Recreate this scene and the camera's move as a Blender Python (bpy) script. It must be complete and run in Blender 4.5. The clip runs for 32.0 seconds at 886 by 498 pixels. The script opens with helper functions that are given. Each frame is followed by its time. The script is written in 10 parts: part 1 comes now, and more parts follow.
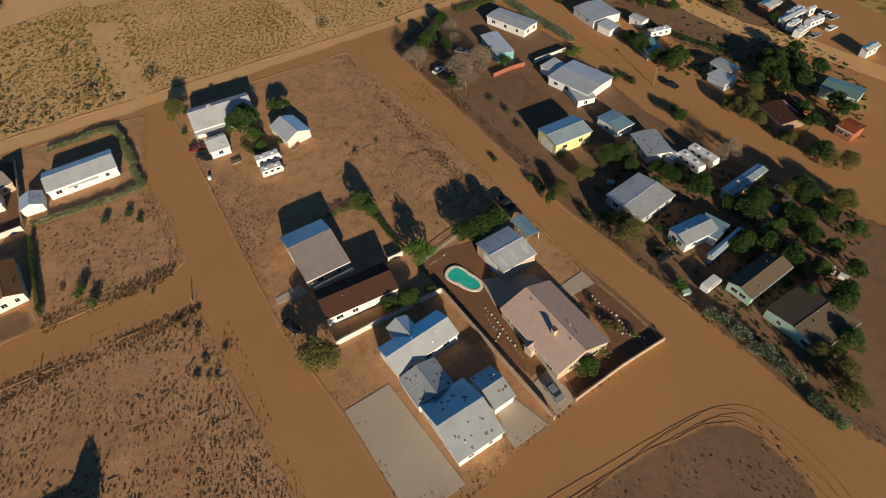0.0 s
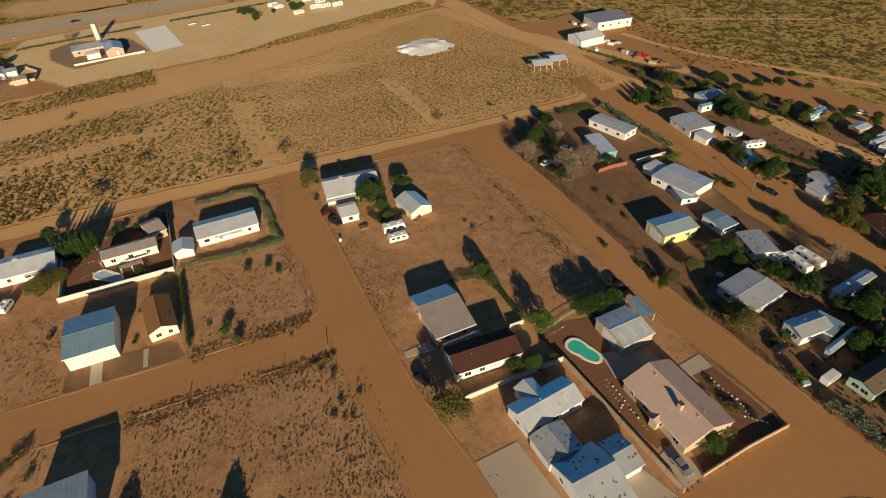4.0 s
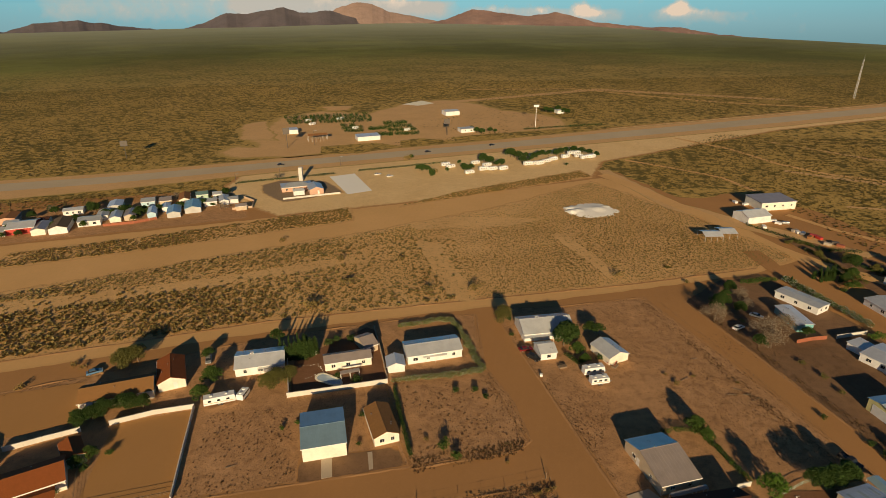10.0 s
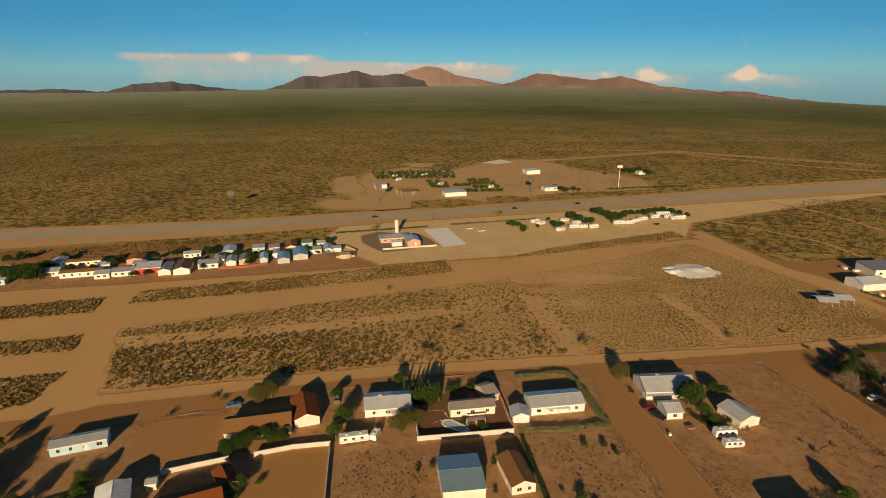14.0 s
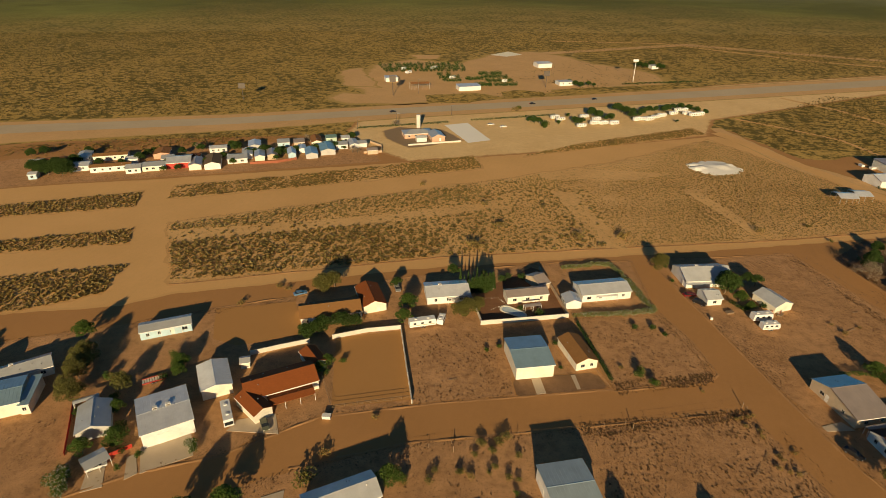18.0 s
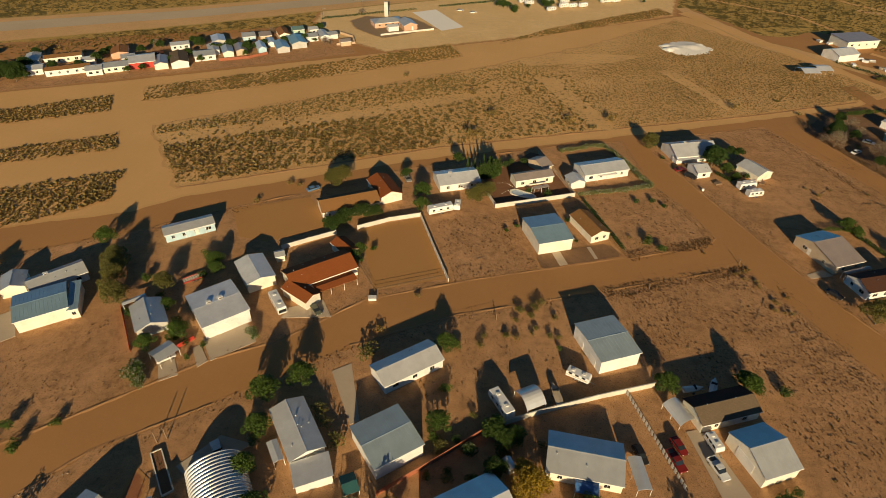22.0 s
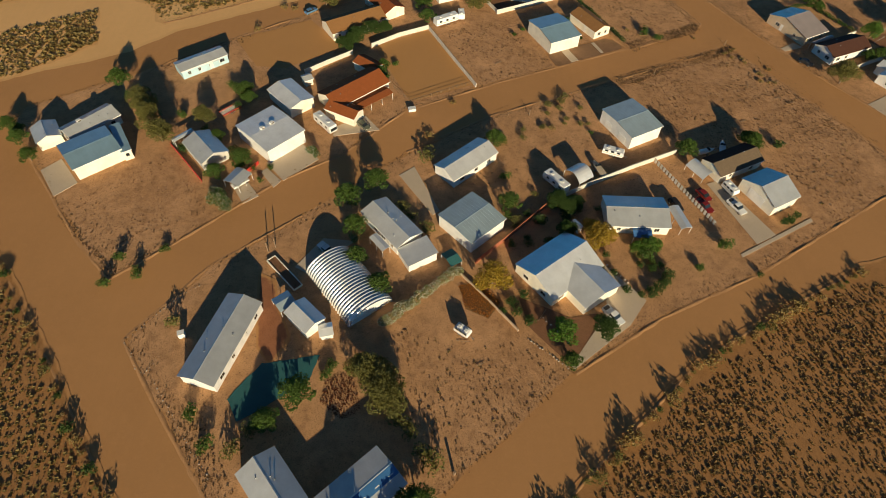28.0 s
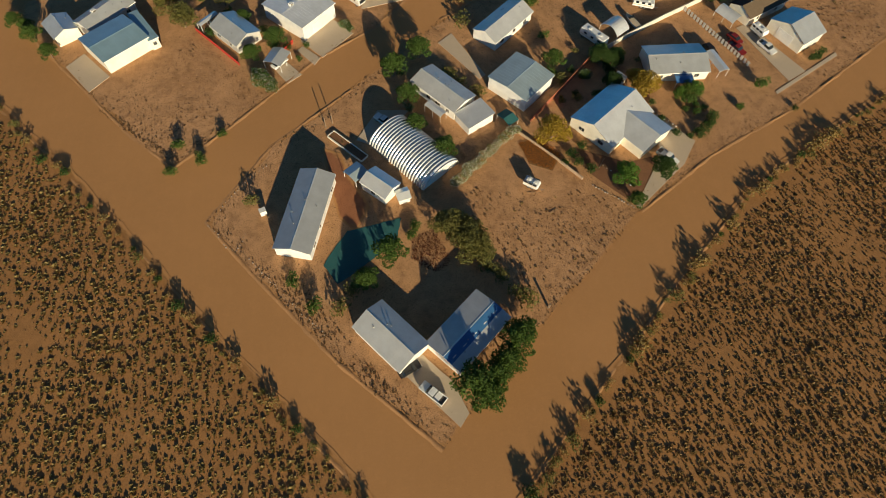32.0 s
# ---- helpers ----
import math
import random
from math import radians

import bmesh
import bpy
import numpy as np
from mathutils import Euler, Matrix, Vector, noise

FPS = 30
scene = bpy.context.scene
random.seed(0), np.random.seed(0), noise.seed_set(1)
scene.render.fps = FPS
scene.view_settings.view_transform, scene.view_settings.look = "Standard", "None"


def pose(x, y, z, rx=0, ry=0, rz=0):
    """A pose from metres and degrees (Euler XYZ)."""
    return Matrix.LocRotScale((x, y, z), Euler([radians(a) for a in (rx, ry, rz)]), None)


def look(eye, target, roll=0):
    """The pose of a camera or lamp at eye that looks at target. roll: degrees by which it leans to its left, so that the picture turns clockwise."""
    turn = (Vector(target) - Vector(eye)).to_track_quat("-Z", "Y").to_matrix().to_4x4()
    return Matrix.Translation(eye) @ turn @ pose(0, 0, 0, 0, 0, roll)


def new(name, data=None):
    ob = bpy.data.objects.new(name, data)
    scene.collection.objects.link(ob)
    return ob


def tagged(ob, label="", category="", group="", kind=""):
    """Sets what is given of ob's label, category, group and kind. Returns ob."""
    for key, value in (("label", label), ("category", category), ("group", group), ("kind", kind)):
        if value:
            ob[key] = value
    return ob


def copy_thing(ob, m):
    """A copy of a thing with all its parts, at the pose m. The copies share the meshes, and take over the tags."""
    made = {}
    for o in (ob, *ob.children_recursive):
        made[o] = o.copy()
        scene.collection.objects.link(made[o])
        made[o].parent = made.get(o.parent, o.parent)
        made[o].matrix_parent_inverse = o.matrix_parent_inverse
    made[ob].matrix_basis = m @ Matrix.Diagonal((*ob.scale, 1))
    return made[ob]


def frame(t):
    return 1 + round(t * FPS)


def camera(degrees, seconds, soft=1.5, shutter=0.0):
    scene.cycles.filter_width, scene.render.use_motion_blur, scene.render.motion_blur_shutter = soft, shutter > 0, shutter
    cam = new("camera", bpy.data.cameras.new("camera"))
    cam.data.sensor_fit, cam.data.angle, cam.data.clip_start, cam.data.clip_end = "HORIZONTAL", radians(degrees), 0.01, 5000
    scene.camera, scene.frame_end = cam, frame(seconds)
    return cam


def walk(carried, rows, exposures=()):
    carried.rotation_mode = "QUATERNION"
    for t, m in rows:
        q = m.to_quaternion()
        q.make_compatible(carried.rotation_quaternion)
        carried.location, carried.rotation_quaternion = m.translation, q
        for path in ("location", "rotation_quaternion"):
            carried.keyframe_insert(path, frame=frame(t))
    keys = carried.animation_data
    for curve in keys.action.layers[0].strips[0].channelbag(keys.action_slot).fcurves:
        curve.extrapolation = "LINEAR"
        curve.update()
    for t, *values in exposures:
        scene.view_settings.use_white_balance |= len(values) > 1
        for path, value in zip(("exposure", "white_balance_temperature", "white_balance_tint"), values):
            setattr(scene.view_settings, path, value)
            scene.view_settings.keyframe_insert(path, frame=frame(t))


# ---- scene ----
SKY_STRENGTH, SUN_STRENGTH, CLOUD_GLOW = 0.05, 5.0, 0.85
EXPOSURES = [(0.0, 0.21, 7000, 9), (3.5, 0.21, 7600, 9), (7.0, 0.20, 8700, 9), (11.0, -0.12, 9400, 12), (15.0, -0.13, 9800, 12), (18.0, 0.09, 10000, 9), (23.0, 0.09, 8900, 9), (28.0, 0.31, 7900, 5), (32.0, 0.36, 7700, 4)]
cam = camera(74.42, 32.0, soft=0.5)
PATH = [
    (0, (0.00, 0.00, 103.68), (-0.04, 66.59, 29.07), -4.70),
    (0.5, (-1.75, -1.44, 104.01), (-2.71, 66.68, 30.81), -4.74),
    (1, (-4.70, -3.17, 104.70), (-6.03, 66.52, 33.00), -4.34),
    (1.5, (-7.40, -4.35, 105.23), (-9.21, 66.69, 34.87), -4.01),
    (2, (-10.36, -5.66, 106.19), (-12.76, 66.65, 37.15), -3.57),
    (2.5, (-13.29, -7.76, 106.31), (-16.25, 66.24, 39.11), -3.13),
    (3, (-15.91, -9.47, 106.60), (-19.85, 66.03, 41.14), -2.94),
    (3.5, (-18.70, -10.90, 107.22), (-23.51, 65.81, 43.25), -2.66),
    (5.5, (-31.17, -16.19, 106.39), (-39.77, 65.73, 49.69), -1.34),
    (6, (-34.19, -17.92, 106.54), (-44.15, 65.25, 51.93), -1.19),
    (6.5, (-36.78, -19.19, 106.71), (-47.84, 64.88, 53.69), -1.05),
    (7, (-39.85, -20.79, 107.00), (-52.58, 64.32, 56.07), -0.89),
    (7.5, (-42.07, -22.11, 106.86), (-56.23, 63.82, 57.72), -0.77),
    (8, (-45.07, -23.48, 106.90), (-61.02, 63.34, 59.91), -0.70),
    (8.5, (-47.18, -24.72, 106.60), (-64.51, 62.84, 61.51), -0.62),
    (9, (-50.50, -26.65, 107.21), (-69.27, 61.70, 64.30), -0.43),
    (9.5, (-52.96, -27.84, 107.57), (-72.91, 61.01, 66.25), -0.34),
    (10, (-55.96, -29.67, 107.64), (-77.76, 59.80, 68.65), -0.29),
    (10.5, (-59.01, -31.01, 107.40), (-82.23, 59.04, 70.64), -0.25),
    (11, (-61.58, -32.37, 107.16), (-85.95, 58.15, 72.35), -0.24),
    (11.5, (-64.53, -33.81, 106.93), (-90.38, 57.19, 74.51), -0.30),
    (12, (-66.67, -35.34, 106.95), (-94.20, 55.89, 76.62), -0.22),
    (12.5, (-69.50, -37.17, 107.06), (-98.51, 54.34, 79.06), -0.20),
    (13, (-72.01, -39.18, 107.05), (-102.60, 52.43, 81.10), -0.12),
    (13.5, (-74.39, -41.03, 107.63), (-105.82, 49.78, 79.96), -0.20),
    (14, (-76.91, -42.86, 108.36), (-108.61, 47.15, 78.46), -0.10),
    (14.5, (-79.92, -44.51, 108.83), (-111.41, 44.76, 76.59), 0.02),
    (16.5, (-90.60, -51.89, 109.55), (-120.61, 34.51, 69.13), 0.42),
    (17, (-93.23, -53.62, 109.72), (-122.30, 32.18, 67.37), 0.52),
    (17.5, (-96.25, -55.57, 109.87), (-124.21, 29.54, 65.43), 0.67),
    (18, (-98.49, -57.09, 109.93), (-125.52, 27.43, 63.82), 0.70),
    (18.5, (-101.57, -59.20, 109.89), (-127.04, 24.65, 61.72), 0.78),
    (19, (-104.11, -60.83, 110.17), (-128.38, 22.38, 60.30), 0.89),
    (19.5, (-107.00, -62.69, 110.43), (-129.64, 19.61, 58.35), 0.94),
    (20, (-109.45, -64.43, 110.31), (-130.68, 17.29, 56.72), 0.96),
    (20.5, (-112.26, -66.47, 110.27), (-131.58, 14.39, 54.70), 0.98),
    (21, (-114.69, -68.08, 110.15), (-132.30, 12.11, 53.06), 1.06),
    (21.5, (-117.70, -70.21, 110.43), (-133.82, 8.83, 51.32), 1.07),
    (22, (-119.78, -71.84, 110.28), (-134.95, 6.30, 49.75), 0.98),
    (22.5, (-122.40, -74.05, 110.25), (-136.01, 2.92, 47.88), 0.84),
    (23, (-124.88, -75.95, 110.19), (-137.10, 0.15, 46.48), 0.88),
    (23.5, (-127.77, -78.27, 110.25), (-138.49, -3.51, 44.71), 0.91),
    (24, (-130.43, -80.06, 110.55), (-139.70, -6.53, 43.41), 1.00),
    (24.5, (-133.06, -81.97, 110.90), (-141.08, -9.97, 41.97), 0.90),
    (25, (-135.82, -83.65, 111.23), (-142.43, -13.09, 40.68), 1.11),
    (25.5, (-138.38, -85.60, 111.55), (-143.76, -16.56, 39.41), 1.08),
    (27.5, (-150.58, -92.40, 112.65), (-150.66, -30.12, 34.41), 2.21),
    (28, (-153.30, -94.78, 112.11), (-152.30, -33.66, 32.97), 2.35),
    (28.5, (-156.56, -96.69, 112.02), (-154.29, -37.24, 31.64), 2.56),
    (29, (-159.76, -98.29, 111.74), (-156.28, -40.41, 30.27), 2.85),
    (29.5, (-162.88, -99.75, 111.67), (-158.51, -43.71, 28.97), 3.05),
    (30, (-166.13, -100.74, 111.70), (-160.88, -46.66, 27.74), 3.33),
    (30.5, (-169.02, -102.32, 111.59), (-163.26, -50.03, 26.54), 3.32),
    (31, (-172.36, -103.38, 111.07), (-165.89, -52.83, 25.03), 3.50),
    (31.5, (-175.47, -104.56, 110.12), (-168.35, -55.30, 23.39), 3.64),
    (32, (-178.34, -105.60, 109.94), (-170.93, -58.07, 22.27), 3.45),
]
walk(cam, [(t, look(eye, target, roll)) for t, eye, target, roll in PATH], EXPOSURES)

from mathutils import geometry

# ---------- world, sun ----------
SUN_AZ, SUN_EL = radians(-75.5), radians(14.6)      # direction towards the sun
world = bpy.data.worlds.new("sky")
scene.world = world
world.use_nodes = True
wn = world.node_tree
sky = wn.nodes.new("ShaderNodeTexSky")
sky.sky_type, sky.sun_disc = "NISHITA", False
sky.sun_elevation, sky.sun_rotation = SUN_EL, radians(90) - SUN_AZ
sky.air_density, sky.dust_density, sky.ozone_density = 0.8, 0.0, 5.0
sky.altitude = 2500
vivid = wn.nodes.new("ShaderNodeHueSaturation")
vivid.inputs["Saturation"].default_value = 1.18
wn.links.new(sky.outputs[0], vivid.inputs["Color"])
muted = wn.nodes.new("ShaderNodeHueSaturation")
muted.inputs["Saturation"].default_value = 0.85
wn.links.new(sky.outputs[0], muted.inputs["Color"])


# sky muted from the horizon's clear blue to an unseen zenith, against blue shade
sky_way = wn.nodes.new("ShaderNodeTexCoord")
sky_part = wn.nodes.new("ShaderNodeSeparateXYZ")
wn.links.new(sky_way.outputs["Generated"], sky_part.inputs[0])
sky_rise = wn.nodes.new("ShaderNodeMapRange")
sky_rise.interpolation_type = "SMOOTHSTEP"
sky_rise.inputs["From Min"].default_value, sky_rise.inputs["From Max"].default_value = 0.25, 0.75
wn.links.new(sky_part.outputs["Z"], sky_rise.inputs["Value"])
cool = wn.nodes.new("ShaderNodeMix")
cool.data_type = "RGBA"
wn.links.new(sky_rise.outputs[0], cool.inputs[0])


def rise_mix(z0, z1, low, high):
    """Blends two sky tints between two heights (sines of elevation)."""
    r = wn.nodes.new("ShaderNodeMapRange")
    r.inputs["From Min"].default_value, r.inputs["From Max"].default_value = z0, z1
    wn.links.new(sky_part.outputs["Z"], r.inputs["Value"])
    n = wn.nodes.new("ShaderNodeMix")
    n.data_type = "RGBA"
    wn.links.new(r.outputs[0], n.inputs[0])
    for socket, c in ((6, low), (7, high)):
        if isinstance(c, tuple):
            n.inputs[socket].default_value = (*c, 1)
        else:
            wn.links.new(c, n.inputs[socket])
    return n.outputs[2]


air = rise_mix(-0.03, 0.01, (0.94, 1.46, 1.84), (0.64, 1.36, 1.74))
air = rise_mix(0.01, 0.06, air, (0.45, 1.52, 1.74))
air = rise_mix(0.06, 0.115, air, (0.48, 1.98, 1.80))
tint = wn.nodes.new("ShaderNodeMix")
tint.data_type, tint.blend_type = "RGBA", "MULTIPLY"
tint.inputs[0].default_value = 1.0
wn.links.new(vivid.outputs[0], tint.inputs[6])
wn.links.new(air, tint.inputs[7])
wn.links.new(tint.outputs[2], cool.inputs[6])
wn.links.new(muted.outputs[0], cool.inputs[7])
wn.links.new(cool.outputs[2], wn.nodes["Background"].inputs[0])
wn.nodes["Background"].inputs[1].default_value = SKY_STRENGTH
sun = new("sun", bpy.data.lights.new("sun", "SUN"))
sun.data.energy, sun.data.angle, sun.data.color = SUN_STRENGTH, radians(0.6), (1.0, 0.89, 0.70)
sun.matrix_world = look((0, 0, 0), (-math.cos(SUN_AZ) * math.cos(SUN_EL), -math.sin(SUN_AZ) * math.cos(SUN_EL), -math.sin(SUN_EL)))
sun.location = (0, 0, 200)


# ---------- materials ----------
class Nodes:
    """Small helper round a node tree."""

    def __init__(self, name, rough=0.8, metal=0.0):
        self.mat = bpy.data.materials.new(name)
        self.mat.use_nodes = True
        self.t = self.mat.node_tree
        self.b = self.t.nodes["Principled BSDF"]
        self.b.inputs["Roughness"].default_value = rough
        self.b.inputs["Metallic"].default_value = metal

    def node(self, kind, **sets):
        n = self.t.nodes.new(kind)
        for k, v in sets.items():
            n.inputs[k.replace("_", " ")].default_value = v
        return n

    def link(self, a, b):
        self.t.links.new(a, b)

    def coords(self, world_space=False):
        if world_space:
            return self.t.nodes.new("ShaderNodeNewGeometry").outputs["Position"]
        return self.t.nodes.new("ShaderNodeTexCoord").outputs["Object"]

    def noise(self, scale, detail=4, rough=0.55, world_space=False, co=None):
        n = self.node("ShaderNodeTexNoise", Scale=scale, Detail=detail, Roughness=rough)
        self.link(co or self.coords(world_space), n.inputs["Vector"])
        return n.outputs["Fac"]

    def ramp(self, fac, stops):
        n = self.t.nodes.new("ShaderNodeValToRGB")
        e = n.color_ramp.elements
        while len(e) < len(stops):
            e.new(0.5)
        for el, (p, c) in zip(e, stops):
            el.position, el.color = p, (*c, 1) if len(c) == 3 else c
        self.link(fac, n.inputs[0])
        return n.outputs[0]

    def grey(self, fac, a, b, lo=0.0, hi=1.0):
        n = self.node("ShaderNodeMapRange", From_Min=a, From_Max=b, To_Min=lo, To_Max=hi)
        self.link(fac, n.inputs["Value"])
        return n.outputs[0]

    def mix(self, fac, a, b, mode="MIX"):
        n = self.t.nodes.new("ShaderNodeMix")
        n.data_type, n.blend_type = "RGBA", mode
        for s, v in ((n.inputs[0], fac), (n.inputs[6], a), (n.inputs[7], b)):
            if hasattr(v, "links"):
                self.link(v, s)
            elif isinstance(v, (int, float)):
                s.default_value = v
            else:
                s.default_value = (*v, 1)
        return n.outputs[2]

    def math(self, op, a, b):
        n = self.t.nodes.new("ShaderNodeMath")
        n.operation = op
        for s, v in zip(n.inputs, (a, b)):
            if hasattr(v, "links"):
                self.link(v, s)
            else:
                s.default_value = v
        return n.outputs[0]

    def done(self, colour, bump=None, strength=0.3, distance=0.05):
        if hasattr(colour, "links"):
            self.link(colour, self.b.inputs["Base Color"])
        else:
            self.b.inputs["Base Color"].default_value = (*colour, 1)
        if bump is not None:
            n = self.node("ShaderNodeBump", Strength=strength, Distance=distance)
            self.link(bump, n.inputs["Height"])
            self.link(n.outputs[0], self.b.inputs["Normal"])
        return self.mat


def shade(c, f):
    return tuple(min(1.0, v * f) for v in c)


def paint(name, c, rough=0.6, metal=0.0, wear=0.25, dirt=(0.30, 0.19, 0.11), scale=1.0):
    """Painted or coated surface: mottled, with dust streaks."""
    m = Nodes(name, rough, metal)
    big = m.noise(0.35 * scale, 5, 0.6)
    fine = m.noise(9 * scale, 3, 0.6)
    col = m.mix(m.grey(big, 0.35, 0.7), shade(c, 1.06), shade(c, 0.86))
    col = m.mix(m.grey(fine, 0.5, 0.78, 0, wear), col, dirt)
    return m.done(col, fine, 0.12, 0.02)


def metal_roof(name, c, rust=0.0, rough=0.42, axis=0, pitch=0.9):
    """Ribbed sheet roof: panels that differ a little, stains down the slope."""
    m = Nodes(name, rough * 0.8, 0.42)
    co = m.coords()
    sep = m.t.nodes.new("ShaderNodeSeparateXYZ")
    m.link(co, sep.inputs[0])
    panel = m.math("FLOOR", m.math("DIVIDE", sep.outputs[axis], pitch), 0.0)
    wn_ = m.t.nodes.new("ShaderNodeTexWhiteNoise")
    wn_.noise_dimensions = "1D"
    m.link(panel, wn_.inputs["W"])
    big = m.noise(0.3, 5, 0.65)
    fine = m.noise(6, 4, 0.6)
    col = m.mix(m.grey(big, 0.3, 0.72), shade(c, 1.06), shade(c, 0.86))
    col = m.mix(m.grey(wn_.outputs["Value"], 0, 1, 0, 0.07), col, shade(c, 0.6))
    col = m.mix(m.grey(fine, 0.58, 0.8, 0, 0.22 + rust), col, (0.22, 0.13, 0.075))
    return m.done(col, fine, 0.08, 0.02)


def shingle(name, c, rough=0.9):
    """Asphalt shingle or tile courses, with blotches."""
    m = Nodes(name, rough)
    m.b.inputs["Specular IOR Level"].default_value = 0.2
    br = m.node("ShaderNodeTexBrick", Scale=1.0, Mortar_Size=0.02, Brick_Width=0.45, Row_Height=0.28)
    br.inputs["Color1"].default_value = (*shade(c, 1.04), 1)
    br.inputs["Color2"].default_value = (*shade(c, 0.92), 1)
    br.inputs["Mortar"].default_value = (*shade(c, 0.8), 1)
    m.link(m.coords(), br.inputs["Vector"])
    big = m.noise(0.5, 5, 0.6)
    col = m.mix(m.grey(big, 0.35, 0.7, 0, 0.3), br.outputs["Color"], shade(c, 0.66))
    return m.done(col, m.noise(12, 3), 0.3, 0.03)


def leafy(name, a, b, rough=0.6):
    """Foliage whose clumps differ from island to island."""
    m = Nodes(name, rough)
    geo = m.t.nodes.new("ShaderNodeNewGeometry")
    oi = m.t.nodes.new("ShaderNodeObjectInfo")
    col = m.mix(geo.outputs["Random Per Island"], a, b)
    col = m.mix(m.math("MULTIPLY", oi.outputs["Random"], 0.35), col, shade(b, 0.7))
    m.b.inputs["Specular IOR Level"].default_value = 0.2
    m.done(col)
    thin = m.t.nodes.new("ShaderNodeBsdfTranslucent")
    m.link(col, thin.inputs["Color"])
    both = m.node("ShaderNodeMixShader", Fac=0.4)
    m.link(m.b.outputs[0], both.inputs[1])
    m.link(thin.outputs[0], both.inputs[2])
    m.link(both.outputs[0], m.t.nodes["Material Output"].inputs["Surface"])
    return m.mat


def dirt(name, c1, c2, c3, edge_colour=None, speck=None, scale=1.0, tracks=False, belt_haze=None, k=0.94, grit=1.0, clumps=None):
    """Desert soil: broad blotches, gravel, pebbles; towards a ragged border it turns to the road's soil."""
    c1, c2, c3 = shade(c1, k), shade(c2, k), shade(c3, k)
    edge_colour = edge_colour and shade(edge_colour, k)
    m = Nodes(name, 0.95)
    m.b.inputs["Specular IOR Level"].default_value = 0.12
    big = m.noise(0.035 * scale, 6, 0.6, True)
    mid = m.noise(0.4 * scale, 6, 0.65, True)
    fine = m.noise(5.0 * scale, 6, 0.75, True)
    col = m.mix(m.grey(big, 0.36, 0.64), c1, c2)
    col = m.mix(m.grey(mid, 0.47, 0.7, 0, 0.5 * grit), col, c3)
    col = m.mix(m.grey(m.noise(0.14 * scale, 5, 0.6, True), 0.5, 0.68, 0, 0.45 * grit), col, shade(c1, 1.18))
    col = m.mix(m.grey(fine, 0.52, 0.66, 0, 0.7 * grit), col, shade(c3, 0.58))
    col = m.mix(m.grey(m.noise(1.6 * scale, 5, 0.7, True), 0.54, 0.72, 0, 0.5 * grit), col, shade(c1, 1.3))
    if clumps:
        c = m.noise(clumps[0], 6, 0.68, True)
        patchy = m.grey(m.noise(clumps[0] * 0.12, 4, 0.6, True), 0.3, 0.65, -0.06, 0.05)
        col = m.mix(m.grey(m.math("ADD", c, patchy), clumps[1], clumps[1] + 0.09, 0, 0.85), col, clumps[2])
    if speck:
        vo = m.node("ShaderNodeTexVoronoi", Scale=speck[0], Randomness=1.0)
        m.link(m.coords(True), vo.inputs["Vector"])
        spot = m.grey(vo.outputs["Distance"], speck[1], speck[1] + 0.14, 1, 0)
        spot = m.math("MULTIPLY", spot, m.grey(m.noise(0.05, 4, 0.6, True), 0.35, 0.6, 0.15, 1))
        col = m.mix(spot, col, speck[2])
    if belt_haze:
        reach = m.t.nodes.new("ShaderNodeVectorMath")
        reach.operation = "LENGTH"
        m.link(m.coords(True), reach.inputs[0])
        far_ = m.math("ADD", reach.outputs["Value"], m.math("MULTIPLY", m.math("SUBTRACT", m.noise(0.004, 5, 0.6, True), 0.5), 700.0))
        green = m.mix(m.grey(mid, 0.35, 0.65), belt_haze[2], shade(belt_haze[2], 0.7))
        green = m.mix(m.grey(m.noise(0.0022, 6, 0.62, True), 0.46, 0.66, 0, 0.6), green, shade(belt_haze[2], 1.9))
        green = m.mix(m.grey(m.noise(0.012, 6, 0.7, True), 0.5, 0.68, 0, 0.5), green, shade(belt_haze[2], 0.65))
        # past the green belt the soil pales: hazy distance painted into the colour
        col = m.mix(m.grey(far_, belt_haze[0], belt_haze[1]), col, m.mix(m.grey(far_, 1500, 3200), green, belt_haze[3]))
    if tracks:
        w = m.node("ShaderNodeTexWave", Scale=0.12, Distortion=6.0, Detail=3, Detail_Scale=0.15)
        m.link(m.coords(True), w.inputs["Vector"])
        col = m.mix(m.grey(w.outputs["Fac"], 0.55, 0.95, 0, 0.1), col, shade(c2, 1.15))
    if edge_colour:
        at = m.t.nodes.new("ShaderNodeAttribute")
        at.attribute_name = "inside"
        f = m.math("ADD", at.outputs["Fac"], m.math("MULTIPLY", m.math("SUBTRACT", mid, 0.5), 1.3))
        col = m.mix(m.grey(f, 0.25, 0.6), edge_colour, col)
    return m.done(col, m.math("ADD", m.math("MULTIPLY", mid, 0.5), m.math("MULTIPLY", fine, 0.5)), 0.55 * grit, 0.16)


ROAD = (0.52, 0.26, 0.108)
M = {}
M["road"] = dirt("road_dirt", ROAD, shade(ROAD, 0.9), shade(ROAD, 1.08), tracks=True, grit=0.5)
M["berm"] = dirt("graded_ridge_dirt", (0.52, 0.275, 0.13), (0.46, 0.24, 0.112), (0.35, 0.18, 0.085), grit=0.9)
M["lot"] = dirt("lot_dirt", (0.63, 0.345, 0.175), (0.51, 0.27, 0.13), (0.30, 0.155, 0.076), ROAD, (1.1, 0.09, (0.16, 0.088, 0.046)), grit=1.5)
M["yard"] = dirt("yard_dirt", (0.32, 0.182, 0.102), (0.245, 0.138, 0.078), (0.165, 0.094, 0.054), ROAD)
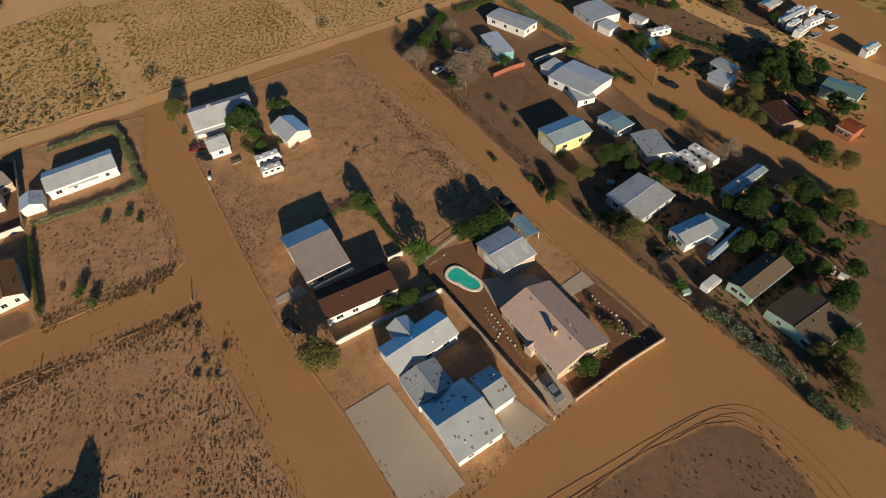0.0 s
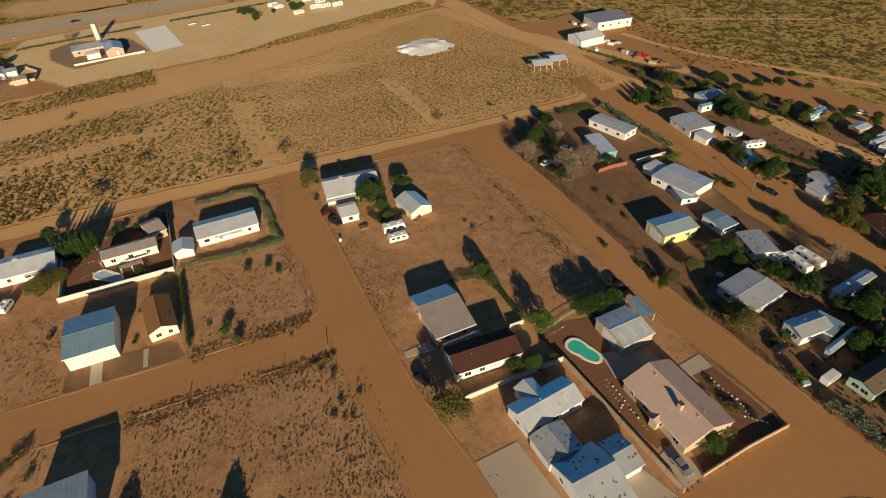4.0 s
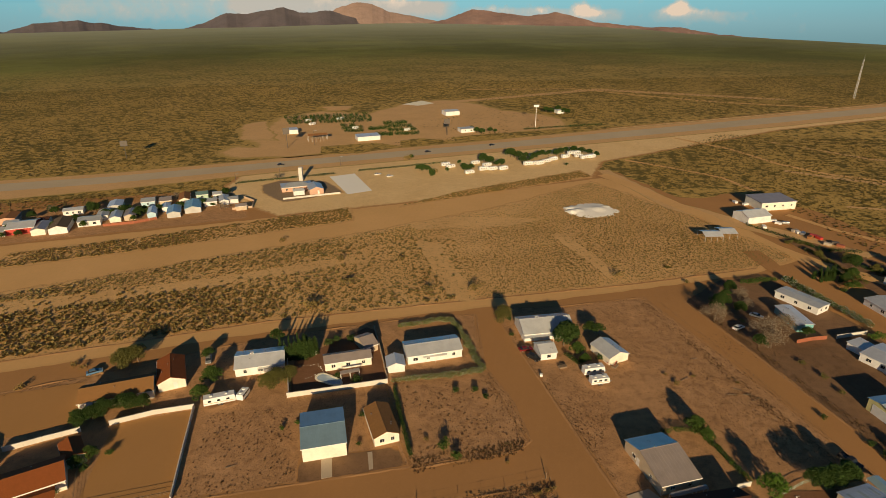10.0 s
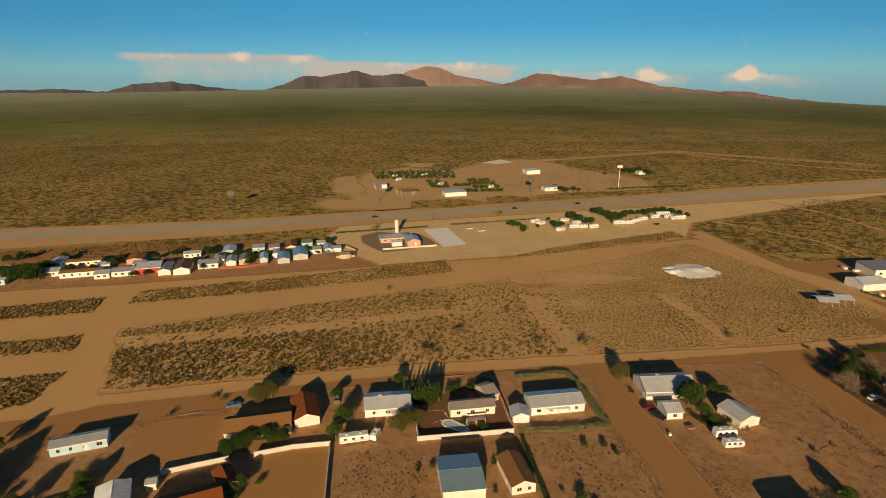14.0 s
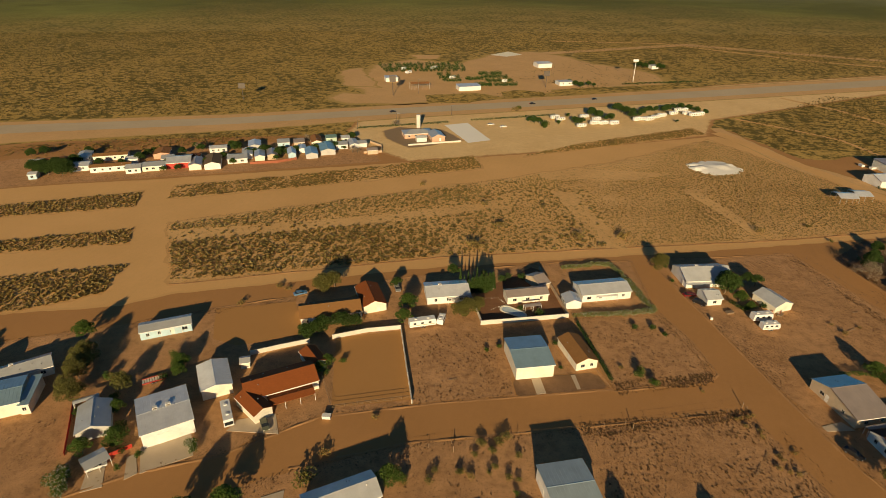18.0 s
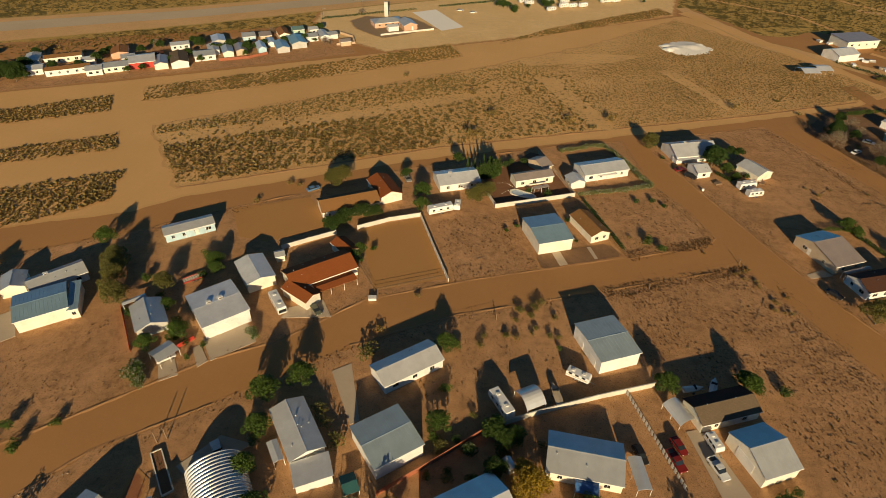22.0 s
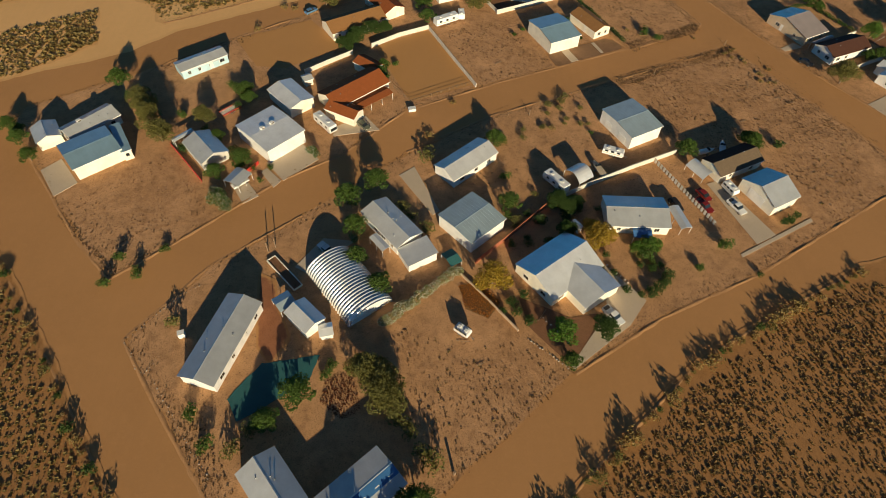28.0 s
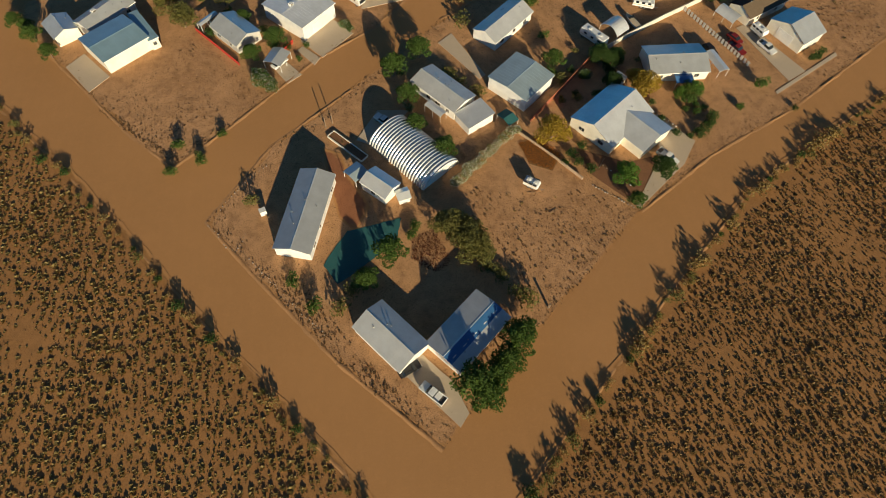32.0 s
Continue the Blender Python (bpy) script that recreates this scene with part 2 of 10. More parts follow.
M["field"] = dirt("dry_field", (0.78, 0.47, 0.215), (0.69, 0.405, 0.18), (0.54, 0.31, 0.13), (0.64, 0.36, 0.155), k=1.0, grit=0.8, clumps=(0.5, 0.57, (0.36, 0.24, 0.09)))
# last belt tone is a painted hazy pallor, not another soil
M["plain"] = dirt("desert_plain", (0.61, 0.39, 0.128), (0.52, 0.335, 0.108), (0.35, 0.235, 0.072), None, (0.28, 0.18, (0.10, 0.086, 0.026)), belt_haze=(800, 1400, (0.15, 0.15, 0.038), (0.42, 0.43, 0.29)), clumps=(0.15, 0.482, (0.10, 0.086, 0.025)))
M["pale"] = dirt("pale_gravel", (0.88, 0.60, 0.31), (0.82, 0.54, 0.27), (0.72, 0.46, 0.22), ROAD, k=1.0)
M["stop"] = dirt("truck_stop_dirt", (0.76, 0.46, 0.225), (0.69, 0.41, 0.195), (0.58, 0.34, 0.155), (0.52, 0.34, 0.12), grit=0.7)
M["lane"] = dirt("sandy_lane", (0.76, 0.44, 0.195), (0.69, 0.395, 0.17), (0.60, 0.34, 0.14), (0.68, 0.39, 0.17), tracks=True, k=1.0, grit=0.4)
M["rut"] = dirt("tyre_rut", (0.40, 0.20, 0.09), (0.35, 0.175, 0.08), (0.29, 0.145, 0.065))
M["arena"] = dirt("raked_arena_sand", (0.54, 0.275, 0.108), (0.50, 0.255, 0.10), (0.46, 0.235, 0.092), grit=0.3)
M["asphalt"] = dirt("old_asphalt", (0.62, 0.49, 0.34), (0.56, 0.44, 0.305), (0.48, 0.375, 0.255), grit=0.4)
M["concrete"] = dirt("concrete", (0.60, 0.48, 0.36), (0.54, 0.43, 0.32), (0.46, 0.36, 0.26), None, None, 1.5, k=0.95, grit=0.45)
M["white_slab"] = dirt("white_slab", (0.95, 0.88, 0.72), (0.93, 0.85, 0.68), (0.88, 0.79, 0.62), k=1.0)
M["redsoil"] = dirt("deep_red_soil", (0.40, 0.165, 0.085), (0.34, 0.14, 0.072), (0.26, 0.105, 0.055), ROAD)
M["whitesand"] = dirt("white_sand", (0.98, 0.94, 0.86), (0.97, 0.92, 0.83), (0.93, 0.87, 0.77), k=1.0, grit=0.3)
M["carpark"] = dirt("worn_car_park", (0.36, 0.255, 0.165), (0.32, 0.225, 0.145), (0.27, 0.185, 0.115), (0.69, 0.41, 0.195), grit=0.6)
M["redyard"] = dirt("red_gravel", (0.29, 0.145, 0.08), (0.24, 0.115, 0.065), (0.18, 0.085, 0.05))
M["lawn"] = dirt("dry_lawn", (0.30, 0.155, 0.07), (0.25, 0.14, 0.06), (0.20, 0.12, 0.05))
M["white"] = paint("white_siding", (0.76, 0.75, 0.72))
M["cream"] = paint("cream_siding", (0.80, 0.75, 0.63))
M["tan"] = paint("tan_stucco", (0.56, 0.44, 0.31))
M["yellow"] = paint("yellow_metal", (0.72, 0.64, 0.30))
M["teal"] = paint("teal_siding", (0.16, 0.42, 0.42))
M["skyblue"] = paint("light_blue_siding", (0.42, 0.62, 0.70))
M["greysid"] = paint("grey_siding", (0.50, 0.49, 0.46))
M["brownsid"] = paint("brown_siding", (0.30, 0.20, 0.13))
M["pink"] = paint("salmon_stucco", (0.62, 0.36, 0.25))
M["greensid"] = paint("pale_green_siding", (0.42, 0.60, 0.48))
M["redpaint"] = paint("red_paint", (0.50, 0.04, 0.03))
M["trim"] = paint("white_trim", (0.80, 0.78, 0.73), 0.5, 0, 0.12)
M["darktrim"] = paint("dark_trim", (0.10, 0.08, 0.065), 0.6, 0, 0.15)
M["r_white"] = metal_roof("white_metal_roof", (0.78, 0.79, 0.78))
M["r_bright"] = metal_roof("bright_white_roof", (0.90, 0.91, 0.90))
M["r_grey"] = metal_roof("grey_metal_roof", (0.58, 0.595, 0.59))
M["r_blue"] = metal_roof("blue_grey_metal_roof", (0.34, 0.52, 0.60))
M["r_steel"] = metal_roof("galvanised_roof", (0.50, 0.62, 0.65), 0.0, 0.4)
M["r_tan"] = metal_roof("tan_metal_roof", (0.49, 0.40, 0.355))
M["r_teal"] = metal_roof("teal_metal_roof", (0.30, 0.52, 0.56))
M["r_green"] = metal_roof("green_metal_roof", (0.25, 0.42, 0.36))
M["r_flat"] = metal_roof("pale_coated_roof", (0.68, 0.68, 0.66), 0.0, 0.6)
M["r_brown"] = shingle("brown_shingle", (0.17, 0.122, 0.08))
M["r_dark"] = shingle("dark_brown_shingle", (0.085, 0.036, 0.024))
M["r_red"] = shingle("red_brown_shingle", (0.29, 0.082, 0.026))
M["r_orange"] = shingle("orange_brown_shingle", (0.34, 0.15, 0.06))
M["r_tile"] = shingle("pink_tile", (0.66, 0.45, 0.36))
M["r_gold"] = shingle("tan_brown_shingle", (0.31, 0.15, 0.058))
M["glass"] = Nodes("window_glass", 0.08).done((0.02, 0.025, 0.03))
M["floor"] = dirt("desert_floor", (0.44, 0.215, 0.085), (0.36, 0.175, 0.07), (0.25, 0.128, 0.052), ROAD)
M["bluetarp"] = paint("blue_tarp", (0.06, 0.20, 0.46), 0.5)
M["greentarp"] = paint("green_shade_net", (0.012, 0.115, 0.12), 0.85)
M["block"] = paint("white_block_wall", (0.62, 0.58, 0.51), 0.85, 0, 0.3, scale=0.6)
M["tanblock"] = paint("tan_block_wall", (0.50, 0.36, 0.25), 0.9, 0, 0.3)
M["wood"] = paint("weathered_wood", (0.24, 0.16, 0.10), 0.9, 0, 0.3)
M["redwood"] = paint("red_stained_wood", (0.36, 0.11, 0.06), 0.85)
M["steel"] = paint("steel", (0.42, 0.42, 0.41), 0.4, 0.8, 0.15)
M["tyre"] = Nodes("tyre_rubber", 0.9).done((0.02, 0.02, 0.02))
M["rim"] = paint("alloy_rim", (0.5, 0.5, 0.5), 0.35, 0.8, 0.1)
M["c_white"] = paint("white_car_paint", (0.78, 0.78, 0.76), 0.25, 0, 0.08)
M["c_black"] = paint("black_car_paint", (0.02, 0.02, 0.022), 0.25, 0, 0.08)
M["c_red"] = paint("dark_red_car_paint", (0.22, 0.02, 0.02), 0.25, 0, 0.08)
M["c_silver"] = paint("silver_car_paint", (0.45, 0.46, 0.47), 0.3, 0.5, 0.08)
M["c_blue"] = paint("blue_car_paint", (0.10, 0.22, 0.36), 0.25, 0, 0.08)
M["c_green"] = paint("olive_car_paint", (0.12, 0.13, 0.09), 0.3, 0, 0.08)
M["bark"] = paint("bark", (0.16, 0.11, 0.075), 0.95, 0, 0.4, scale=3)
M["rock"] = paint("pale_rock", (0.46, 0.38, 0.30), 0.95, 0, 0.3, scale=2)
M["whiterock"] = paint("white_rock", (0.68, 0.63, 0.55), 0.95, 0, 0.25, scale=2)
M["peel"] = paint("dark_bare_patch", (0.16, 0.13, 0.11), 0.95)
M["skylight"] = paint("fibreglass_skylight", (0.52, 0.58, 0.55), 0.3, 0, 0.1)
M["bluemetal"] = paint("blue_metal", (0.05, 0.19, 0.42), 0.4, 0.2, 0.1)
M["leaf"] = leafy("green_leaves", (0.048, 0.098, 0.021), (0.112, 0.18, 0.037))
M["leafdark"] = leafy("dark_green_leaves", (0.036, 0.078, 0.02), (0.08, 0.135, 0.032))
M["leafolive"] = leafy("olive_leaves", (0.13, 0.13, 0.04), (0.22, 0.20, 0.06))
M["leafgold"] = leafy("golden_leaves", (0.30, 0.21, 0.03), (0.44, 0.29, 0.045))
M["leaflime"] = leafy("bright_green_leaves", (0.09, 0.18, 0.03), (0.13, 0.24, 0.04))
M["twig"] = leafy("bare_grey_twigs", (0.32, 0.25, 0.17), (0.42, 0.33, 0.23))
M["scrub"] = leafy("desert_scrub_leaves", (0.25, 0.18, 0.065), (0.40, 0.28, 0.105))
M["brownscrub"] = leafy("dry_brown_brush", (0.40, 0.25, 0.10), (0.24, 0.15, 0.058))
M["drygrass"] = leafy("dry_weeds", (0.35, 0.215, 0.105), (0.155, 0.096, 0.048))
M["creosote"] = leafy("creosote_leaves", (0.27, 0.21, 0.082), (0.43, 0.325, 0.13))
M["darkbush"] = leafy("desert_bush_leaves", (0.13, 0.105, 0.036), (0.24, 0.18, 0.066))
M["straw"] = leafy("straw_grass", (0.50, 0.34, 0.13), (0.36, 0.24, 0.09))
M["leafpale"] = leafy("pale_green_leaves", (0.15, 0.185, 0.055), (0.28, 0.30, 0.11))
M["mulch"] = leafy("red_brown_mulch", (0.20, 0.06, 0.03), (0.11, 0.035, 0.02))
M["flower"] = leafy("white_flowers", (0.72, 0.70, 0.60), (0.60, 0.60, 0.50))
M["orangeflower"] = leafy("orange_ground_cover", (0.60, 0.23, 0.05), (0.42, 0.17, 0.04))


def pool_water(name, a, b):
    m = Nodes(name, 0.06)
    col = m.mix(m.grey(m.noise(0.8, 3), 0.35, 0.65), a, b)
    return m.done(col, m.noise(3, 2), 0.1, 0.02)


M["pool"] = pool_water("pool_water", (0.025, 0.54, 0.42), (0.035, 0.62, 0.49))
M["palepool"] = pool_water("pale_pool_water", (0.42, 0.56, 0.66), (0.52, 0.64, 0.72))


# ---------- mesh helpers ----------
def link_mesh(name, bm, material, parent=None, label="", smooth=False):
    me = bpy.data.meshes.new(name)
    if smooth:
        for f in bm.faces:
            f.smooth = True
    bm.to_mesh(me)
    bm.free()
    me.materials.append(material)
    ob = new(name, me)
    if parent:
        ob.parent = parent
    if label:
        ob["label"] = label
    return ob


def part(name, bm, material, parent, label="", smooth=False):
    return link_mesh(name, bm, material, parent, label, smooth)


def base(name, x, y, yaw=0, label="", category="", group="", z=0.05, kind=""):
    ob = new(name)
    ob.matrix_basis = pose(x, y, z, 0, 0, yaw)
    return tagged(ob, label, category, group, kind)


def box(bm, x0, x1, y0, y1, z0, z1, m=None):
    v = [bm.verts.new((x, y, z)) for z in (z0, z1) for y in (y0, y1) for x in (x0, x1)]
    for f in ((0, 2, 3, 1), (4, 5, 7, 6), (0, 1, 5, 4), (2, 6, 7, 3), (0, 4, 6, 2), (1, 3, 7, 5)):
        bm.faces.new([v[i] for i in f])
    if m is not None:
        bmesh.ops.transform(bm, matrix=m, verts=v)
    return v


def boxed(*a, m=None):
    bm = bmesh.new()
    box(bm, *a, m=m)
    return bm


def prism(bm, outline, y0, y1, m=None):
    """Extrude an outline of (x, z) along y."""
    a = [bm.verts.new((x, y0, z)) for x, z in outline]
    b = [bm.verts.new((x, y1, z)) for x, z in outline]
    n = len(outline)
    bm.faces.new(a)
    bm.faces.new(b[::-1])
    for i in range(n):
        bm.faces.new((a[i], b[i], b[(i + 1) % n], a[(i + 1) % n]))
    if m is not None:
        bmesh.ops.transform(bm, matrix=m, verts=a + b)
    bmesh.ops.recalc_face_normals(bm, faces=bm.faces)


def slab_mesh(bm, corners, thick):
    """A slab between four top corners, thick downwards."""
    t = [bm.verts.new(c) for c in corners]
    b = [bm.verts.new((c[0], c[1], c[2] - thick)) for c in corners]
    n = len(corners)
    bm.faces.new(t)
    bm.faces.new(b[::-1])
    for i in range(n):
        bm.faces.new((t[i], b[i], b[(i + 1) % n], t[(i + 1) % n]))
    bmesh.ops.recalc_face_normals(bm, faces=bm.faces)


def cone(bm, p, q, r0, r1, n=6):
    p, q = Vector(p), Vector(q)
    d = (q - p).normalized()
    s = d.orthogonal().normalized()
    u = d.cross(s)
    ring = lambda c, r: [bm.verts.new(c + r * (math.cos(2 * math.pi * i / n) * s + math.sin(2 * math.pi * i / n) * u)) for i in range(n)]
    a, b = ring(p, r0), ring(q, r1)
    for i in range(n):
        bm.faces.new((a[i], a[(i + 1) % n], b[(i + 1) % n], b[i]))
    bm.faces.new(a[::-1])
    bm.faces.new(b)


# ---------- ground ----------
def ragged(pts, rng, step=3.0, amp=0.5):
    out = []
    n = len(pts)
    for i in range(n):
        a, b = Vector(pts[i]), Vector(pts[(i + 1) % n])
        k = max(1, int((b - a).length / step))
        nrm = Vector((a.y - b.y, b.x - a.x)).normalized()
        for j in range(k):
            p = a.lerp(b, j / k)
            w = noise.noise(Vector((p.x * 0.12, p.y * 0.12, 3.0))) * amp * 1.6 + rng.uniform(-amp, amp) * 0.4
            out.append(p + nrm * w)
    return out


def patch(name, pts, material, z, label, category="ground", step=3.0, amp=0.5, inset=1.3, thick=0.0):
    """A piece of ground with a ragged border; its soil blends outwards over the inset."""
    rng = random.Random(len(pts) * 7 + int(abs(pts[0][0]) * 10))
    area = sum(pts[i][0] * pts[(i + 1) % len(pts)][1] - pts[(i + 1) % len(pts)][0] * pts[i][1] for i in range(len(pts)))
    pts = [Vector(p) for p in (pts if area > 0 else pts[::-1])]
    ring = ragged(pts, rng, step, amp) if amp else pts
    bm = bmesh.new()
    lay = bm.verts.layers.float.new("inside")
    n = len(ring)
    P2 = np.array([(p.x, p.y) for p in ring])
    A, B = P2, np.roll(P2, -1, 0)
    D = B - A
    DD = (D * D).sum(1) + 1e-9

    def border(q):
        t = np.clip(((q - A) * D).sum(1) / DD, 0, 1)
        return np.sqrt((((A + D * t[:, None]) - q) ** 2).sum(1).min())

    extra = []
    if inset:
        for i in range(n):
            t = P2[(i + 1) % n] - P2[i - 1]
            t = t / (np.linalg.norm(t) + 1e-9)
            for k in (0.5, 1.0):
                q = P2[i] + np.array((-t[1], t[0])) * inset * k
                if border(q) > inset * k * 0.9:
                    extra.append(Vector(q))
    vs, es, fs, *_ = geometry.delaunay_2d_cdt(list(ring) + extra, [(i, (i + 1) % n) for i in range(n)], [], 1, 0.001)
    made = []
    for v in vs:
        w = bm.verts.new((v.x, v.y, z))
        w[lay] = min(1.0, border(np.array((v.x, v.y))) / inset) if inset else 1.0
        made.append(w)
    for f in fs:
        bm.faces.new([made[i] for i in f])
    if thick:
        top = [bm.verts.new((p.x, p.y, z)) for p in ring]
        low = [bm.verts.new((p.x, p.y, z - thick)) for p in ring]
        for i in range(n):
            bm.faces.new((top[i], low[i], low[(i + 1) % n], top[(i + 1) % n]))
    bm.normal_update()
    ob = link_mesh(name, bm, material)
    return tagged(ob, label, category, kind="structure")


def road_strip(name, pts, width, material, z, label, category="road"):
    """A dirt road along a line, as a piece of ground."""
    p = [Vector(q) for q in pts]
    left, right = [], []
    for i, q in enumerate(p):
        t = (p[min(i + 1, len(p) - 1)] - p[max(i - 1, 0)]).normalized()
        n = Vector((-t.y, t.x)) * width / 2
        left.append(tuple(q + n))
        right.append(tuple(q - n))
    return patch(name, left + right[::-1], material, z, label, category, amp=0.4, inset=0)


# ---------- houses ----------
def window(parent, x, y, z, w, h, yaw, trim="trim"):
    """Frame, sill and dark pane on a wall, facing local -y turned by yaw."""
    m = pose(x, y, z, 0, 0, yaw)
    bm = bmesh.new()
    d = 0.05
    for a in ((-w / 2 - d, w / 2 + d, -d, 0.02, -h / 2 - d, -h / 2), (-w / 2 - d, w / 2 + d, -d, 0.02, h / 2, h / 2 + d),
              (-w / 2 - d, -w / 2, -d, 0.02, -h / 2, h / 2), (w / 2, w / 2 + d, -d, 0.02, -h / 2, h / 2), (-0.025, 0.025, -0.035, 0.02, -h / 2, h / 2)):
        box(bm, *a, m=m)
    win = part("window", bm, M[trim], parent)
    part("pane", boxed(-w / 2, w / 2, -0.012, 0.02, -h / 2, h / 2, m=m), M["glass"], win, "dark reflecting glass")
    return win


def door(parent, x, y, yaw, w=0.95, h=2.05, mat="trim", z=0.3, kind="door"):
    m = pose(x, y, z, 0, 0, yaw)
    d = part(kind, boxed(-w / 2, w / 2, -0.04, 0.02, 0, h, m=m), M[mat], parent)
    for s in (-1, 1):
        part("jamb", boxed(s * w / 2 - 0.08 * (s < 0), s * w / 2 + 0.08 * (s > 0), -0.06, 0.02, 0, h + 0.08, m=m), M[mat], d)
    part("lintel", boxed(-w / 2, w / 2, -0.06, 0.02, h, h + 0.08, m=m), M[mat], d)
    if kind == "garage_door":
        for i in range(4):
            part("panel", boxed(-w / 2 + 0.05, w / 2 - 0.05, -0.06, -0.04, h * i / 4 + 0.03, h * (i + 1) / 4 - 0.03, m=m), M[mat], d)
    part("handle", boxed(w / 2 - 0.16, w / 2 - 0.08, -0.09, -0.04, h * 0.47, h * 0.52, m=m), M["steel"], d, "metal handle")
    return d


def house(name, x, y, yaw, L, W, eave=2.8, rise=0.9, walls="white", roof="r_grey", over=0.3, shape="gable", label="", category="house",
          wins="", doors="", vents=3, skirt=None, ribs=0.0, group="", ac=0, ridge=0.5, strip=None, band=None, peels=0, lights=0, chimney=None):
    """A building with its ridge along local x. wins and doors: letters of the sides (f -y, b +y, l -x, r +x) with counts and kinds.
    shape: gable, hip or flat (one slope). ridge: where across the width the ridge lies."""
    h = base(name, x, y, yaw, label, category, group, 0.03)
    lx, ly = L / 2 - over, W / 2 - over
    ry = -W / 2 + W * ridge
    th = 0.16
    slope = lambda yy: eave + rise * max(0.0, min(1.0, (yy + W / 2) / (ry + W / 2) if yy < ry else (W / 2 - yy) / (W / 2 - ry)))
    if shape == "flat":
        slope = lambda yy: eave + rise * (yy + W / 2) / W
    zt = slope(-ly)
    zb = slope(ly)
    part("wall", boxed(-lx, lx, -ly, -ly + th, 0, zt), M[walls], h)
    part("wall", boxed(-lx, lx, ly - th, ly, 0, zb), M[walls], h)
    for sx in (-1, 1):
        bm = bmesh.new()
        if shape == "hip":
            box(bm, sx * lx - (th if sx > 0 else 0), sx * lx + (0 if sx > 0 else th), -ly + th, ly - th, 0, eave)
        else:
            ol = [(-ly + th, 0), (ly - th, 0), (ly - th, slope(ly - th) - 0.03)]
            if shape == "gable":
                ol.append((ry, slope(ry) - 0.05))
            ol.append((-ly + th, slope(-ly + th) - 0.03))
            prism(bm, ol, -th / 2, th / 2, pose(sx * (lx - th / 2), 0, 0, 0, 0, 90))
        part("wall", bm, M[walls], h)
    # roof
    rt = 0.12
    hx, hy = L / 2, W / 2
    if shape == "gable":
        faces = [[(-hx, -hy, eave), (hx, -hy, eave), (hx, ry, eave + rise), (-hx, ry, eave + rise)],
                 [(hx, hy, eave), (-hx, hy, eave), (-hx, ry, eave + rise), (hx, ry, eave + rise)]]
    elif shape == "hip":
        k = min(hy, hx * 0.8)
        faces = [[(-hx, -hy, eave), (hx, -hy, eave), (hx - k, 0, eave + rise), (-hx + k, 0, eave + rise)],
                 [(hx, hy, eave), (-hx, hy, eave), (-hx + k, 0, eave + rise), (hx - k, 0, eave + rise)],
                 [(hx, -hy, eave), (hx, hy, eave), (hx - k, 0, eave + rise)], [(-hx, hy, eave), (-hx, -hy, eave), (-hx + k, 0, eave + rise)]]
    else:
        faces = [[(-hx, -hy, eave), (hx, -hy, eave), (hx, hy, eave + rise), (-hx, hy, eave + rise)]]
    for n, f in enumerate(faces):
        bm = bmesh.new()
        slab_mesh(bm, [(a, b, c + rt) for a, b, c in f], rt)
        # the strip material covers slope 1; on some houses it paints shade
        mat = strip if strip and n == 1 else roof
        slope_ob = part("roof_slope", bm, M[mat], h)
        if ribs and len(f) == 4 and shape != "hip":
            k = max(2, int(L / ribs))
            p, q = Vector(f[0]), Vector(f[3])
            w = 0.02
            bm = bmesh.new()
            vs = [bm.verts.new((dx, c.y, c.z + rt + dz)) for c in (p, q) for dx, dz in ((-w, -0.01), (0, 0.025), (w, -0.01))]
            bm.faces.new((vs[0], vs[1], vs[4], vs[3]))
            bm.faces.new((vs[1], vs[2], vs[5], vs[4]))
            first = part("seam", bm, M[mat], slope_ob)
            first.location.x = -hx + w
            for i in range(1, k + 1):
                o = new("seam", first.data)
                o.parent = slope_ob
                o.location.x = -hx + w + (L - 2 * w) * i / k
    if shape == "gable":
        bm = bmesh.new()
        prism(bm, [(-0.22, rise + eave + rt - 0.05), (0, rise + eave + rt + 0.05), (0.22, rise + eave + rt - 0.05), (0, rise + eave + rt - 0.02)], -hx - 0.02, hx + 0.02, pose(0, ry, 0, 0, 0, 90))
        part("ridge_cap", bm, M[roof], h)
    def on_slope(n, x0, x1, a, b, up, name_, mat_, lab=""):
        """A thin sheet on slope n, from a to b of the way up."""
        e0, e1 = (-hy, ry) if n == 0 else (hy, ry)
        if shape == "flat":
            e0, e1 = -hy, hy
        y0, y1 = e0 + (e1 - e0) * a, e0 + (e1 - e0) * b
        z0, z1 = eave + rise * a + rt + up, eave + rise * b + rt + up
        bm = bmesh.new()
        c = [(x0, y0, z0), (x1, y0, z0), (x1, y1, z1), (x0, y1, z1)]
        slab_mesh(bm, c if n == 0 else c[::-1], up + 0.01)
        part(name_, bm, M[mat_], h, lab)

    if band:
        on_slope(band[0], -hx + 0.02, hx - 0.02, band[1], band[2], 0.03, "roof_band", band[3], "differently coloured roof strip")
        for i in range(5):
            px = -hx + L * (i + 0.5) / 5
            on_slope(band[0], px - 0.45, px + 0.45, band[1] + 0.12, band[1] + 0.16, 0.05, "skylight", "trim", "pale skylight strip")
    rng = random.Random(int(L * 31 + W * 7))
    for i in range(lights):
        for n in (0, 1):
            px = -hx + L * (i + 0.5) / lights
            on_slope(n, px - 0.4, px + 0.4, 0.25, 0.75, 0.02, "skylight", "skylight", "pale skylight panel")
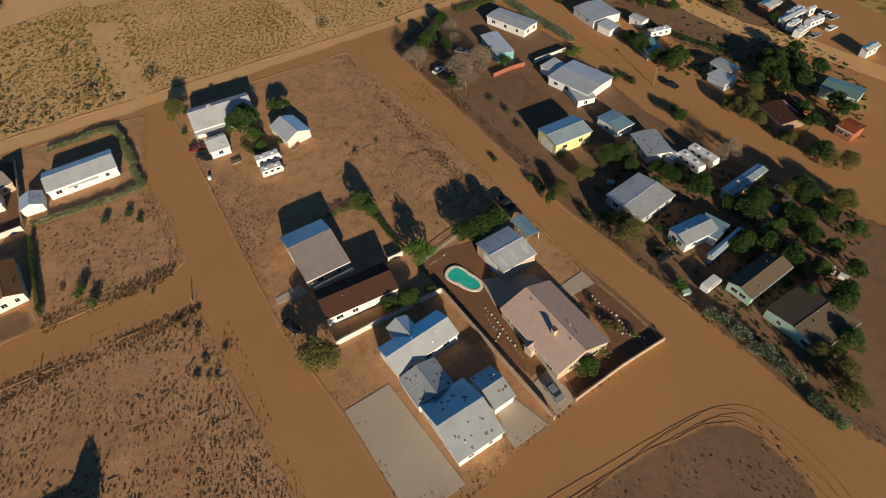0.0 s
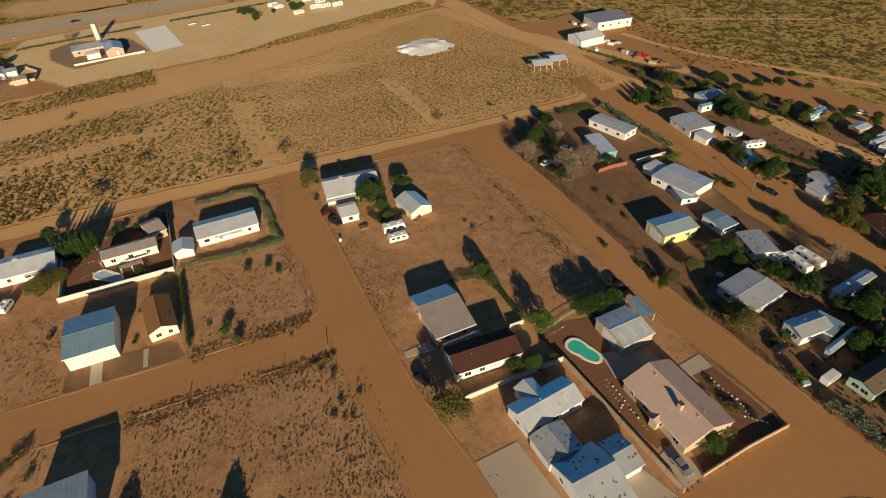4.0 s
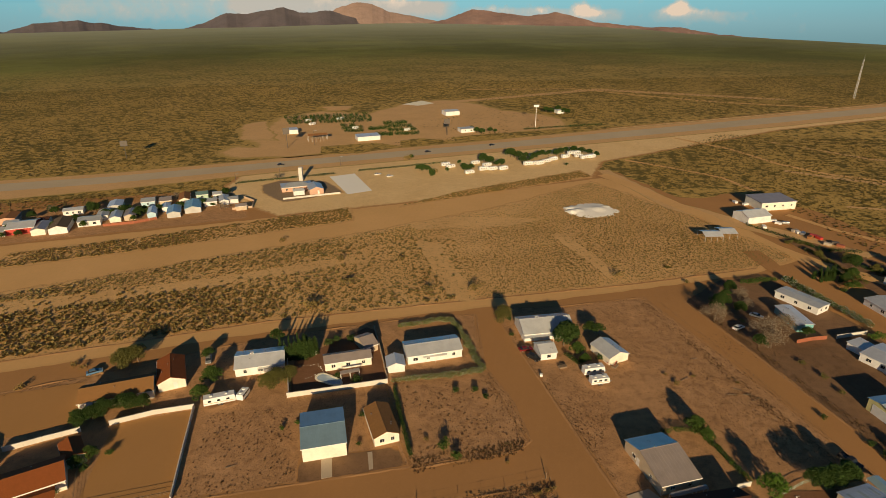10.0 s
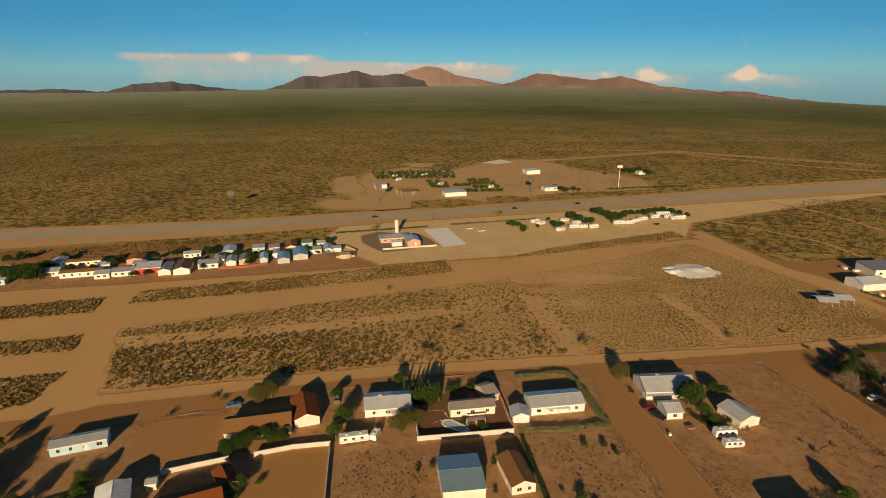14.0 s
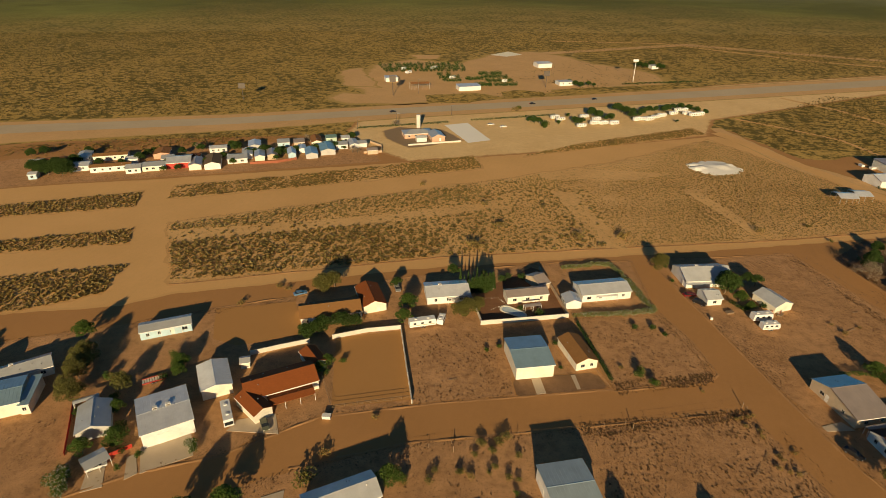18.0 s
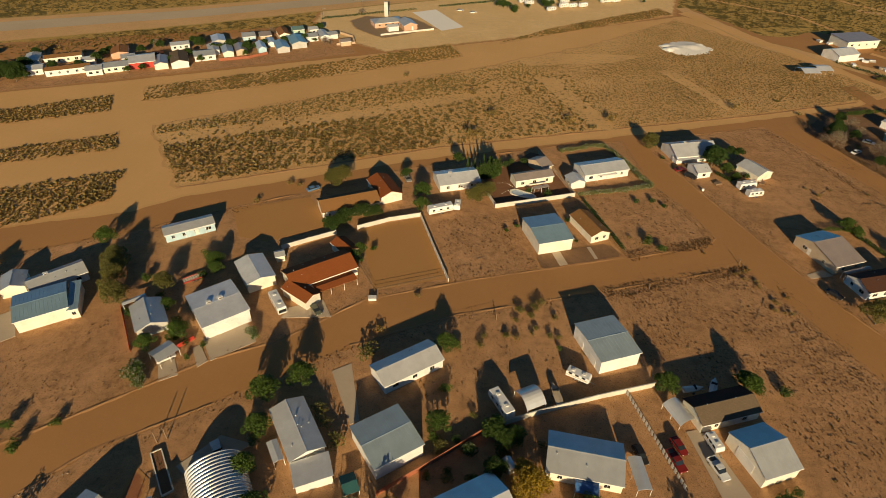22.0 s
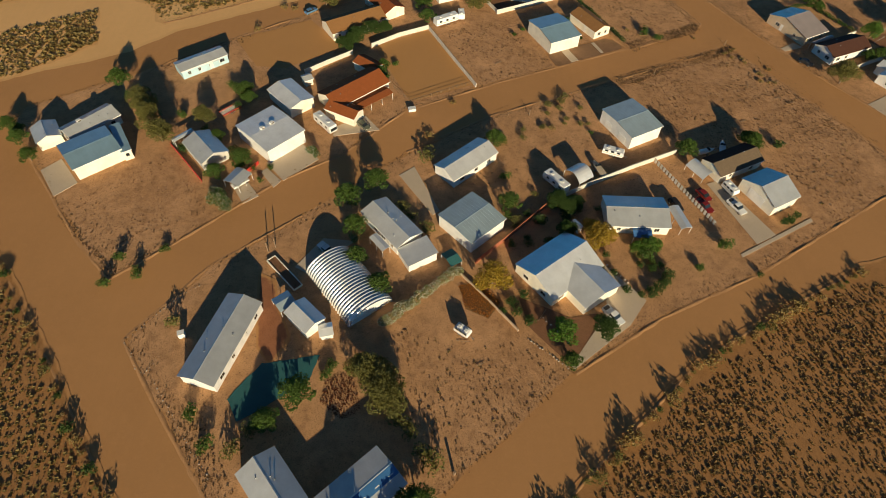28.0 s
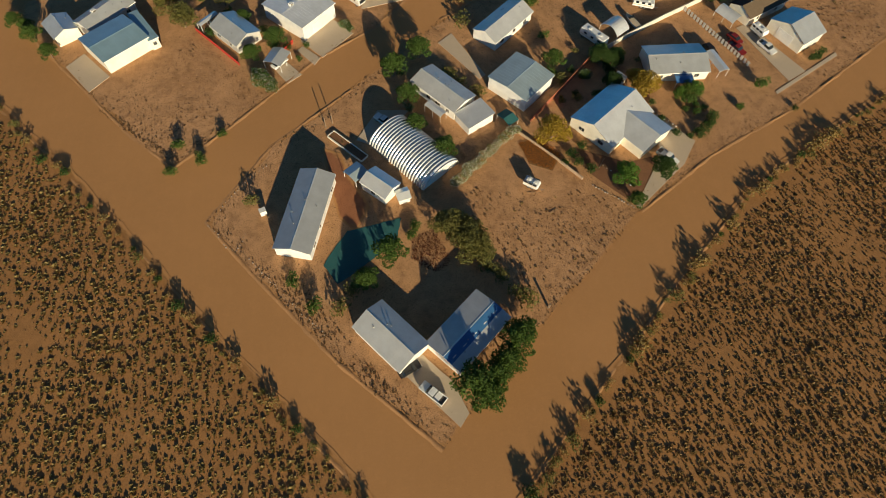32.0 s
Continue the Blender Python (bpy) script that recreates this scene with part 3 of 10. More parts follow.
    for i in range(peels):
        n = 0 if shape == "flat" else i % 2
        px, a = rng.uniform(-hx * 0.8, hx * 0.8), rng.uniform(0.1, 0.75)
        e0, e1 = (-hy, ry) if n == 0 else (hy, ry)
        if shape == "flat":
            e0, e1 = -hy, hy
        bm = bmesh.new()
        ring = []
        for k in range(9):
            t = 2 * math.pi * k / 9
            r = rng.uniform(0.1, 0.42)
            aa = min(0.97, max(0.03, a + r * math.sin(t) / abs(e1 - e0)))
            ring.append(bm.verts.new((px + r * 1.1 * math.cos(t), e0 + (e1 - e0) * aa, eave + rise * aa + rt + 0.012)))
        bm.faces.new(ring)
        bmesh.ops.recalc_face_normals(bm, faces=bm.faces)
        part("peeled_patch", bm, M["peel"], h, "dark patch where the coating is gone")
    # eaves trim
    bm = bmesh.new()
    box(bm, -hx, hx, -hy - 0.04, -hy, eave - 0.12, eave + rt - 0.01)
    part("fascia", bm, M["trim"], h)
    if skirt:
        bm = bmesh.new()
        box(bm, -lx - 0.03, lx + 0.03, -ly - 0.03, ly + 0.03, 0, 0.55)
        part("skirting", bm, M[skirt], h)
    rng = random.Random(int(L * 100 + W * 10 + abs(x)))
    for i in range(vents):
        vx, vy = rng.uniform(-hx * 0.8, hx * 0.8), rng.uniform(-hy * 0.7, hy * 0.7)
        vz = slope(vy) + rt if shape != "hip" else eave + rise * 0.35
        if shape == "hip":
            vx, vy = vx * 0.5, -hy * 0.62
        bm = bmesh.new()
        cone(bm, (vx, vy, vz - 0.1), (vx, vy, vz + 0.22), 0.09, 0.09, 8)
        cone(bm, (vx, vy, vz + 0.22), (vx, vy, vz + 0.3), 0.16, 0.1, 8)
        part("vent_pipe", bm, M["steel"], h)
    if chimney:
        cx, cy = chimney
        stack = part("chimney", boxed(cx - 0.5, cx + 0.5, cy - 0.4, cy + 0.4, eave, eave + rise + 0.9), M[walls], h, "stucco chimney stack")
        part("cap", boxed(cx - 0.58, cx + 0.58, cy - 0.48, cy + 0.48, eave + rise + 0.9, eave + rise + 1.02), M["darktrim"], stack)
    for i in range(ac):
        vx = -hx * 0.3 + i * hx * 0.5
        vy = hy * 0.1
        vz = slope(vy) + rt
        bm = boxed(vx - 0.6, vx + 0.6, vy - 0.5, vy + 0.5, vz - 0.1, vz + 0.5)
        bmesh.ops.bevel(bm, geom=bm.edges[:], offset=0.06, segments=1, affect="EDGES")
        a = part("cooler", bm, M["trim"], h, "boxy white roof cooler")
        part("louvre", boxed(vx - 0.45, vx + 0.45, vy - 0.53, vy - 0.5, vz + 0.08, vz + 0.42), M["darktrim"], a)
    side = {"f": (0, -ly, 0, L), "b": (0, ly, 180, L), "l": (-lx, 0, -90, W), "r": (lx, 0, 90, W)}
    for k in range(0, len(wins), 2):
        s, n = wins[k], int(wins[k + 1])
        sx, sy, sa, span = side[s]
        for i in range(n):
            t = ((i + 0.5) / n - 0.5) * (span - 1.6) + rng.uniform(-0.25, 0.25)
            px, py = (t, sy) if s in "fb" else (sx, t)
            window(h, px, py, eave * 0.56, rng.choice((0.9, 1.2, 1.5)), 1.05, sa)
    for k in range(0, len(doors), 2):
        s, kind = doors[k], doors[k + 1]
        sx, sy, sa, span = side[s]
        if kind == "d":
            t = span * 0.12
            door(h, *((t, sy) if s in "fb" else (sx, t)), sa, mat="trim", z=0.25)
        elif kind == "g":
            door(h, *((0, sy) if s in "fb" else (sx, 0)), sa, min(4.8, span * 0.6), min(2.9, eave - 0.5), "trim", 0.02, "garage_door")
        elif kind == "2":
            for t in (-span * 0.22, span * 0.22):
                door(h, *((t, sy) if s in "fb" else (sx, t)), sa, min(2.7, span * 0.36), min(2.3, eave - 0.4), "trim", 0.02, "garage_door")
    return h


# ---------- plants ----------
def leaf_cloud(name, blobs, per, size, material, seed, squash=0.8, parent=None, fill=0.35):
    """Leaves as small bent diamonds round the blobs (x, y, z, r)."""
    rs = np.random.RandomState(seed)
    cs = []
    for bx, by, bz, r in blobs:
        n = max(6, int(per * r * r))
        d = rs.normal(size=(n, 3))
        d /= np.linalg.norm(d, axis=1)[:, None]
        rad = r * (1 - fill * rs.rand(n) ** 1.5) * (0.85 + 0.3 * rs.rand(n))
        c = d * rad[:, None]
        c[:, 2] *= squash
        cs.append(c + (bx, by, bz))
    c = np.concatenate(cs)
    n = len(c)
    a = rs.normal(size=(n, 3))
    a /= np.linalg.norm(a, axis=1)[:, None]
    b = np.cross(a, rs.normal(size=(n, 3)))
    b /= np.linalg.norm(b, axis=1)[:, None]
    s = size * (0.6 + 0.8 * rs.rand(n))[:, None]
    nrm = np.cross(a, b) * s * 0.25
    v = np.stack([c - a * s, c + b * s * 0.6 + nrm, c + a * s, c - b * s * 0.6 + nrm], 1).reshape(-1, 3)
    me = bpy.data.meshes.new(name)
    me.from_pydata(v.tolist(), [], (np.arange(n)[:, None] * 4 + np.arange(4)).tolist())
    me.materials.append(material)
    ob = new(name, me)
    if parent:
        ob.parent = parent
    return ob


def make_tree(name, seed, h, spread, leaf, label, per=175, size=0.185, bare=False, lobes=12, trunk=0.16):
    """Tapered trunk with limbs and a crown of uneven lobes; built once under the ground's far end and copied."""
    rng = random.Random(seed)
    t = base(name, 0, 0, 0, label, "tree")
    bm = bmesh.new()
    top = h * 0.45
    cone(bm, (0, 0, -0.1), (0.05 * h * rng.uniform(-1, 1), 0.05 * h * rng.uniform(-1, 1), top), trunk, trunk * 0.6, 7)
    blobs = []
    for i in range(lobes):
        a = 2.4 * i + rng.uniform(-0.5, 0.5)
        k = (i + 0.5) / lobes
        rr = spread * math.sqrt(k) * rng.uniform(0.55, 0.95)
        z = h * (0.92 - 0.5 * k) + rng.uniform(-0.08, 0.08) * h
        p = (rr * math.cos(a), rr * math.sin(a), z)
        blobs.append((*p, spread * rng.uniform(0.34, 0.55)))
        cone(bm, (0, 0, top * rng.uniform(0.6, 1.0)), p, trunk * 0.45, trunk * 0.12, 5)
        if bare:
            for j in range(14):
                q = Vector(p) + Vector((rng.gauss(0, 1), rng.gauss(0, 1), abs(rng.gauss(0, 0.8)))) * spread * 0.3
                cone(bm, p, q, trunk * 0.12, 0.012, 3)
    part("trunk", bm, M["bark"], t)
    leaf_cloud("crown", blobs, per, size, M[leaf], seed, 0.85, t)
    return t


def make_shrub(name, seed, h, spread, leaf, label, per=190, size=0.13, flowers=0, stems=6, category="shrub"):
    rng = random.Random(seed)
    t = base(name, 0, 0, 0, label, category)
    bm = bmesh.new()
    blobs = []
    for i in range(stems):
        a = 2.4 * i + rng.uniform(-0.5, 0.5)
        rr = spread * 0.62 * math.sqrt((i + 0.3) / stems)
        p = (rr * math.cos(a), rr * math.sin(a), h * rng.uniform(0.4, 0.72))
        cone(bm, (0.05 * math.cos(a), 0.05 * math.sin(a), -0.05), p, 0.05, 0.015, 4)
        blobs.append((*p, spread * rng.uniform(0.35, 0.55)))
    part("woody_base", bm, M["bark"], t)
    leaf_cloud("foliage", blobs, per, size, M[leaf], seed, h / spread / 1.3 if h < spread * 1.6 else 1.2, t)
    if flowers:
        leaf_cloud("bloom", [(a, b, c + 0.05, r * 1.02) for a, b, c, r in blobs], flowers, size * 0.8, M["flower"], seed + 5, h / spread / 1.3, t, 0.1)["kind"] = "stuff"
    return t


def make_cypress(name, seed, h, r, leaf, label):
    t = base(name, 0, 0, 0, label, "tree")
    bm = bmesh.new()
    cone(bm, (0, 0, -0.1), (0, 0, h * 0.9), 0.1, 0.02, 6)
    part("trunk", bm, M["bark"], t)
    rng = random.Random(seed)
    blobs = [(rng.uniform(-0.1, 0.1), rng.uniform(-0.1, 0.1), h * (0.1 + 0.085 * i), r * (1 - (i / 11) ** 2) * rng.uniform(0.85, 1.1) + 0.08) for i in range(11)]
    leaf_cloud("crown", blobs, 260, 0.16, M[leaf], seed, 1.3, t)
    return t


PLANTS = {
    "oak": make_tree("tree", 1, 5.0, 2.3, "leaf", "green leafy shade tree in the dirt yard"),
    "ash": make_tree("tree", 2, 5.0, 2.0, "leaf", "rounded green yard tree with dense leaves", lobes=9),
    "mulberry": make_tree("tree", 3, 5.0, 2.5, "leafdark", "broad dark green tree casting deep shade", lobes=14, per=180),
    "elm": make_tree("tree", 4, 5.0, 2.1, "leafdark", "dark green tree with an uneven crown"),
    "mesquite": make_tree("tree", 5, 5.0, 2.6, "leafolive", "airy olive-green desert tree", per=190, size=0.16),
    "golden": make_tree("tree", 6, 5.0, 2.6, "leafgold", "tree with golden-green leaves", per=160, size=0.16),
    "limetree": make_tree("tree", 7, 5.0, 2.2, "leaflime", "bright green leafy tree"),
    "bare": make_tree("tree", 8, 5.0, 2.6, "twig", "half-bare grey tree with dry twigs", per=55, size=0.13, bare=True),
    "cypress": make_cypress("tree", 9, 5.0, 0.75, "leafdark", "narrow dark cypress tree"),
    "bush": make_shrub("shrub", 11, 1.5, 1.1, "leaf", "round green shrub in bare dirt"),
    "darkbush": make_shrub("shrub", 12, 1.5, 1.1, "leafdark", "dark green shrub in bare dirt"),
    "olivebush": make_shrub("shrub", 13, 1.5, 1.2, "leafolive", "dusty olive-green shrub in dirt", per=130),
    "limebush": make_shrub("shrub", 14, 1.5, 1.1, "leaflime", "bright green shrub beside a yard"),
    "oleander": make_shrub("shrub", 15, 2.4, 1.6, "leaf", "oleander bush with white flowers", flowers=55),
    "weed": make_shrub("shrub", 16, 1.0, 0.9, "scrub", "low dry desert bush", per=110),
}
PLACED = set()


def plant(kind, x, y, h, wide=1.0, turn=None):
    """A plant of height h: the first of a kind is the stock itself, the others are copies."""
    src = PLANTS[kind]
    full = {"cypress": 5.0, "oleander": 2.4, "weed": 1.0}.get(kind, 1.5 if "bush" in kind else 5.0)
    s = h / full * (1.0 if full < 5.0 or x > 45 else 1.22 if y < 175 else 0.8)
    a = (x * 37.0 + y * 91.0) % 360 if turn is None else turn
    m = pose(x, y, 0.04, 0, 0, a) @ Matrix.Diagonal((s * wide * 1.18, s * wide * 1.18, s, 1))
    if src not in PLACED:
        PLACED.add(src)
        src.matrix_basis = m
        return src
    ob = copy_thing(src, Matrix.Identity(4))
    ob.matrix_basis = m
    return ob


def hedge(name, pts, h, w, leaf, label, flowers=0, seed=1, size=0.15, per=150):
    """A clipped or wild hedge along a line: stems and leaves, with flower clusters where it blooms."""
    rng = random.Random(seed)
    ob = base(name, pts[0][0], pts[0][1], 0, label, "hedge")
    blobs = []
    bm = bmesh.new()
    o = Vector(pts[0])
    for a, b in zip(pts, pts[1:]):
        a, b = Vector(a) - o, Vector(b) - o
        n = max(1, int((b - a).length / (w * 0.55)))
        for i in range(n):
            p = a.lerp(b, (i + 0.5) / n)
            hh = h * rng.uniform(0.8, 1.15)
            x, y = p.x + rng.uniform(-0.2, 0.2) * w, p.y + rng.uniform(-0.2, 0.2) * w
            blobs.append((x, y, hh * 0.6, w * rng.uniform(0.42, 0.6)))
            cone(bm, (x, y, -0.05), (x + rng.uniform(-0.2, 0.2), y, hh * 0.6), 0.05, 0.02, 4)
    part("woody_base", bm, M["bark"], ob)["kind"] = "stuff"
    leaf_cloud("foliage", blobs, per, size, M[leaf], seed, min(1.6, 0.8 * h / w), ob)
    if flowers:
        leaf_cloud("bloom", blobs, flowers, size * 0.8, M["flower"], seed + 3, min(1.6, 0.83 * h / w), ob, 0.1)["kind"] = "stuff"
    return ob


def inside(p, poly):
    x, y, hit = p[0], p[1], False
    for (x0, y0), (x1, y1) in zip(poly, poly[1:] + poly[:1]):
        if (y0 > y) != (y1 > y) and x < (x1 - x0) * (y - y0) / (y1 - y0) + x0:
            hit = not hit
    return hit


def scatter(name, poly, density, low, high, material, label, seed=0, clump=0.0, tris=10, z=0.1, holes=(), grain=0.06, category="scrub", squat=0.55, rim=0.0):
    """Bushes past counting over a stretch of ground, as one mesh of tufts."""
    rs = np.random.RandomState(seed)
    xs, ys = [p[0] for p in poly], [p[1] for p in poly]
    step = 1 / math.sqrt(density)
    gx, gy = np.meshgrid(np.arange(min(xs), max(xs), step), np.arange(min(ys), max(ys), step))
    p = np.stack([gx.ravel(), gy.ravel()], 1)
    p += rs.uniform(-0.48, 0.48, p.shape) * step
    keep = np.zeros(len(p), bool)
    poly = list(poly)
    ax, ay = np.array(xs), np.array(ys)
    for i in range(len(poly)):
        x0, y0, x1, y1 = ax[i - 1], ay[i - 1], ax[i], ay[i]
        if y0 == y1:
            continue
        cross = ((y0 > p[:, 1]) != (y1 > p[:, 1])) & (p[:, 0] < (x1 - x0) * (p[:, 1] - y0) / (y1 - y0) + x0)
        keep ^= cross
    p = p[keep]
    for bare in BARE:
        bx, by = np.array(bare).T
        cut = np.zeros(len(p), bool)
        for i in range(len(bare)):
            x0, y0, x1, y1 = bx[i - 1], by[i - 1], bx[i], by[i]
            if y0 != y1:
                cut ^= ((y0 > p[:, 1]) != (y1 > p[:, 1])) & (p[:, 0] < (x1 - x0) * (p[:, 1] - y0) / (y1 - y0) + x0)
        p = p[~cut | (rs.rand(len(p)) < (0.0 if bare is BARE[0] else 0.12))]
    for hx, hy, hr in holes:
        p = p[(p[:, 0] - hx) ** 2 + (p[:, 1] - hy) ** 2 > hr * hr]
    if rim and len(p):
        a, b = np.stack([ax, ay], 1), np.stack([np.roll(ax, -1), np.roll(ay, -1)], 1)
        near = np.full(len(p), 1e9)
        for u, w in zip(a, b):
            d = w - u
            k = np.clip(((p - u) @ d) / (d @ d + 1e-9), 0, 1)
            near = np.minimum(near, np.hypot(*(u + k[:, None] * d - p).T))
        p = p[near < rim * rs.rand(len(p)) ** 0.6]
    f = np.array([noise.noise(Vector((x * grain, y * grain, 7.3))) for x, y in p]) if len(p) else np.zeros(0)
    keep = f > clump - 0.45 + rs.uniform(-0.3, 0.3, len(p))
    p, f = p[keep], f[keep]
    n = len(p)
    if not n:
        return None
    s = (low + (high - low) * rs.rand(n) ** 1.8) * (1 + 0.35 * np.clip(f, -0.6, 0.8))
    k = tris
    az = rs.uniform(0, 2 * np.pi, (n, k))
    el = rs.uniform(0.15, 1.25, (n, k))
    d = np.stack([np.cos(az) * np.cos(el), np.sin(az) * np.cos(el), np.sin(el) * squat], -1)
    side = np.stack([-np.sin(az), np.cos(az), 0 * az], -1)
    tip = d * (s[:, None] * rs.uniform(0.7, 1.1, (n, k)))[..., None]
    wide = (s[:, None] * rs.uniform(0.22, 0.42, (n, k)))[..., None]
    root = d * 0.12 * s[:, None, None]
    root[..., 2] = -0.02
    mid = tip * 0.55
    o = np.concatenate([p, np.full((n, 1), z)], 1)[:, None]
    v = np.stack([o + root, o + mid + side * wide, o + tip, o + mid - side * wide], 2).reshape(-1, 3)
    me = bpy.data.meshes.new(name)
    me.from_pydata(v.tolist(), [], (np.arange(n * k)[:, None] * 4 + np.arange(4)).tolist())
    me.materials.append(M[material])
    return tagged(new(name, me), label, category, kind="stuff")


BARE = []


def along(pts, gap):
    """Points every gap metres along a line, with the direction in degrees."""
    out = []
    for a, b in zip(pts, pts[1:]):
        a, b = Vector(a), Vector(b)
        n = max(1, round((b - a).length / gap))
        out += [(a.lerp(b, i / n), math.degrees(math.atan2(b.y - a.y, b.x - a.x)), (b - a).length / n) for i in range(n)]
    return out, Vector(pts[-1])


# ---------- fences and walls ----------
def block_wall(name, pts, h, mat, label, thick=0.2, gap=4.0, cap=True):
    """Masonry wall: panels between piers, with a cap."""
    ob = base(name, pts[0][0], pts[0][1], 0, label, "wall")
    o = Vector(pts[0])
    segs, last = along(pts, gap)
    for p, a, l in segs:
        q = p - o
        m = pose(q.x, q.y, 0, 0, 0, a)
        panel = part("panel", boxed(0, l, -thick / 2, thick / 2, -0.1, h, m=m), M[mat], ob)
        if cap:
            part("cap", boxed(0, l, -thick / 2 - 0.04, thick / 2 + 0.04, h, h + 0.06, m=m), M[mat], panel)
        part("pier", boxed(-thick * 0.75, thick * 0.75, -thick * 0.75, thick * 0.75, -0.1, h + 0.12, m=m), M[mat], ob)
    q = last - o
    part("pier", boxed(-thick * 0.75, thick * 0.75, -thick * 0.75, thick * 0.75, -0.1, h + 0.12, m=pose(q.x, q.y, 0, 0, 0, segs[-1][1])), M[mat], ob)
    return ob


def rail_fence(name, pts, h, mat, label, gap=3.0, rails=2, r=0.05, wire=False):
    """Posts with rails between them."""
    ob = base(name, pts[0][0], pts[0][1], 0, label, "fence")
    o = Vector(pts[0])
    segs, last = along(pts, gap)
    for p, a, l in segs + [(last, segs[-1][1], 0)]:
        q = p - o
        bm = bmesh.new()
        cone(bm, (q.x, q.y, -0.2), (q.x, q.y, h), r, r * 0.9, 6)
        part("post", bm, M[mat], ob)
        m = pose(q.x, q.y, 0, 0, 0, a)
        for i in range(rails if l else 0):
            z = h * (i + 1) / rails - 0.08
            w = 0.007 if wire else r * 0.7
            part("wire" if wire else "rail", boxed(0, l, -w, w, z - w, z + w, m=m), M[mat], ob)
    return ob


def slat_fence(name, pts, h, mat, label, slat=0.5, gap=0.12):
    """Upright boards on two rails."""
    ob = base(name, pts[0][0], pts[0][1], 0, label, "fence")
    o = Vector(pts[0])
    segs, last = along(pts, slat + gap)
    for p, a, l in segs:
        q = p - o
        m = pose(q.x, q.y, 0, 0, 0, a)
        part("board", boxed(0, l - gap, -0.03, 0.03, 0.02, h, m=m), M[mat], ob)
    for a, b in zip(pts, pts[1:]):
        a, b = Vector(a) - o, Vector(b) - o
        m = pose(a.x, a.y, 0, 0, 0, math.degrees(math.atan2(b.y - a.y, b.x - a.x)))
        for z in (0.3 * h, 0.8 * h):
            part("rail", boxed(0, (b - a).length, 0.03, 0.08, z - 0.05, z + 0.05, m=m), M[mat], ob)
    return ob


def post(name, x, y, h, label, r=0.12, arm=0.0, yaw=0, mat="wood", category="pole"):
    ob = base(name, x, y, yaw, label, category)
    bm = bmesh.new()
    cone(bm, (0, 0, -0.3), (0, 0, h), r, r * 0.8, 8)
    part("pole", bm, M[mat], ob)
    if arm:
        part("crossarm", boxed(-arm / 2, arm / 2, -0.06, 0.06, h - 0.6, h - 0.45), M[mat], ob)
        for s in (-0.45, 0.45):
            bm = bmesh.new()
            cone(bm, (arm * s, 0, h - 0.45), (arm * s, 0, h - 0.25), 0.05, 0.03, 6)
            part("insulator", bm, M["trim"], ob)
    return ob


def rock_line(name, pts, gap, size, label, mat="rock"):
    """A border of stones, each a squat lump."""
    ob = base(name, pts[0][0], pts[0][1], 0, label, "rocks")
    o = Vector(pts[0])
    rng = random.Random(int(abs(pts[0][0]) * 13))
    shapes = []
    for k in range(3):
        bm = bmesh.new()
        bmesh.ops.create_icosphere(bm, subdivisions=1, radius=1)
        for v in bm.verts:
            v.co *= rng.uniform(0.75, 1.15)
            v.co.z *= 0.65
        me = bpy.data.meshes.new("stone")
        bm.to_mesh(me)
        bm.free()
        me.materials.append(M[mat])
        shapes.append(me)
    segs, last = along(pts, gap)
    for p, a, l in segs:
        q = p - o
        st = new("stone", rng.choice(shapes))
        s = size * rng.uniform(0.6, 1.4)
        st.matrix_basis = pose(q.x + rng.uniform(-0.2, 0.2), q.y + rng.uniform(-0.2, 0.2), s * 0.3, 0, 0, rng.uniform(0, 360)) @ Matrix.Diagonal((s, s, s, 1))
        st.parent = ob
    return ob


# ---------- vehicles ----------
def wheel(parent, x, y, r, w):
    bm = bmesh.new()
    cone(bm, (x, y - w / 2, r), (x, y + w / 2, r), r, r, 14)
    ty = part("wheel", bm, M["tyre"], parent)
    s = 1 if y > 0 else -1
    bm = bmesh.new()
    cone(bm, (x, y + s * (w / 2 - 0.02), r), (x, y + s * (w / 2 + 0.015), r), r * 0.62, r * 0.55, 10)
    part("rim", bm, M["rim"], ty)


def soft_box(x0, x1, y0, y1, z0, z1, bevel=0.08, seg=2):
    bm = boxed(x0, x1, y0, y1, z0, z1)
    bmesh.ops.bevel(bm, geom=bm.edges[:], offset=bevel, segments=seg, affect="EDGES", profile=0.6)
    return bm


def profile_body(outline, w, bevel=0.06, m=None):
    bm = bmesh.new()
    prism(bm, outline, -w / 2, w / 2, m)
    bmesh.ops.bevel(bm, geom=bm.edges[:], offset=bevel, segments=2, affect="EDGES", profile=0.6, clamp_overlap=True)
    return bm


def lamps(car, L, w, z):
    for s in (-1, 1):
        part("headlight", boxed(L / 2 - 0.06, L / 2 + 0.015, s * w * 0.36 - 0.16, s * w * 0.36 + 0.16, z - 0.08, z + 0.08), M["trim"], car, "clear lens")
        part("taillight", boxed(-L / 2 - 0.015, -L / 2 + 0.06, s * w * 0.4 - 0.1, s * w * 0.4 + 0.1, z - 0.1, z + 0.1), M["redpaint"], car, "red lens")


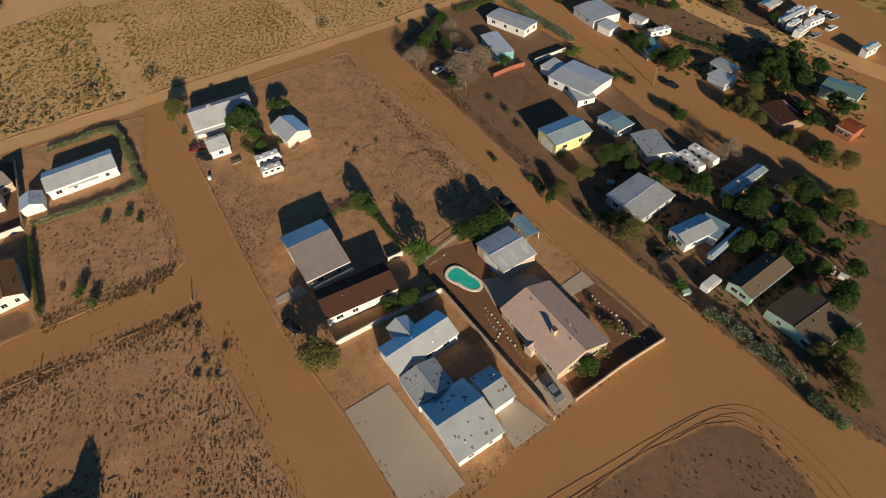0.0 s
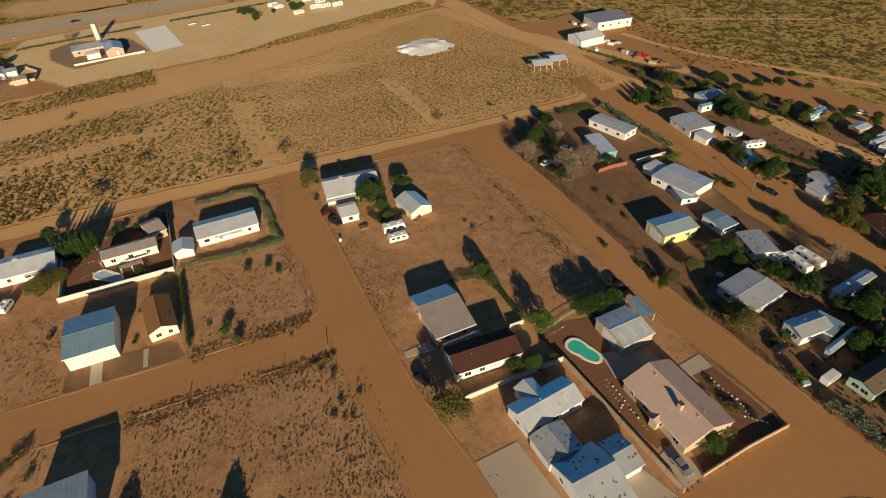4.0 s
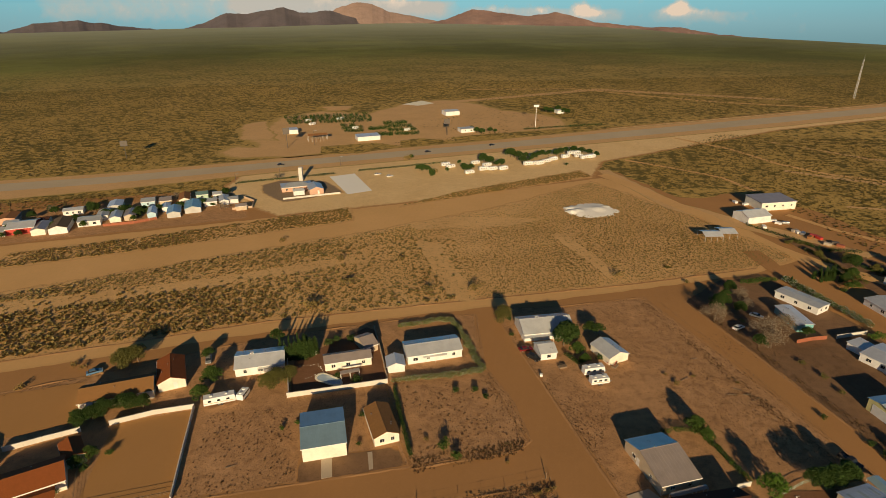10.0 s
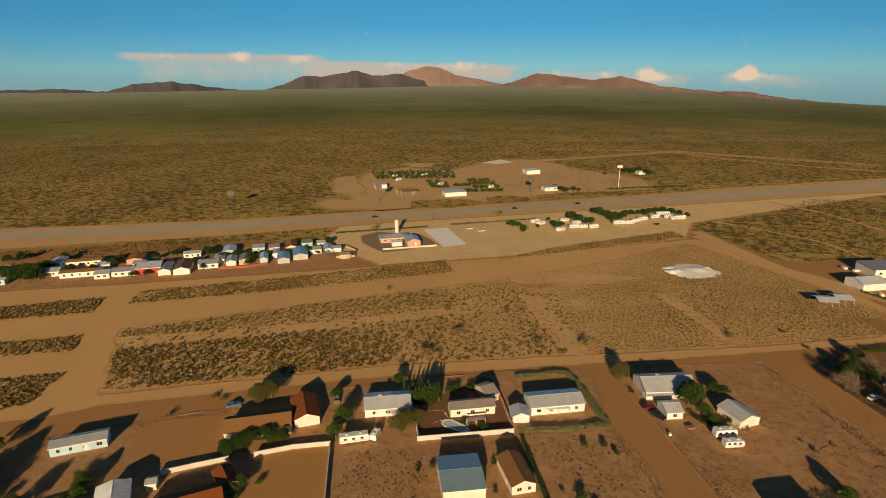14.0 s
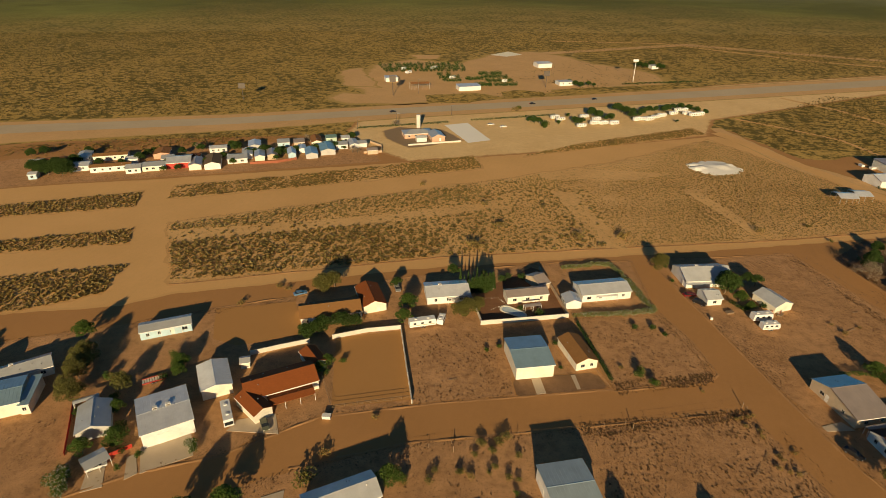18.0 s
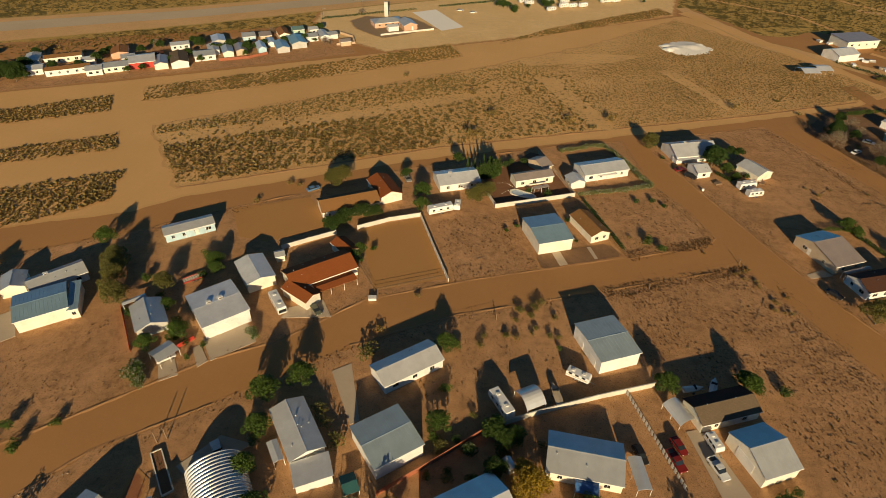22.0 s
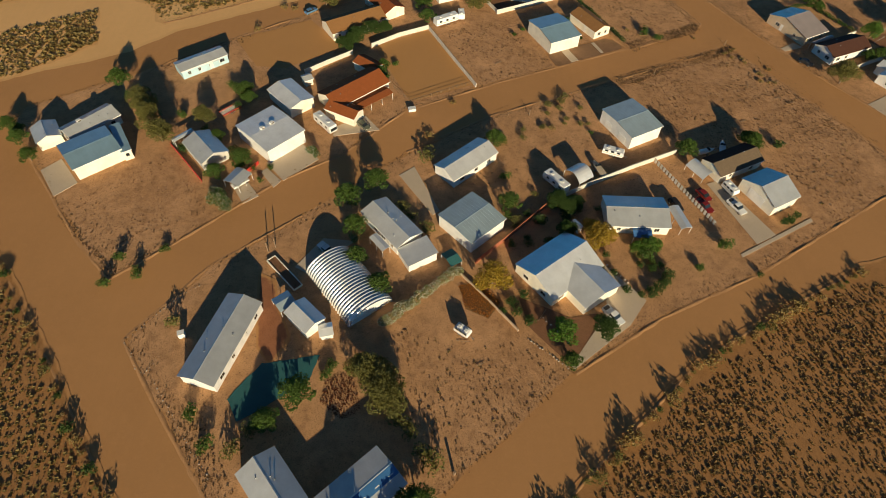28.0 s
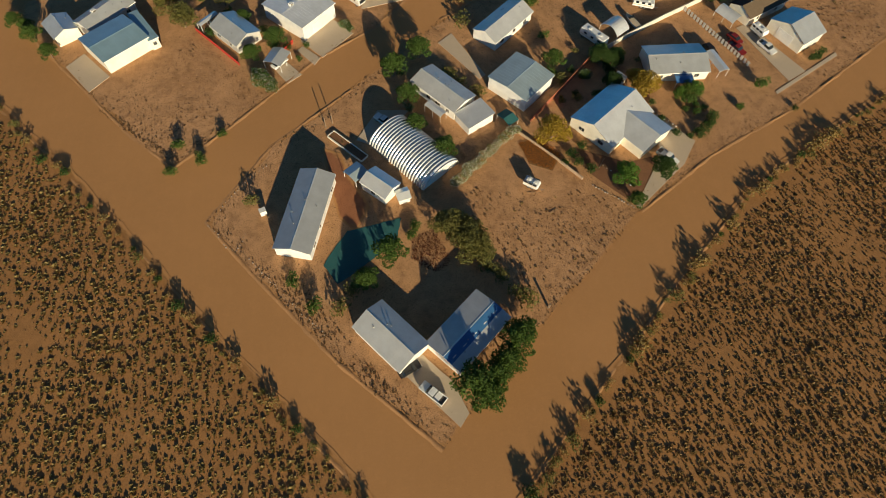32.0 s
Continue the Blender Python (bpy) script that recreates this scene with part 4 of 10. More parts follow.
def car(name, x, y, yaw, paint_, label, kind="sedan"):
    c = base(name, x, y, yaw, label, "pickup" if kind == "pickup" else "car")
    mat = M[paint_]
    if kind == "pickup":
        L, w = 5.6, 1.95
        body = [(-2.8, 0.45), (2.75, 0.42), (2.8, 0.95), (1.3, 1.08), (-2.8, 1.02)]
        part("body", profile_body(body, w), mat, c)
        part("bed", boxed(-2.65, -0.75, -0.78, 0.78, 1.0, 1.035), M["darktrim"], c, "dark open load bed")
        for s in (-1, 1):
            part("bed_side", boxed(-2.75, -0.65, s * 0.92 - 0.06, s * 0.92 + 0.06, 1.0, 1.22), mat, c)
        part("tailgate", boxed(-2.78, -2.7, -0.86, 0.86, 1.0, 1.22), mat, c)
        cab = [(-0.65, 1.0), (1.35, 1.0), (0.72, 1.72), (-0.5, 1.74)]
        part("window_band", profile_body([(a * 1.0, b) for a, b in cab], w * 0.9, 0.05), M["glass"], c, "dark glass all round")
        part("cab_roof", soft_box(-0.5, 0.7, -w * 0.42, w * 0.42, 1.7, 1.8, 0.04), mat, c)
        wb = 1.75
    elif kind == "van":
        L, w = 5.4, 2.0
        part("body", profile_body([(-2.7, 0.4), (2.65, 0.4), (2.7, 1.0), (2.2, 1.25), (1.7, 2.05), (-2.6, 2.1)], w, 0.09), mat, c)
        part("windscreen", boxed(1.7, 2.2, -w * 0.4, w * 0.4, -0.02, 0.02, m=pose(0.0, 0, 1.65) @ pose(1.95, 0, 0, 0, 58, 0) @ pose(-1.95, 0, 0)), M["glass"], c)
        for s in (-1, 1):
            part("side_window", boxed(-1.8, 1.5, s * (w / 2 + 0.005) - 0.012, s * (w / 2 + 0.005) + 0.012, 1.35, 1.85), M["glass"], c)
        wb = 1.65
    else:
        L, w = (4.7, 1.82) if kind == "sedan" else (4.8, 1.92)
        up = 0.0 if kind == "sedan" else 0.22
        part("body", profile_body([(-L / 2, 0.4), (L / 2 - 0.05, 0.38), (L / 2, 0.75 + up * 0.6), (1.15, 0.95 + up), (-L / 2 + 0.05, 0.98 + up)], w, 0.08), mat, c)
        back = -1.75 if kind == "sedan" else -2.25
        part("window_band", profile_body([(back, 0.95 + up), (1.2, 0.95 + up), (0.45, 1.4 + up), (back + 0.45, 1.42 + up)], w * 0.88, 0.05), M["glass"], c, "dark glass all round")
        part("roof_panel", soft_box(back + 0.45, 0.4, -w * 0.4, w * 0.4, 1.385 + up, 1.47 + up, 0.035), mat, c)
        wb = 1.38
    for sx in (-1, 1):
        for sy in (-1, 1):
            wheel(c, sx * wb, sy * (w / 2 - 0.12), 0.34 if kind == "sedan" else 0.39, 0.24)
    lamps(c, L, w, 0.75)
    return c


def camper(name, x, y, yaw, L, label, w=2.45, h=2.9, mat="c_white", motor=False, stripe="tan"):
    """Travel trailer or motorhome."""
    c = base(name, x, y, yaw, label, "motorhome" if motor else "trailer")
    z0 = 0.6
    front = [(-L / 2, z0), (L / 2 - 0.3, z0), (L / 2, z0 + 0.7), (L / 2 - 0.35, h), (-L / 2 + 0.1, h)]
    part("body", profile_body(front, w, 0.12), M[mat], c)
    for s in (-1, 1):
        part("stripe", boxed(-L / 2 + 0.2, L / 2 - 0.5, s * (w / 2 + 0.006) - 0.01, s * (w / 2 + 0.006) + 0.01, 1.15, 1.35), M[stripe], c)
        for i in range(3):
            t = -L / 2 + L * (i + 0.7) / 3.6
            part("side_window", boxed(t - 0.45, t + 0.45, s * (w / 2 + 0.008) - 0.012, s * (w / 2 + 0.008) + 0.012, 1.6, 2.2), M["glass"], c)
    for i in range(2):
        t = -L / 4 + i * L / 2.2
        part("roof_unit", soft_box(t - 0.4, t + 0.4, -0.4, 0.4, h - 0.02, h + 0.22, 0.06), M["trim"], c)
    if motor:
        part("windscreen", boxed(L / 2 - 0.12, L / 2 + 0.02, -w * 0.42, w * 0.42, 1.4, 2.3), M["glass"], c)
        ax = (-L * 0.28, L * 0.34)
    else:
        bm = boxed(L / 2 - 0.4, L / 2 + 1.1, -0.06, 0.06, 0.45, 0.57)
        box(bm, L / 2 + 0.7, L / 2 + 0.8, -0.05, 0.05, 0.0, 0.5)
        part("hitch", bm, M["steel"], c)
        ax = (-0.45, 0.45)
    for a in ax:
        for s in (-1, 1):
            wheel(c, a, s * (w / 2 - 0.15), 0.38, 0.24)
    return c


def boat(name, x, y, yaw, L, label, cover="c_white"):
    c = base(name, x, y, yaw, label, "boat")
    bm = bmesh.new()
    w = L * 0.32
    secs = [(-L / 2, w / 2, 0.5), (-L * 0.1, w / 2, 0.45), (L * 0.25, w * 0.4, 0.55), (L * 0.48, 0.08, 0.9)]
    rows = []
    for sx, hw, k in secs:
        rows.append([bm.verts.new(v) for v in ((sx, -hw, 1.35), (sx, -hw * 0.8, k + 0.25), (sx, 0, k), (sx, hw * 0.8, k + 0.25), (sx, hw, 1.35))])
    for a, b in zip(rows, rows[1:]):
        for i in range(4):
            bm.faces.new((a[i], b[i], b[i + 1], a[i + 1]))
    bm.faces.new(rows[0])
    bm.faces.new(rows[-1][::-1])
    part("hull", bm, M["c_white"], c)
    bm = bmesh.new()
    rows = []
    for sx, hw, k in secs:
        rows.append([bm.verts.new(v) for v in ((sx, -hw, 1.36), (sx, 0, 1.6), (sx, hw, 1.36))])
    for a, b in zip(rows, rows[1:]):
        for i in range(2):
            bm.faces.new((a[i], a[i + 1], b[i + 1], b[i]))
    part("deck_cover", bm, M[cover], c)
    part("windscreen", boxed(L * 0.05, L * 0.12, -w * 0.38, w * 0.38, 1.5, 1.9), M["glass"], c)
    bm = boxed(-L / 2, L / 2 + 1.0, -0.05, 0.05, 0.38, 0.46)
    box(bm, -0.1, 0.1, -w / 2, w / 2, 0.34, 0.42)
    part("trailer_frame", bm, M["steel"], c)
    for s in (-1, 1):
        wheel(c, 0, s * w / 2, 0.3, 0.18)
    return c


def canopy(name, x, y, yaw, L, W, h, roof, label, arch=False, category="carport", posts=True):
    """Open roof on posts."""
    c = base(name, x, y, yaw, label, category)
    bm = bmesh.new()
    n = 8
    pts = [(-W / 2 + W * i / n, h + (0.28 * W * (1 - (2 * i / n - 1) ** 2) if arch else 0.12 * W * (1 - abs(2 * i / n - 1)))) for i in range(n + 1)]
    prism(bm, pts + [(a, b - 0.07) for a, b in pts[::-1]], -L / 2, L / 2, pose(0, 0, 0, 0, 0, 90))
    part("roof", bm, M[roof], c)
    if posts:
        k = max(2, round(L / 3.5) + 1)
        for i in range(k):
            for s in (-1, 1):
                px = -L / 2 + 0.15 + (L - 0.3) * i / (k - 1)
                part("post", boxed(px - 0.05, px + 0.05, s * (W / 2 - 0.1) - 0.05, s * (W / 2 - 0.1) + 0.05, -0.1, h + 0.02), M["trim"], c)
    return c


def quonset(name, x, y, yaw, L, W, label):
    """Arched hut of corrugated steel: ribs are real waves along the length."""
    c = base(name, x, y, yaw, label, "hut")
    bm = bmesh.new()
    na, waves = 20, 22
    nl = waves * 6
    R = W / 2
    rows = []
    for j in range(nl + 1):
        px = -L / 2 + L * j / nl
        d = 0.25 * math.sin(2 * math.pi * j / 6)
        rows.append([bm.verts.new((px, -(R + d) * math.cos(math.pi * i / na), (R * 0.66 + d) * math.sin(math.pi * i / na) + 0.02)) for i in range(na + 1)])
    for a, b in zip(rows, rows[1:]):
        for i in range(na):
            bm.faces.new((a[i], b[i], b[i + 1], a[i + 1]))
    part("shell", bm, M["r_white"], c, "corrugated pale metal shell", True)
    for s in (-1, 1):
        bm = bmesh.new()
        ol = [(-(R - 0.1) * math.cos(math.pi * i / na), (R * 0.66 - 0.1) * math.sin(math.pi * i / na)) for i in range(na + 1)]
        prism(bm, ol, -0.06, 0.06, pose(s * (L / 2 - 0.3), 0, 0, 0, 0, 90))
        part("end_wall", bm, M["white"], c)
    door(c, L / 2 - 0.22, 0, 90, 3.0, 2.6, "trim", 0.02, "garage_door")
    return c


def crate(name, x, y, yaw, L, W, h, mat, label, category="box", legs=False):
    """Tank, bin, pallet load or cooler: a bevelled body on a base frame with a lid."""
    c = base(name, x, y, yaw, label, category)
    part("body", soft_box(-L / 2, L / 2, -W / 2, W / 2, 0.1, h, min(L, W, h) * 0.08), M[mat], c)
    part("lid", boxed(-L / 2 - 0.03, L / 2 + 0.03, -W / 2 - 0.03, W / 2 + 0.03, h, h + 0.05), M[mat], c)
    for s in (-1, 1):
        part("skid", boxed(s * L * 0.36 - 0.06, s * L * 0.36 + 0.06, -W / 2, W / 2, -0.03, 0.1), M["wood"], c)
    return c


def swimming_pool(name, x, y, yaw, L, W, label, water="pool"):
    """Kidney-shaped pool: coping, water."""
    c = base(name, x, y, yaw, label, "pool", z=0.2)
    n = 40
    ring = []
    for i in range(n):
        a = 2 * math.pi * i / n
        r = 1 - 0.16 * math.cos(2 * a) * -1
        px = L / 2 * math.cos(a)
        py = W / 2 * math.sin(a) * (0.70 + 0.55 * abs(math.cos(a))) * (1.0 - 0.22 * math.cos(a))
        ring.append((px, py))
    bm = bmesh.new()
    top = [bm.verts.new((a, b, 0.10)) for a, b in ring]
    bm.faces.new(top)
    part("water", bm, M[water], c)
    bm = bmesh.new()
    rows = []
    for a, b in ring:
        k = (math.hypot(a, b) + 0.8) / math.hypot(a, b)
        rows.append([bm.verts.new(p) for p in ((a, b, 0.03), (a, b, 0.16), (a * k, b * k, 0.16), (a * k, b * k, 0.0))])
    for p, q in zip(rows, rows[1:] + rows[:1]):
        for j in range(3):
            bm.faces.new((p[j], q[j], q[j + 1], p[j + 1]))
    bmesh.ops.recalc_face_normals(bm, faces=bm.faces)
    part("coping", bm, M["white_slab"], c, "pale concrete rim")
    return c


def roadside_sign(name, x, y, yaw, h, label, board=True):
    c = base(name, x, y, yaw, label, "sign" if board else "lamp")
    bm = bmesh.new()
    cone(bm, (0, 0, -0.3), (0, 0, h), 0.3 if board else 0.12, 0.2 if board else 0.08, 8)
    part("pole", bm, M["darktrim" if h < 20 else "trim"], c)
    if board:
        part("board", soft_box(-2.6, 2.6, -0.25, 0.25, h * (0.68 if h < 20 else 0.9), h, 0.08, 1), M["darktrim" if h < 20 else "trim"], c, "plain sign board")
    else:
        part("arm", boxed(0, 1.8, -0.05, 0.05, h - 0.15, h), M["steel"], c)
        part("lamp_head", boxed(1.5, 2.2, -0.15, 0.15, h - 0.25, h - 0.1), M["steel"], c)
    return c


def orchard(a, b, c, d, rows, cols):
    """Rows of small dark trees across a quadrilateral, too far and too many to count."""
    a, b, c, d = (Vector(p) for p in (a, b, c, d))
    rng = random.Random(rows * 31 + cols)
    blobs = []
    for i in range(rows):
        s = (i + 0.5) / rows
        p, q = a.lerp(d, s), b.lerp(c, s)
        for j in range(cols):
            w = p.lerp(q, (j + rng.uniform(0.3, 0.7)) / cols)
            if rng.random() < 0.9:
                h = rng.uniform(1.7, 2.7)
                blobs += [(w.x, w.y, h, 1.7), (w.x + rng.uniform(-0.8, 0.8), w.y + rng.uniform(-0.8, 0.8), h * 0.6, 1.3)]
    ob = leaf_cloud("orchard_trees", blobs, 26, 0.34, M["leafdark"], rows * 7 + cols, 0.9)
    return tagged(ob, "rows of small dark trees across the highway", "trees", kind="stuff")


def planter(name, x, y, yaw, L, W, label):
    c = base(name, x, y, yaw, label, "planter")
    for s in (-1, 1):
        part("edge_board", boxed(-L / 2, L / 2, s * W / 2 - 0.12, s * W / 2 + 0.12, -0.05, 0.5), M["cream"], c)
        part("end_board", boxed(s * L / 2 - 0.12, s * L / 2 + 0.12, -W / 2 + 0.12, W / 2 - 0.12, -0.05, 0.48), M["cream"], c)
    part("soil", boxed(-L / 2 + 0.12, L / 2 - 0.12, -W / 2 + 0.12, W / 2 - 0.12, 0, 0.3), M["redyard"], c)
    leaf_cloud("plants", [(-L / 2 + L * (i + 0.5) / 7, 0.2 * (-1) ** i, 0.4, 0.45) for i in range(7)], 60, 0.12, M["leafdark"], 77, 0.7, c)
    return c


def flatbed(name, x, y, yaw, L, label):
    c = base(name, x, y, yaw, label, "trailer")
    w = 2.2
    for i in range(9):
        t = -L / 2 + L * (i + 0.5) / 9
        part("slat", boxed(t - L / 26, t + L / 26, -w / 2, w / 2, 0.72, 0.78), M["cream"], c)
    for s in (-1, 1):
        part("side_rail", boxed(-L / 2, L / 2, s * w / 2 - 0.06, s * w / 2 + 0.06, 0.6, 0.9), M["redpaint"], c)
        for a in (-0.45, 0.45):
            wheel(c, a, s * (w / 2 + 0.1), 0.34, 0.2)
    part("tongue", boxed(L / 2, L / 2 + 1.3, -0.06, 0.06, 0.5, 0.62), M["redpaint"], c)
    return c


# ---------- distance ----------
def rock_face(name, a, b):
    m = Nodes(name, 0.95)
    n1, n2 = m.noise(0.004, 8, 0.65, True), m.noise(0.02, 6, 0.7, True)
    col = m.mix(m.grey(n1, 0.35, 0.65), a, b)
    col = m.mix(m.grey(n2, 0.45, 0.7, 0, 0.6), col, shade(a, 0.6))
    return m.done(col, n2, 0.8, 8.0)


# rock tones: grey has hazy distance painted in, pink has sunlight painted in
FACES = [rock_face("hazy_grey_rock", (0.15, 0.122, 0.13), (0.11, 0.093, 0.10)), rock_face("sunlit_pink_rock", (0.44, 0.29, 0.23), (0.33, 0.225, 0.19)), rock_face("red_rock", (0.32, 0.19, 0.155), (0.22, 0.145, 0.13))]


def mountain(line, far_off, tone):
    """A range whose skyline follows directions (azimuth, elevation in degrees) from the middle of the flight."""
    az = np.array([p[0] for p in line])[::-1]
    el = np.array([p[1] for p in line])[::-1]
    n, k = 220, 14
    bm = bmesh.new()
    rows = []
    for i in range(n + 1):
        a = az[0] + (az[-1] - az[0]) * i / n
        e = np.interp(a, az, el)
        top = EYE[2] + far_off * math.tan(radians(e)) + 6 * noise.noise(Vector((a * 0.9, tone, 0))) + 3 * noise.noise(Vector((a * 2.2, tone, 3))) + 1.2 * noise.noise(Vector((a * 5.0, tone, 6)))
        row = []
        for j in range(k + 1):
            s = j / k
            d = far_off - 550 * (1 - s) + 70 * noise.noise(Vector((a * 0.45, s * 2, tone + 5.0)))
            z = -160 + (top + 160) * (s ** 0.75) + ((14 * noise.noise(Vector((a * 0.6, s * 2.5, tone + 9.0))) + 3 * noise.noise(Vector((a * 1.6, s * 3, tone + 2.0)))) * (1 - s) * 2 if j < k else 0)
            row.append(bm.verts.new((EYE[0] + d * math.cos(radians(a)), EYE[1] + d * math.sin(radians(a)), z)))
        row.append(bm.verts.new((EYE[0] + (far_off + 500) * math.cos(radians(a)), EYE[1] + (far_off + 500) * math.sin(radians(a)), -200)))
        rows.append(row)
    for p, q in zip(rows, rows[1:]):
        for j in range(k + 1):
            bm.faces.new((p[j], q[j], q[j + 1], p[j + 1]))
    bmesh.ops.recalc_face_normals(bm, faces=bm.faces)
    return tagged(link_mesh("mountain_range", bm, FACES[tone]), "bare rocky desert mountains on the horizon", "mountains", kind="structure")


def cloud_bank(sheets, heaps):
    """Distant clouds: flat hazy sheets and heaped puffs on a strip of sky far behind the mountains."""
    m = Nodes("cloud", 1.0)
    at = m.t.nodes.new("ShaderNodeAttribute")
    at.attribute_name = "inside"
    core = m.t.nodes.new("ShaderNodeAttribute")
    core.attribute_name = "heap"
    n = m.noise(0.014, 9, 0.6, True)
    f = m.math("ADD", at.outputs["Fac"], m.math("MULTIPLY", m.math("SUBTRACT", n, 0.5), 0.75))
    f = m.grey(f, 0.06, 0.8, 0, 0.85)
    heap = m.math("ADD", core.outputs["Fac"], m.math("MULTIPLY", m.math("SUBTRACT", n, 0.5), 1.6))
    heap = m.grey(heap, 0.22, 0.9, 0, 0.9)
    # self-lit: pink sunlight and grey shade of the clouds are painted as emission
    em = m.node("ShaderNodeEmission", Strength=CLOUD_GLOW)
    m.link(m.mix(heap, (0.60, 0.60, 0.64), (0.92, 0.80, 0.76)), em.inputs["Color"])
    tr_ = m.t.nodes.new("ShaderNodeBsdfTransparent")
    mx = m.t.nodes.new("ShaderNodeMixShader")
    m.link(m.math("MAXIMUM", f, heap), mx.inputs[0])
    m.link(tr_.outputs[0], mx.inputs[1])
    m.link(em.outputs[0], mx.inputs[2])
    m.link(mx.outputs[0], m.t.nodes["Material Output"].inputs["Surface"])
    bm = bmesh.new()
    lay, heaped = bm.verts.layers.float.new("inside"), bm.verts.layers.float.new("heap")
    a0, a1, lo, hi, R = 72.0, 146.0, -3.0, 3.0, 4600
    nx, ny = 300, 48

    def step(x):
        x = max(0.0, min(1.0, x))
        return x * x * (3 - 2 * x)

    grid = []
    for i in range(nx + 1):
        a = a0 + (a1 - a0) * i / nx
        col = []
        for j in range(ny + 1):
            e = lo + (hi - lo) * j / ny
            v = bm.verts.new((EYE[0] + R * math.cos(radians(a)), EYE[1] + R * math.sin(radians(a)), EYE[2] + R * math.tan(radians(e))))
            flat = 0.0
            for left, right, top_left, top_right, depth, dense in sheets:
                k = (a - right) / (left - right)
                top = top_right + (top_left - top_right) * k
                flat += 1.45 * dense * step((left - a) / 2.5) * step((a - right) / 2.5) * step((top - e) / 0.35) * step((e - top + depth) / (0.6 * depth))
            v[lay] = min(1.2, flat)
            v[heaped] = min(1.2, sum(math.exp(-((a - pa) / wide) ** 2 - ((e - pe) / (high if e > pe else high * 1.4)) ** 2) * w * 1.25 for pa, pe, wide, high, w in heaps))
            col.append(v)
        grid.append(col)
    for p, q in zip(grid, grid[1:]):
        for j in range(ny):
            bm.faces.new((p[j], q[j], q[j + 1], p[j + 1]))
    return tagged(link_mesh("clouds_backdrop", bm, m.mat), "low band of pinkish evening clouds", "clouds", kind="structure")


def curve_points(pts, n=8):
    """Smooth line through the points."""
    p = [Vector(q) for q in pts]
    p = [2 * p[0] - p[1]] + p + [2 * p[-1] - p[-2]]
    out = []
    for a, b, c, d in zip(p, p[1:], p[2:], p[3:]):
        for i in range(n):
            t = i / n
            out.append(0.5 * (2 * b + (c - a) * t + (2 * a - 5 * b + 4 * c - d) * t * t + (3 * b - a - 3 * c + d) * t ** 3))
    return out + [p[-2]]


def ruts(pts, label, gauge=1.7, width=0.2, z=0.045, mat="rut", lip=0.025):
    """A pair of wheel ruts along a smooth line: shallow strips with a low raised lip."""
    line = curve_points(pts)
    bm = bmesh.new()
    rng = random.Random(len(pts))
    for off in (-gauge / 2, gauge / 2):
        prev = None
        for i, q in enumerate(line):
            t = (line[min(i + 1, len(line) - 1)] - line[max(i - 1, 0)]).normalized()
            nrm = Vector((-t.y, t.x))
            w = width * rng.uniform(0.6, 1.3)
            o = off + rng.uniform(-0.08, 0.08)
            cur = [bm.verts.new((*(q + nrm * (o + k * w)), z + h)) for k, h in ((-0.5, 0.0), (-0.25, lip), (0.25, lip), (0.5, 0.0))]
            if prev:
                for j in range(3):
                    bm.faces.new((prev[j], cur[j], cur[j + 1], prev[j + 1]))
            prev = cur
    bmesh.ops.recalc_face_normals(bm, faces=bm.faces)
    return tagged(link_mesh("wheel_ruts", bm, M[mat]), label, "ground", kind="structure")


def branch(x, y, yaw, L, label="dry fallen branch on bare dirt"):
    """A dead branch lying on the ground, with side twigs."""
    rng = random.Random(int(x * 10 + y))
    b = base("fallen_branch", x, y, yaw, label, "branch", z=0.14)
    bm = bmesh.new()
    cone(bm, (-L / 2, 0, 0.05), (L / 2, 0.1 * L, 0.08), 0.07, 0.03, 5)
    part("stem", bm, M["twig"], b)
    for i in range(3):
        bm = bmesh.new()
        k = rng.uniform(-0.2, 0.4) * L
        cone(bm, (k, 0.05 * L, 0.06), (k + 0.22 * L, rng.choice((-1, 1)) * 0.2 * L, 0.15), 0.035, 0.012, 4)
        part("twig", bm, M["twig"], b)
    return b


def berm(pts, label, h=0.2, w=1.0, z=0.02):
    """A low uneven ridge of graded dirt along the edge of a road."""
    rng = random.Random(len(pts) * 13)
    line = []
    for a, b in zip(pts, pts[1:]):
        a, b = Vector(a), Vector(b)
        n = max(1, int((b - a).length / 1.6))
        line += [a.lerp(b, i / n) for i in range(n)]
    line.append(Vector(pts[-1]))
    bm = bmesh.new()
    prev = None
    for i, q in enumerate(line):
        t = (line[min(i + 1, len(line) - 1)] - line[max(i - 1, 0)]).normalized()
        nrm = Vector((-t.y, t.x))
        k = 0.5 + noise.noise(Vector((q.x * 0.12, q.y * 0.12, 2.0))) + rng.uniform(-0.2, 0.3)
        hh, ww, o = h * max(0.12, k), w * rng.uniform(0.7, 1.2), rng.uniform(-0.08, 0.08)
        cur = [bm.verts.new((*(q + nrm * (o + f * ww)), z + g * hh)) for f, g in ((-0.6, -0.2), (-0.18, 0.85), (0.1, 1.0), (0.6, -0.2))]
        if prev:
            for j in range(3):
                bm.faces.new((prev[j], cur[j], cur[j + 1], prev[j + 1]))
        prev = cur
    bmesh.ops.recalc_face_normals(bm, faces=bm.faces)
    return tagged(link_mesh("dirt_berm", bm, M["berm"], smooth=True), label, "ground", kind="structure")


# ---------- the plan ----------

# ground: one sheet to the horizon, then the townsite, its blocks and lots

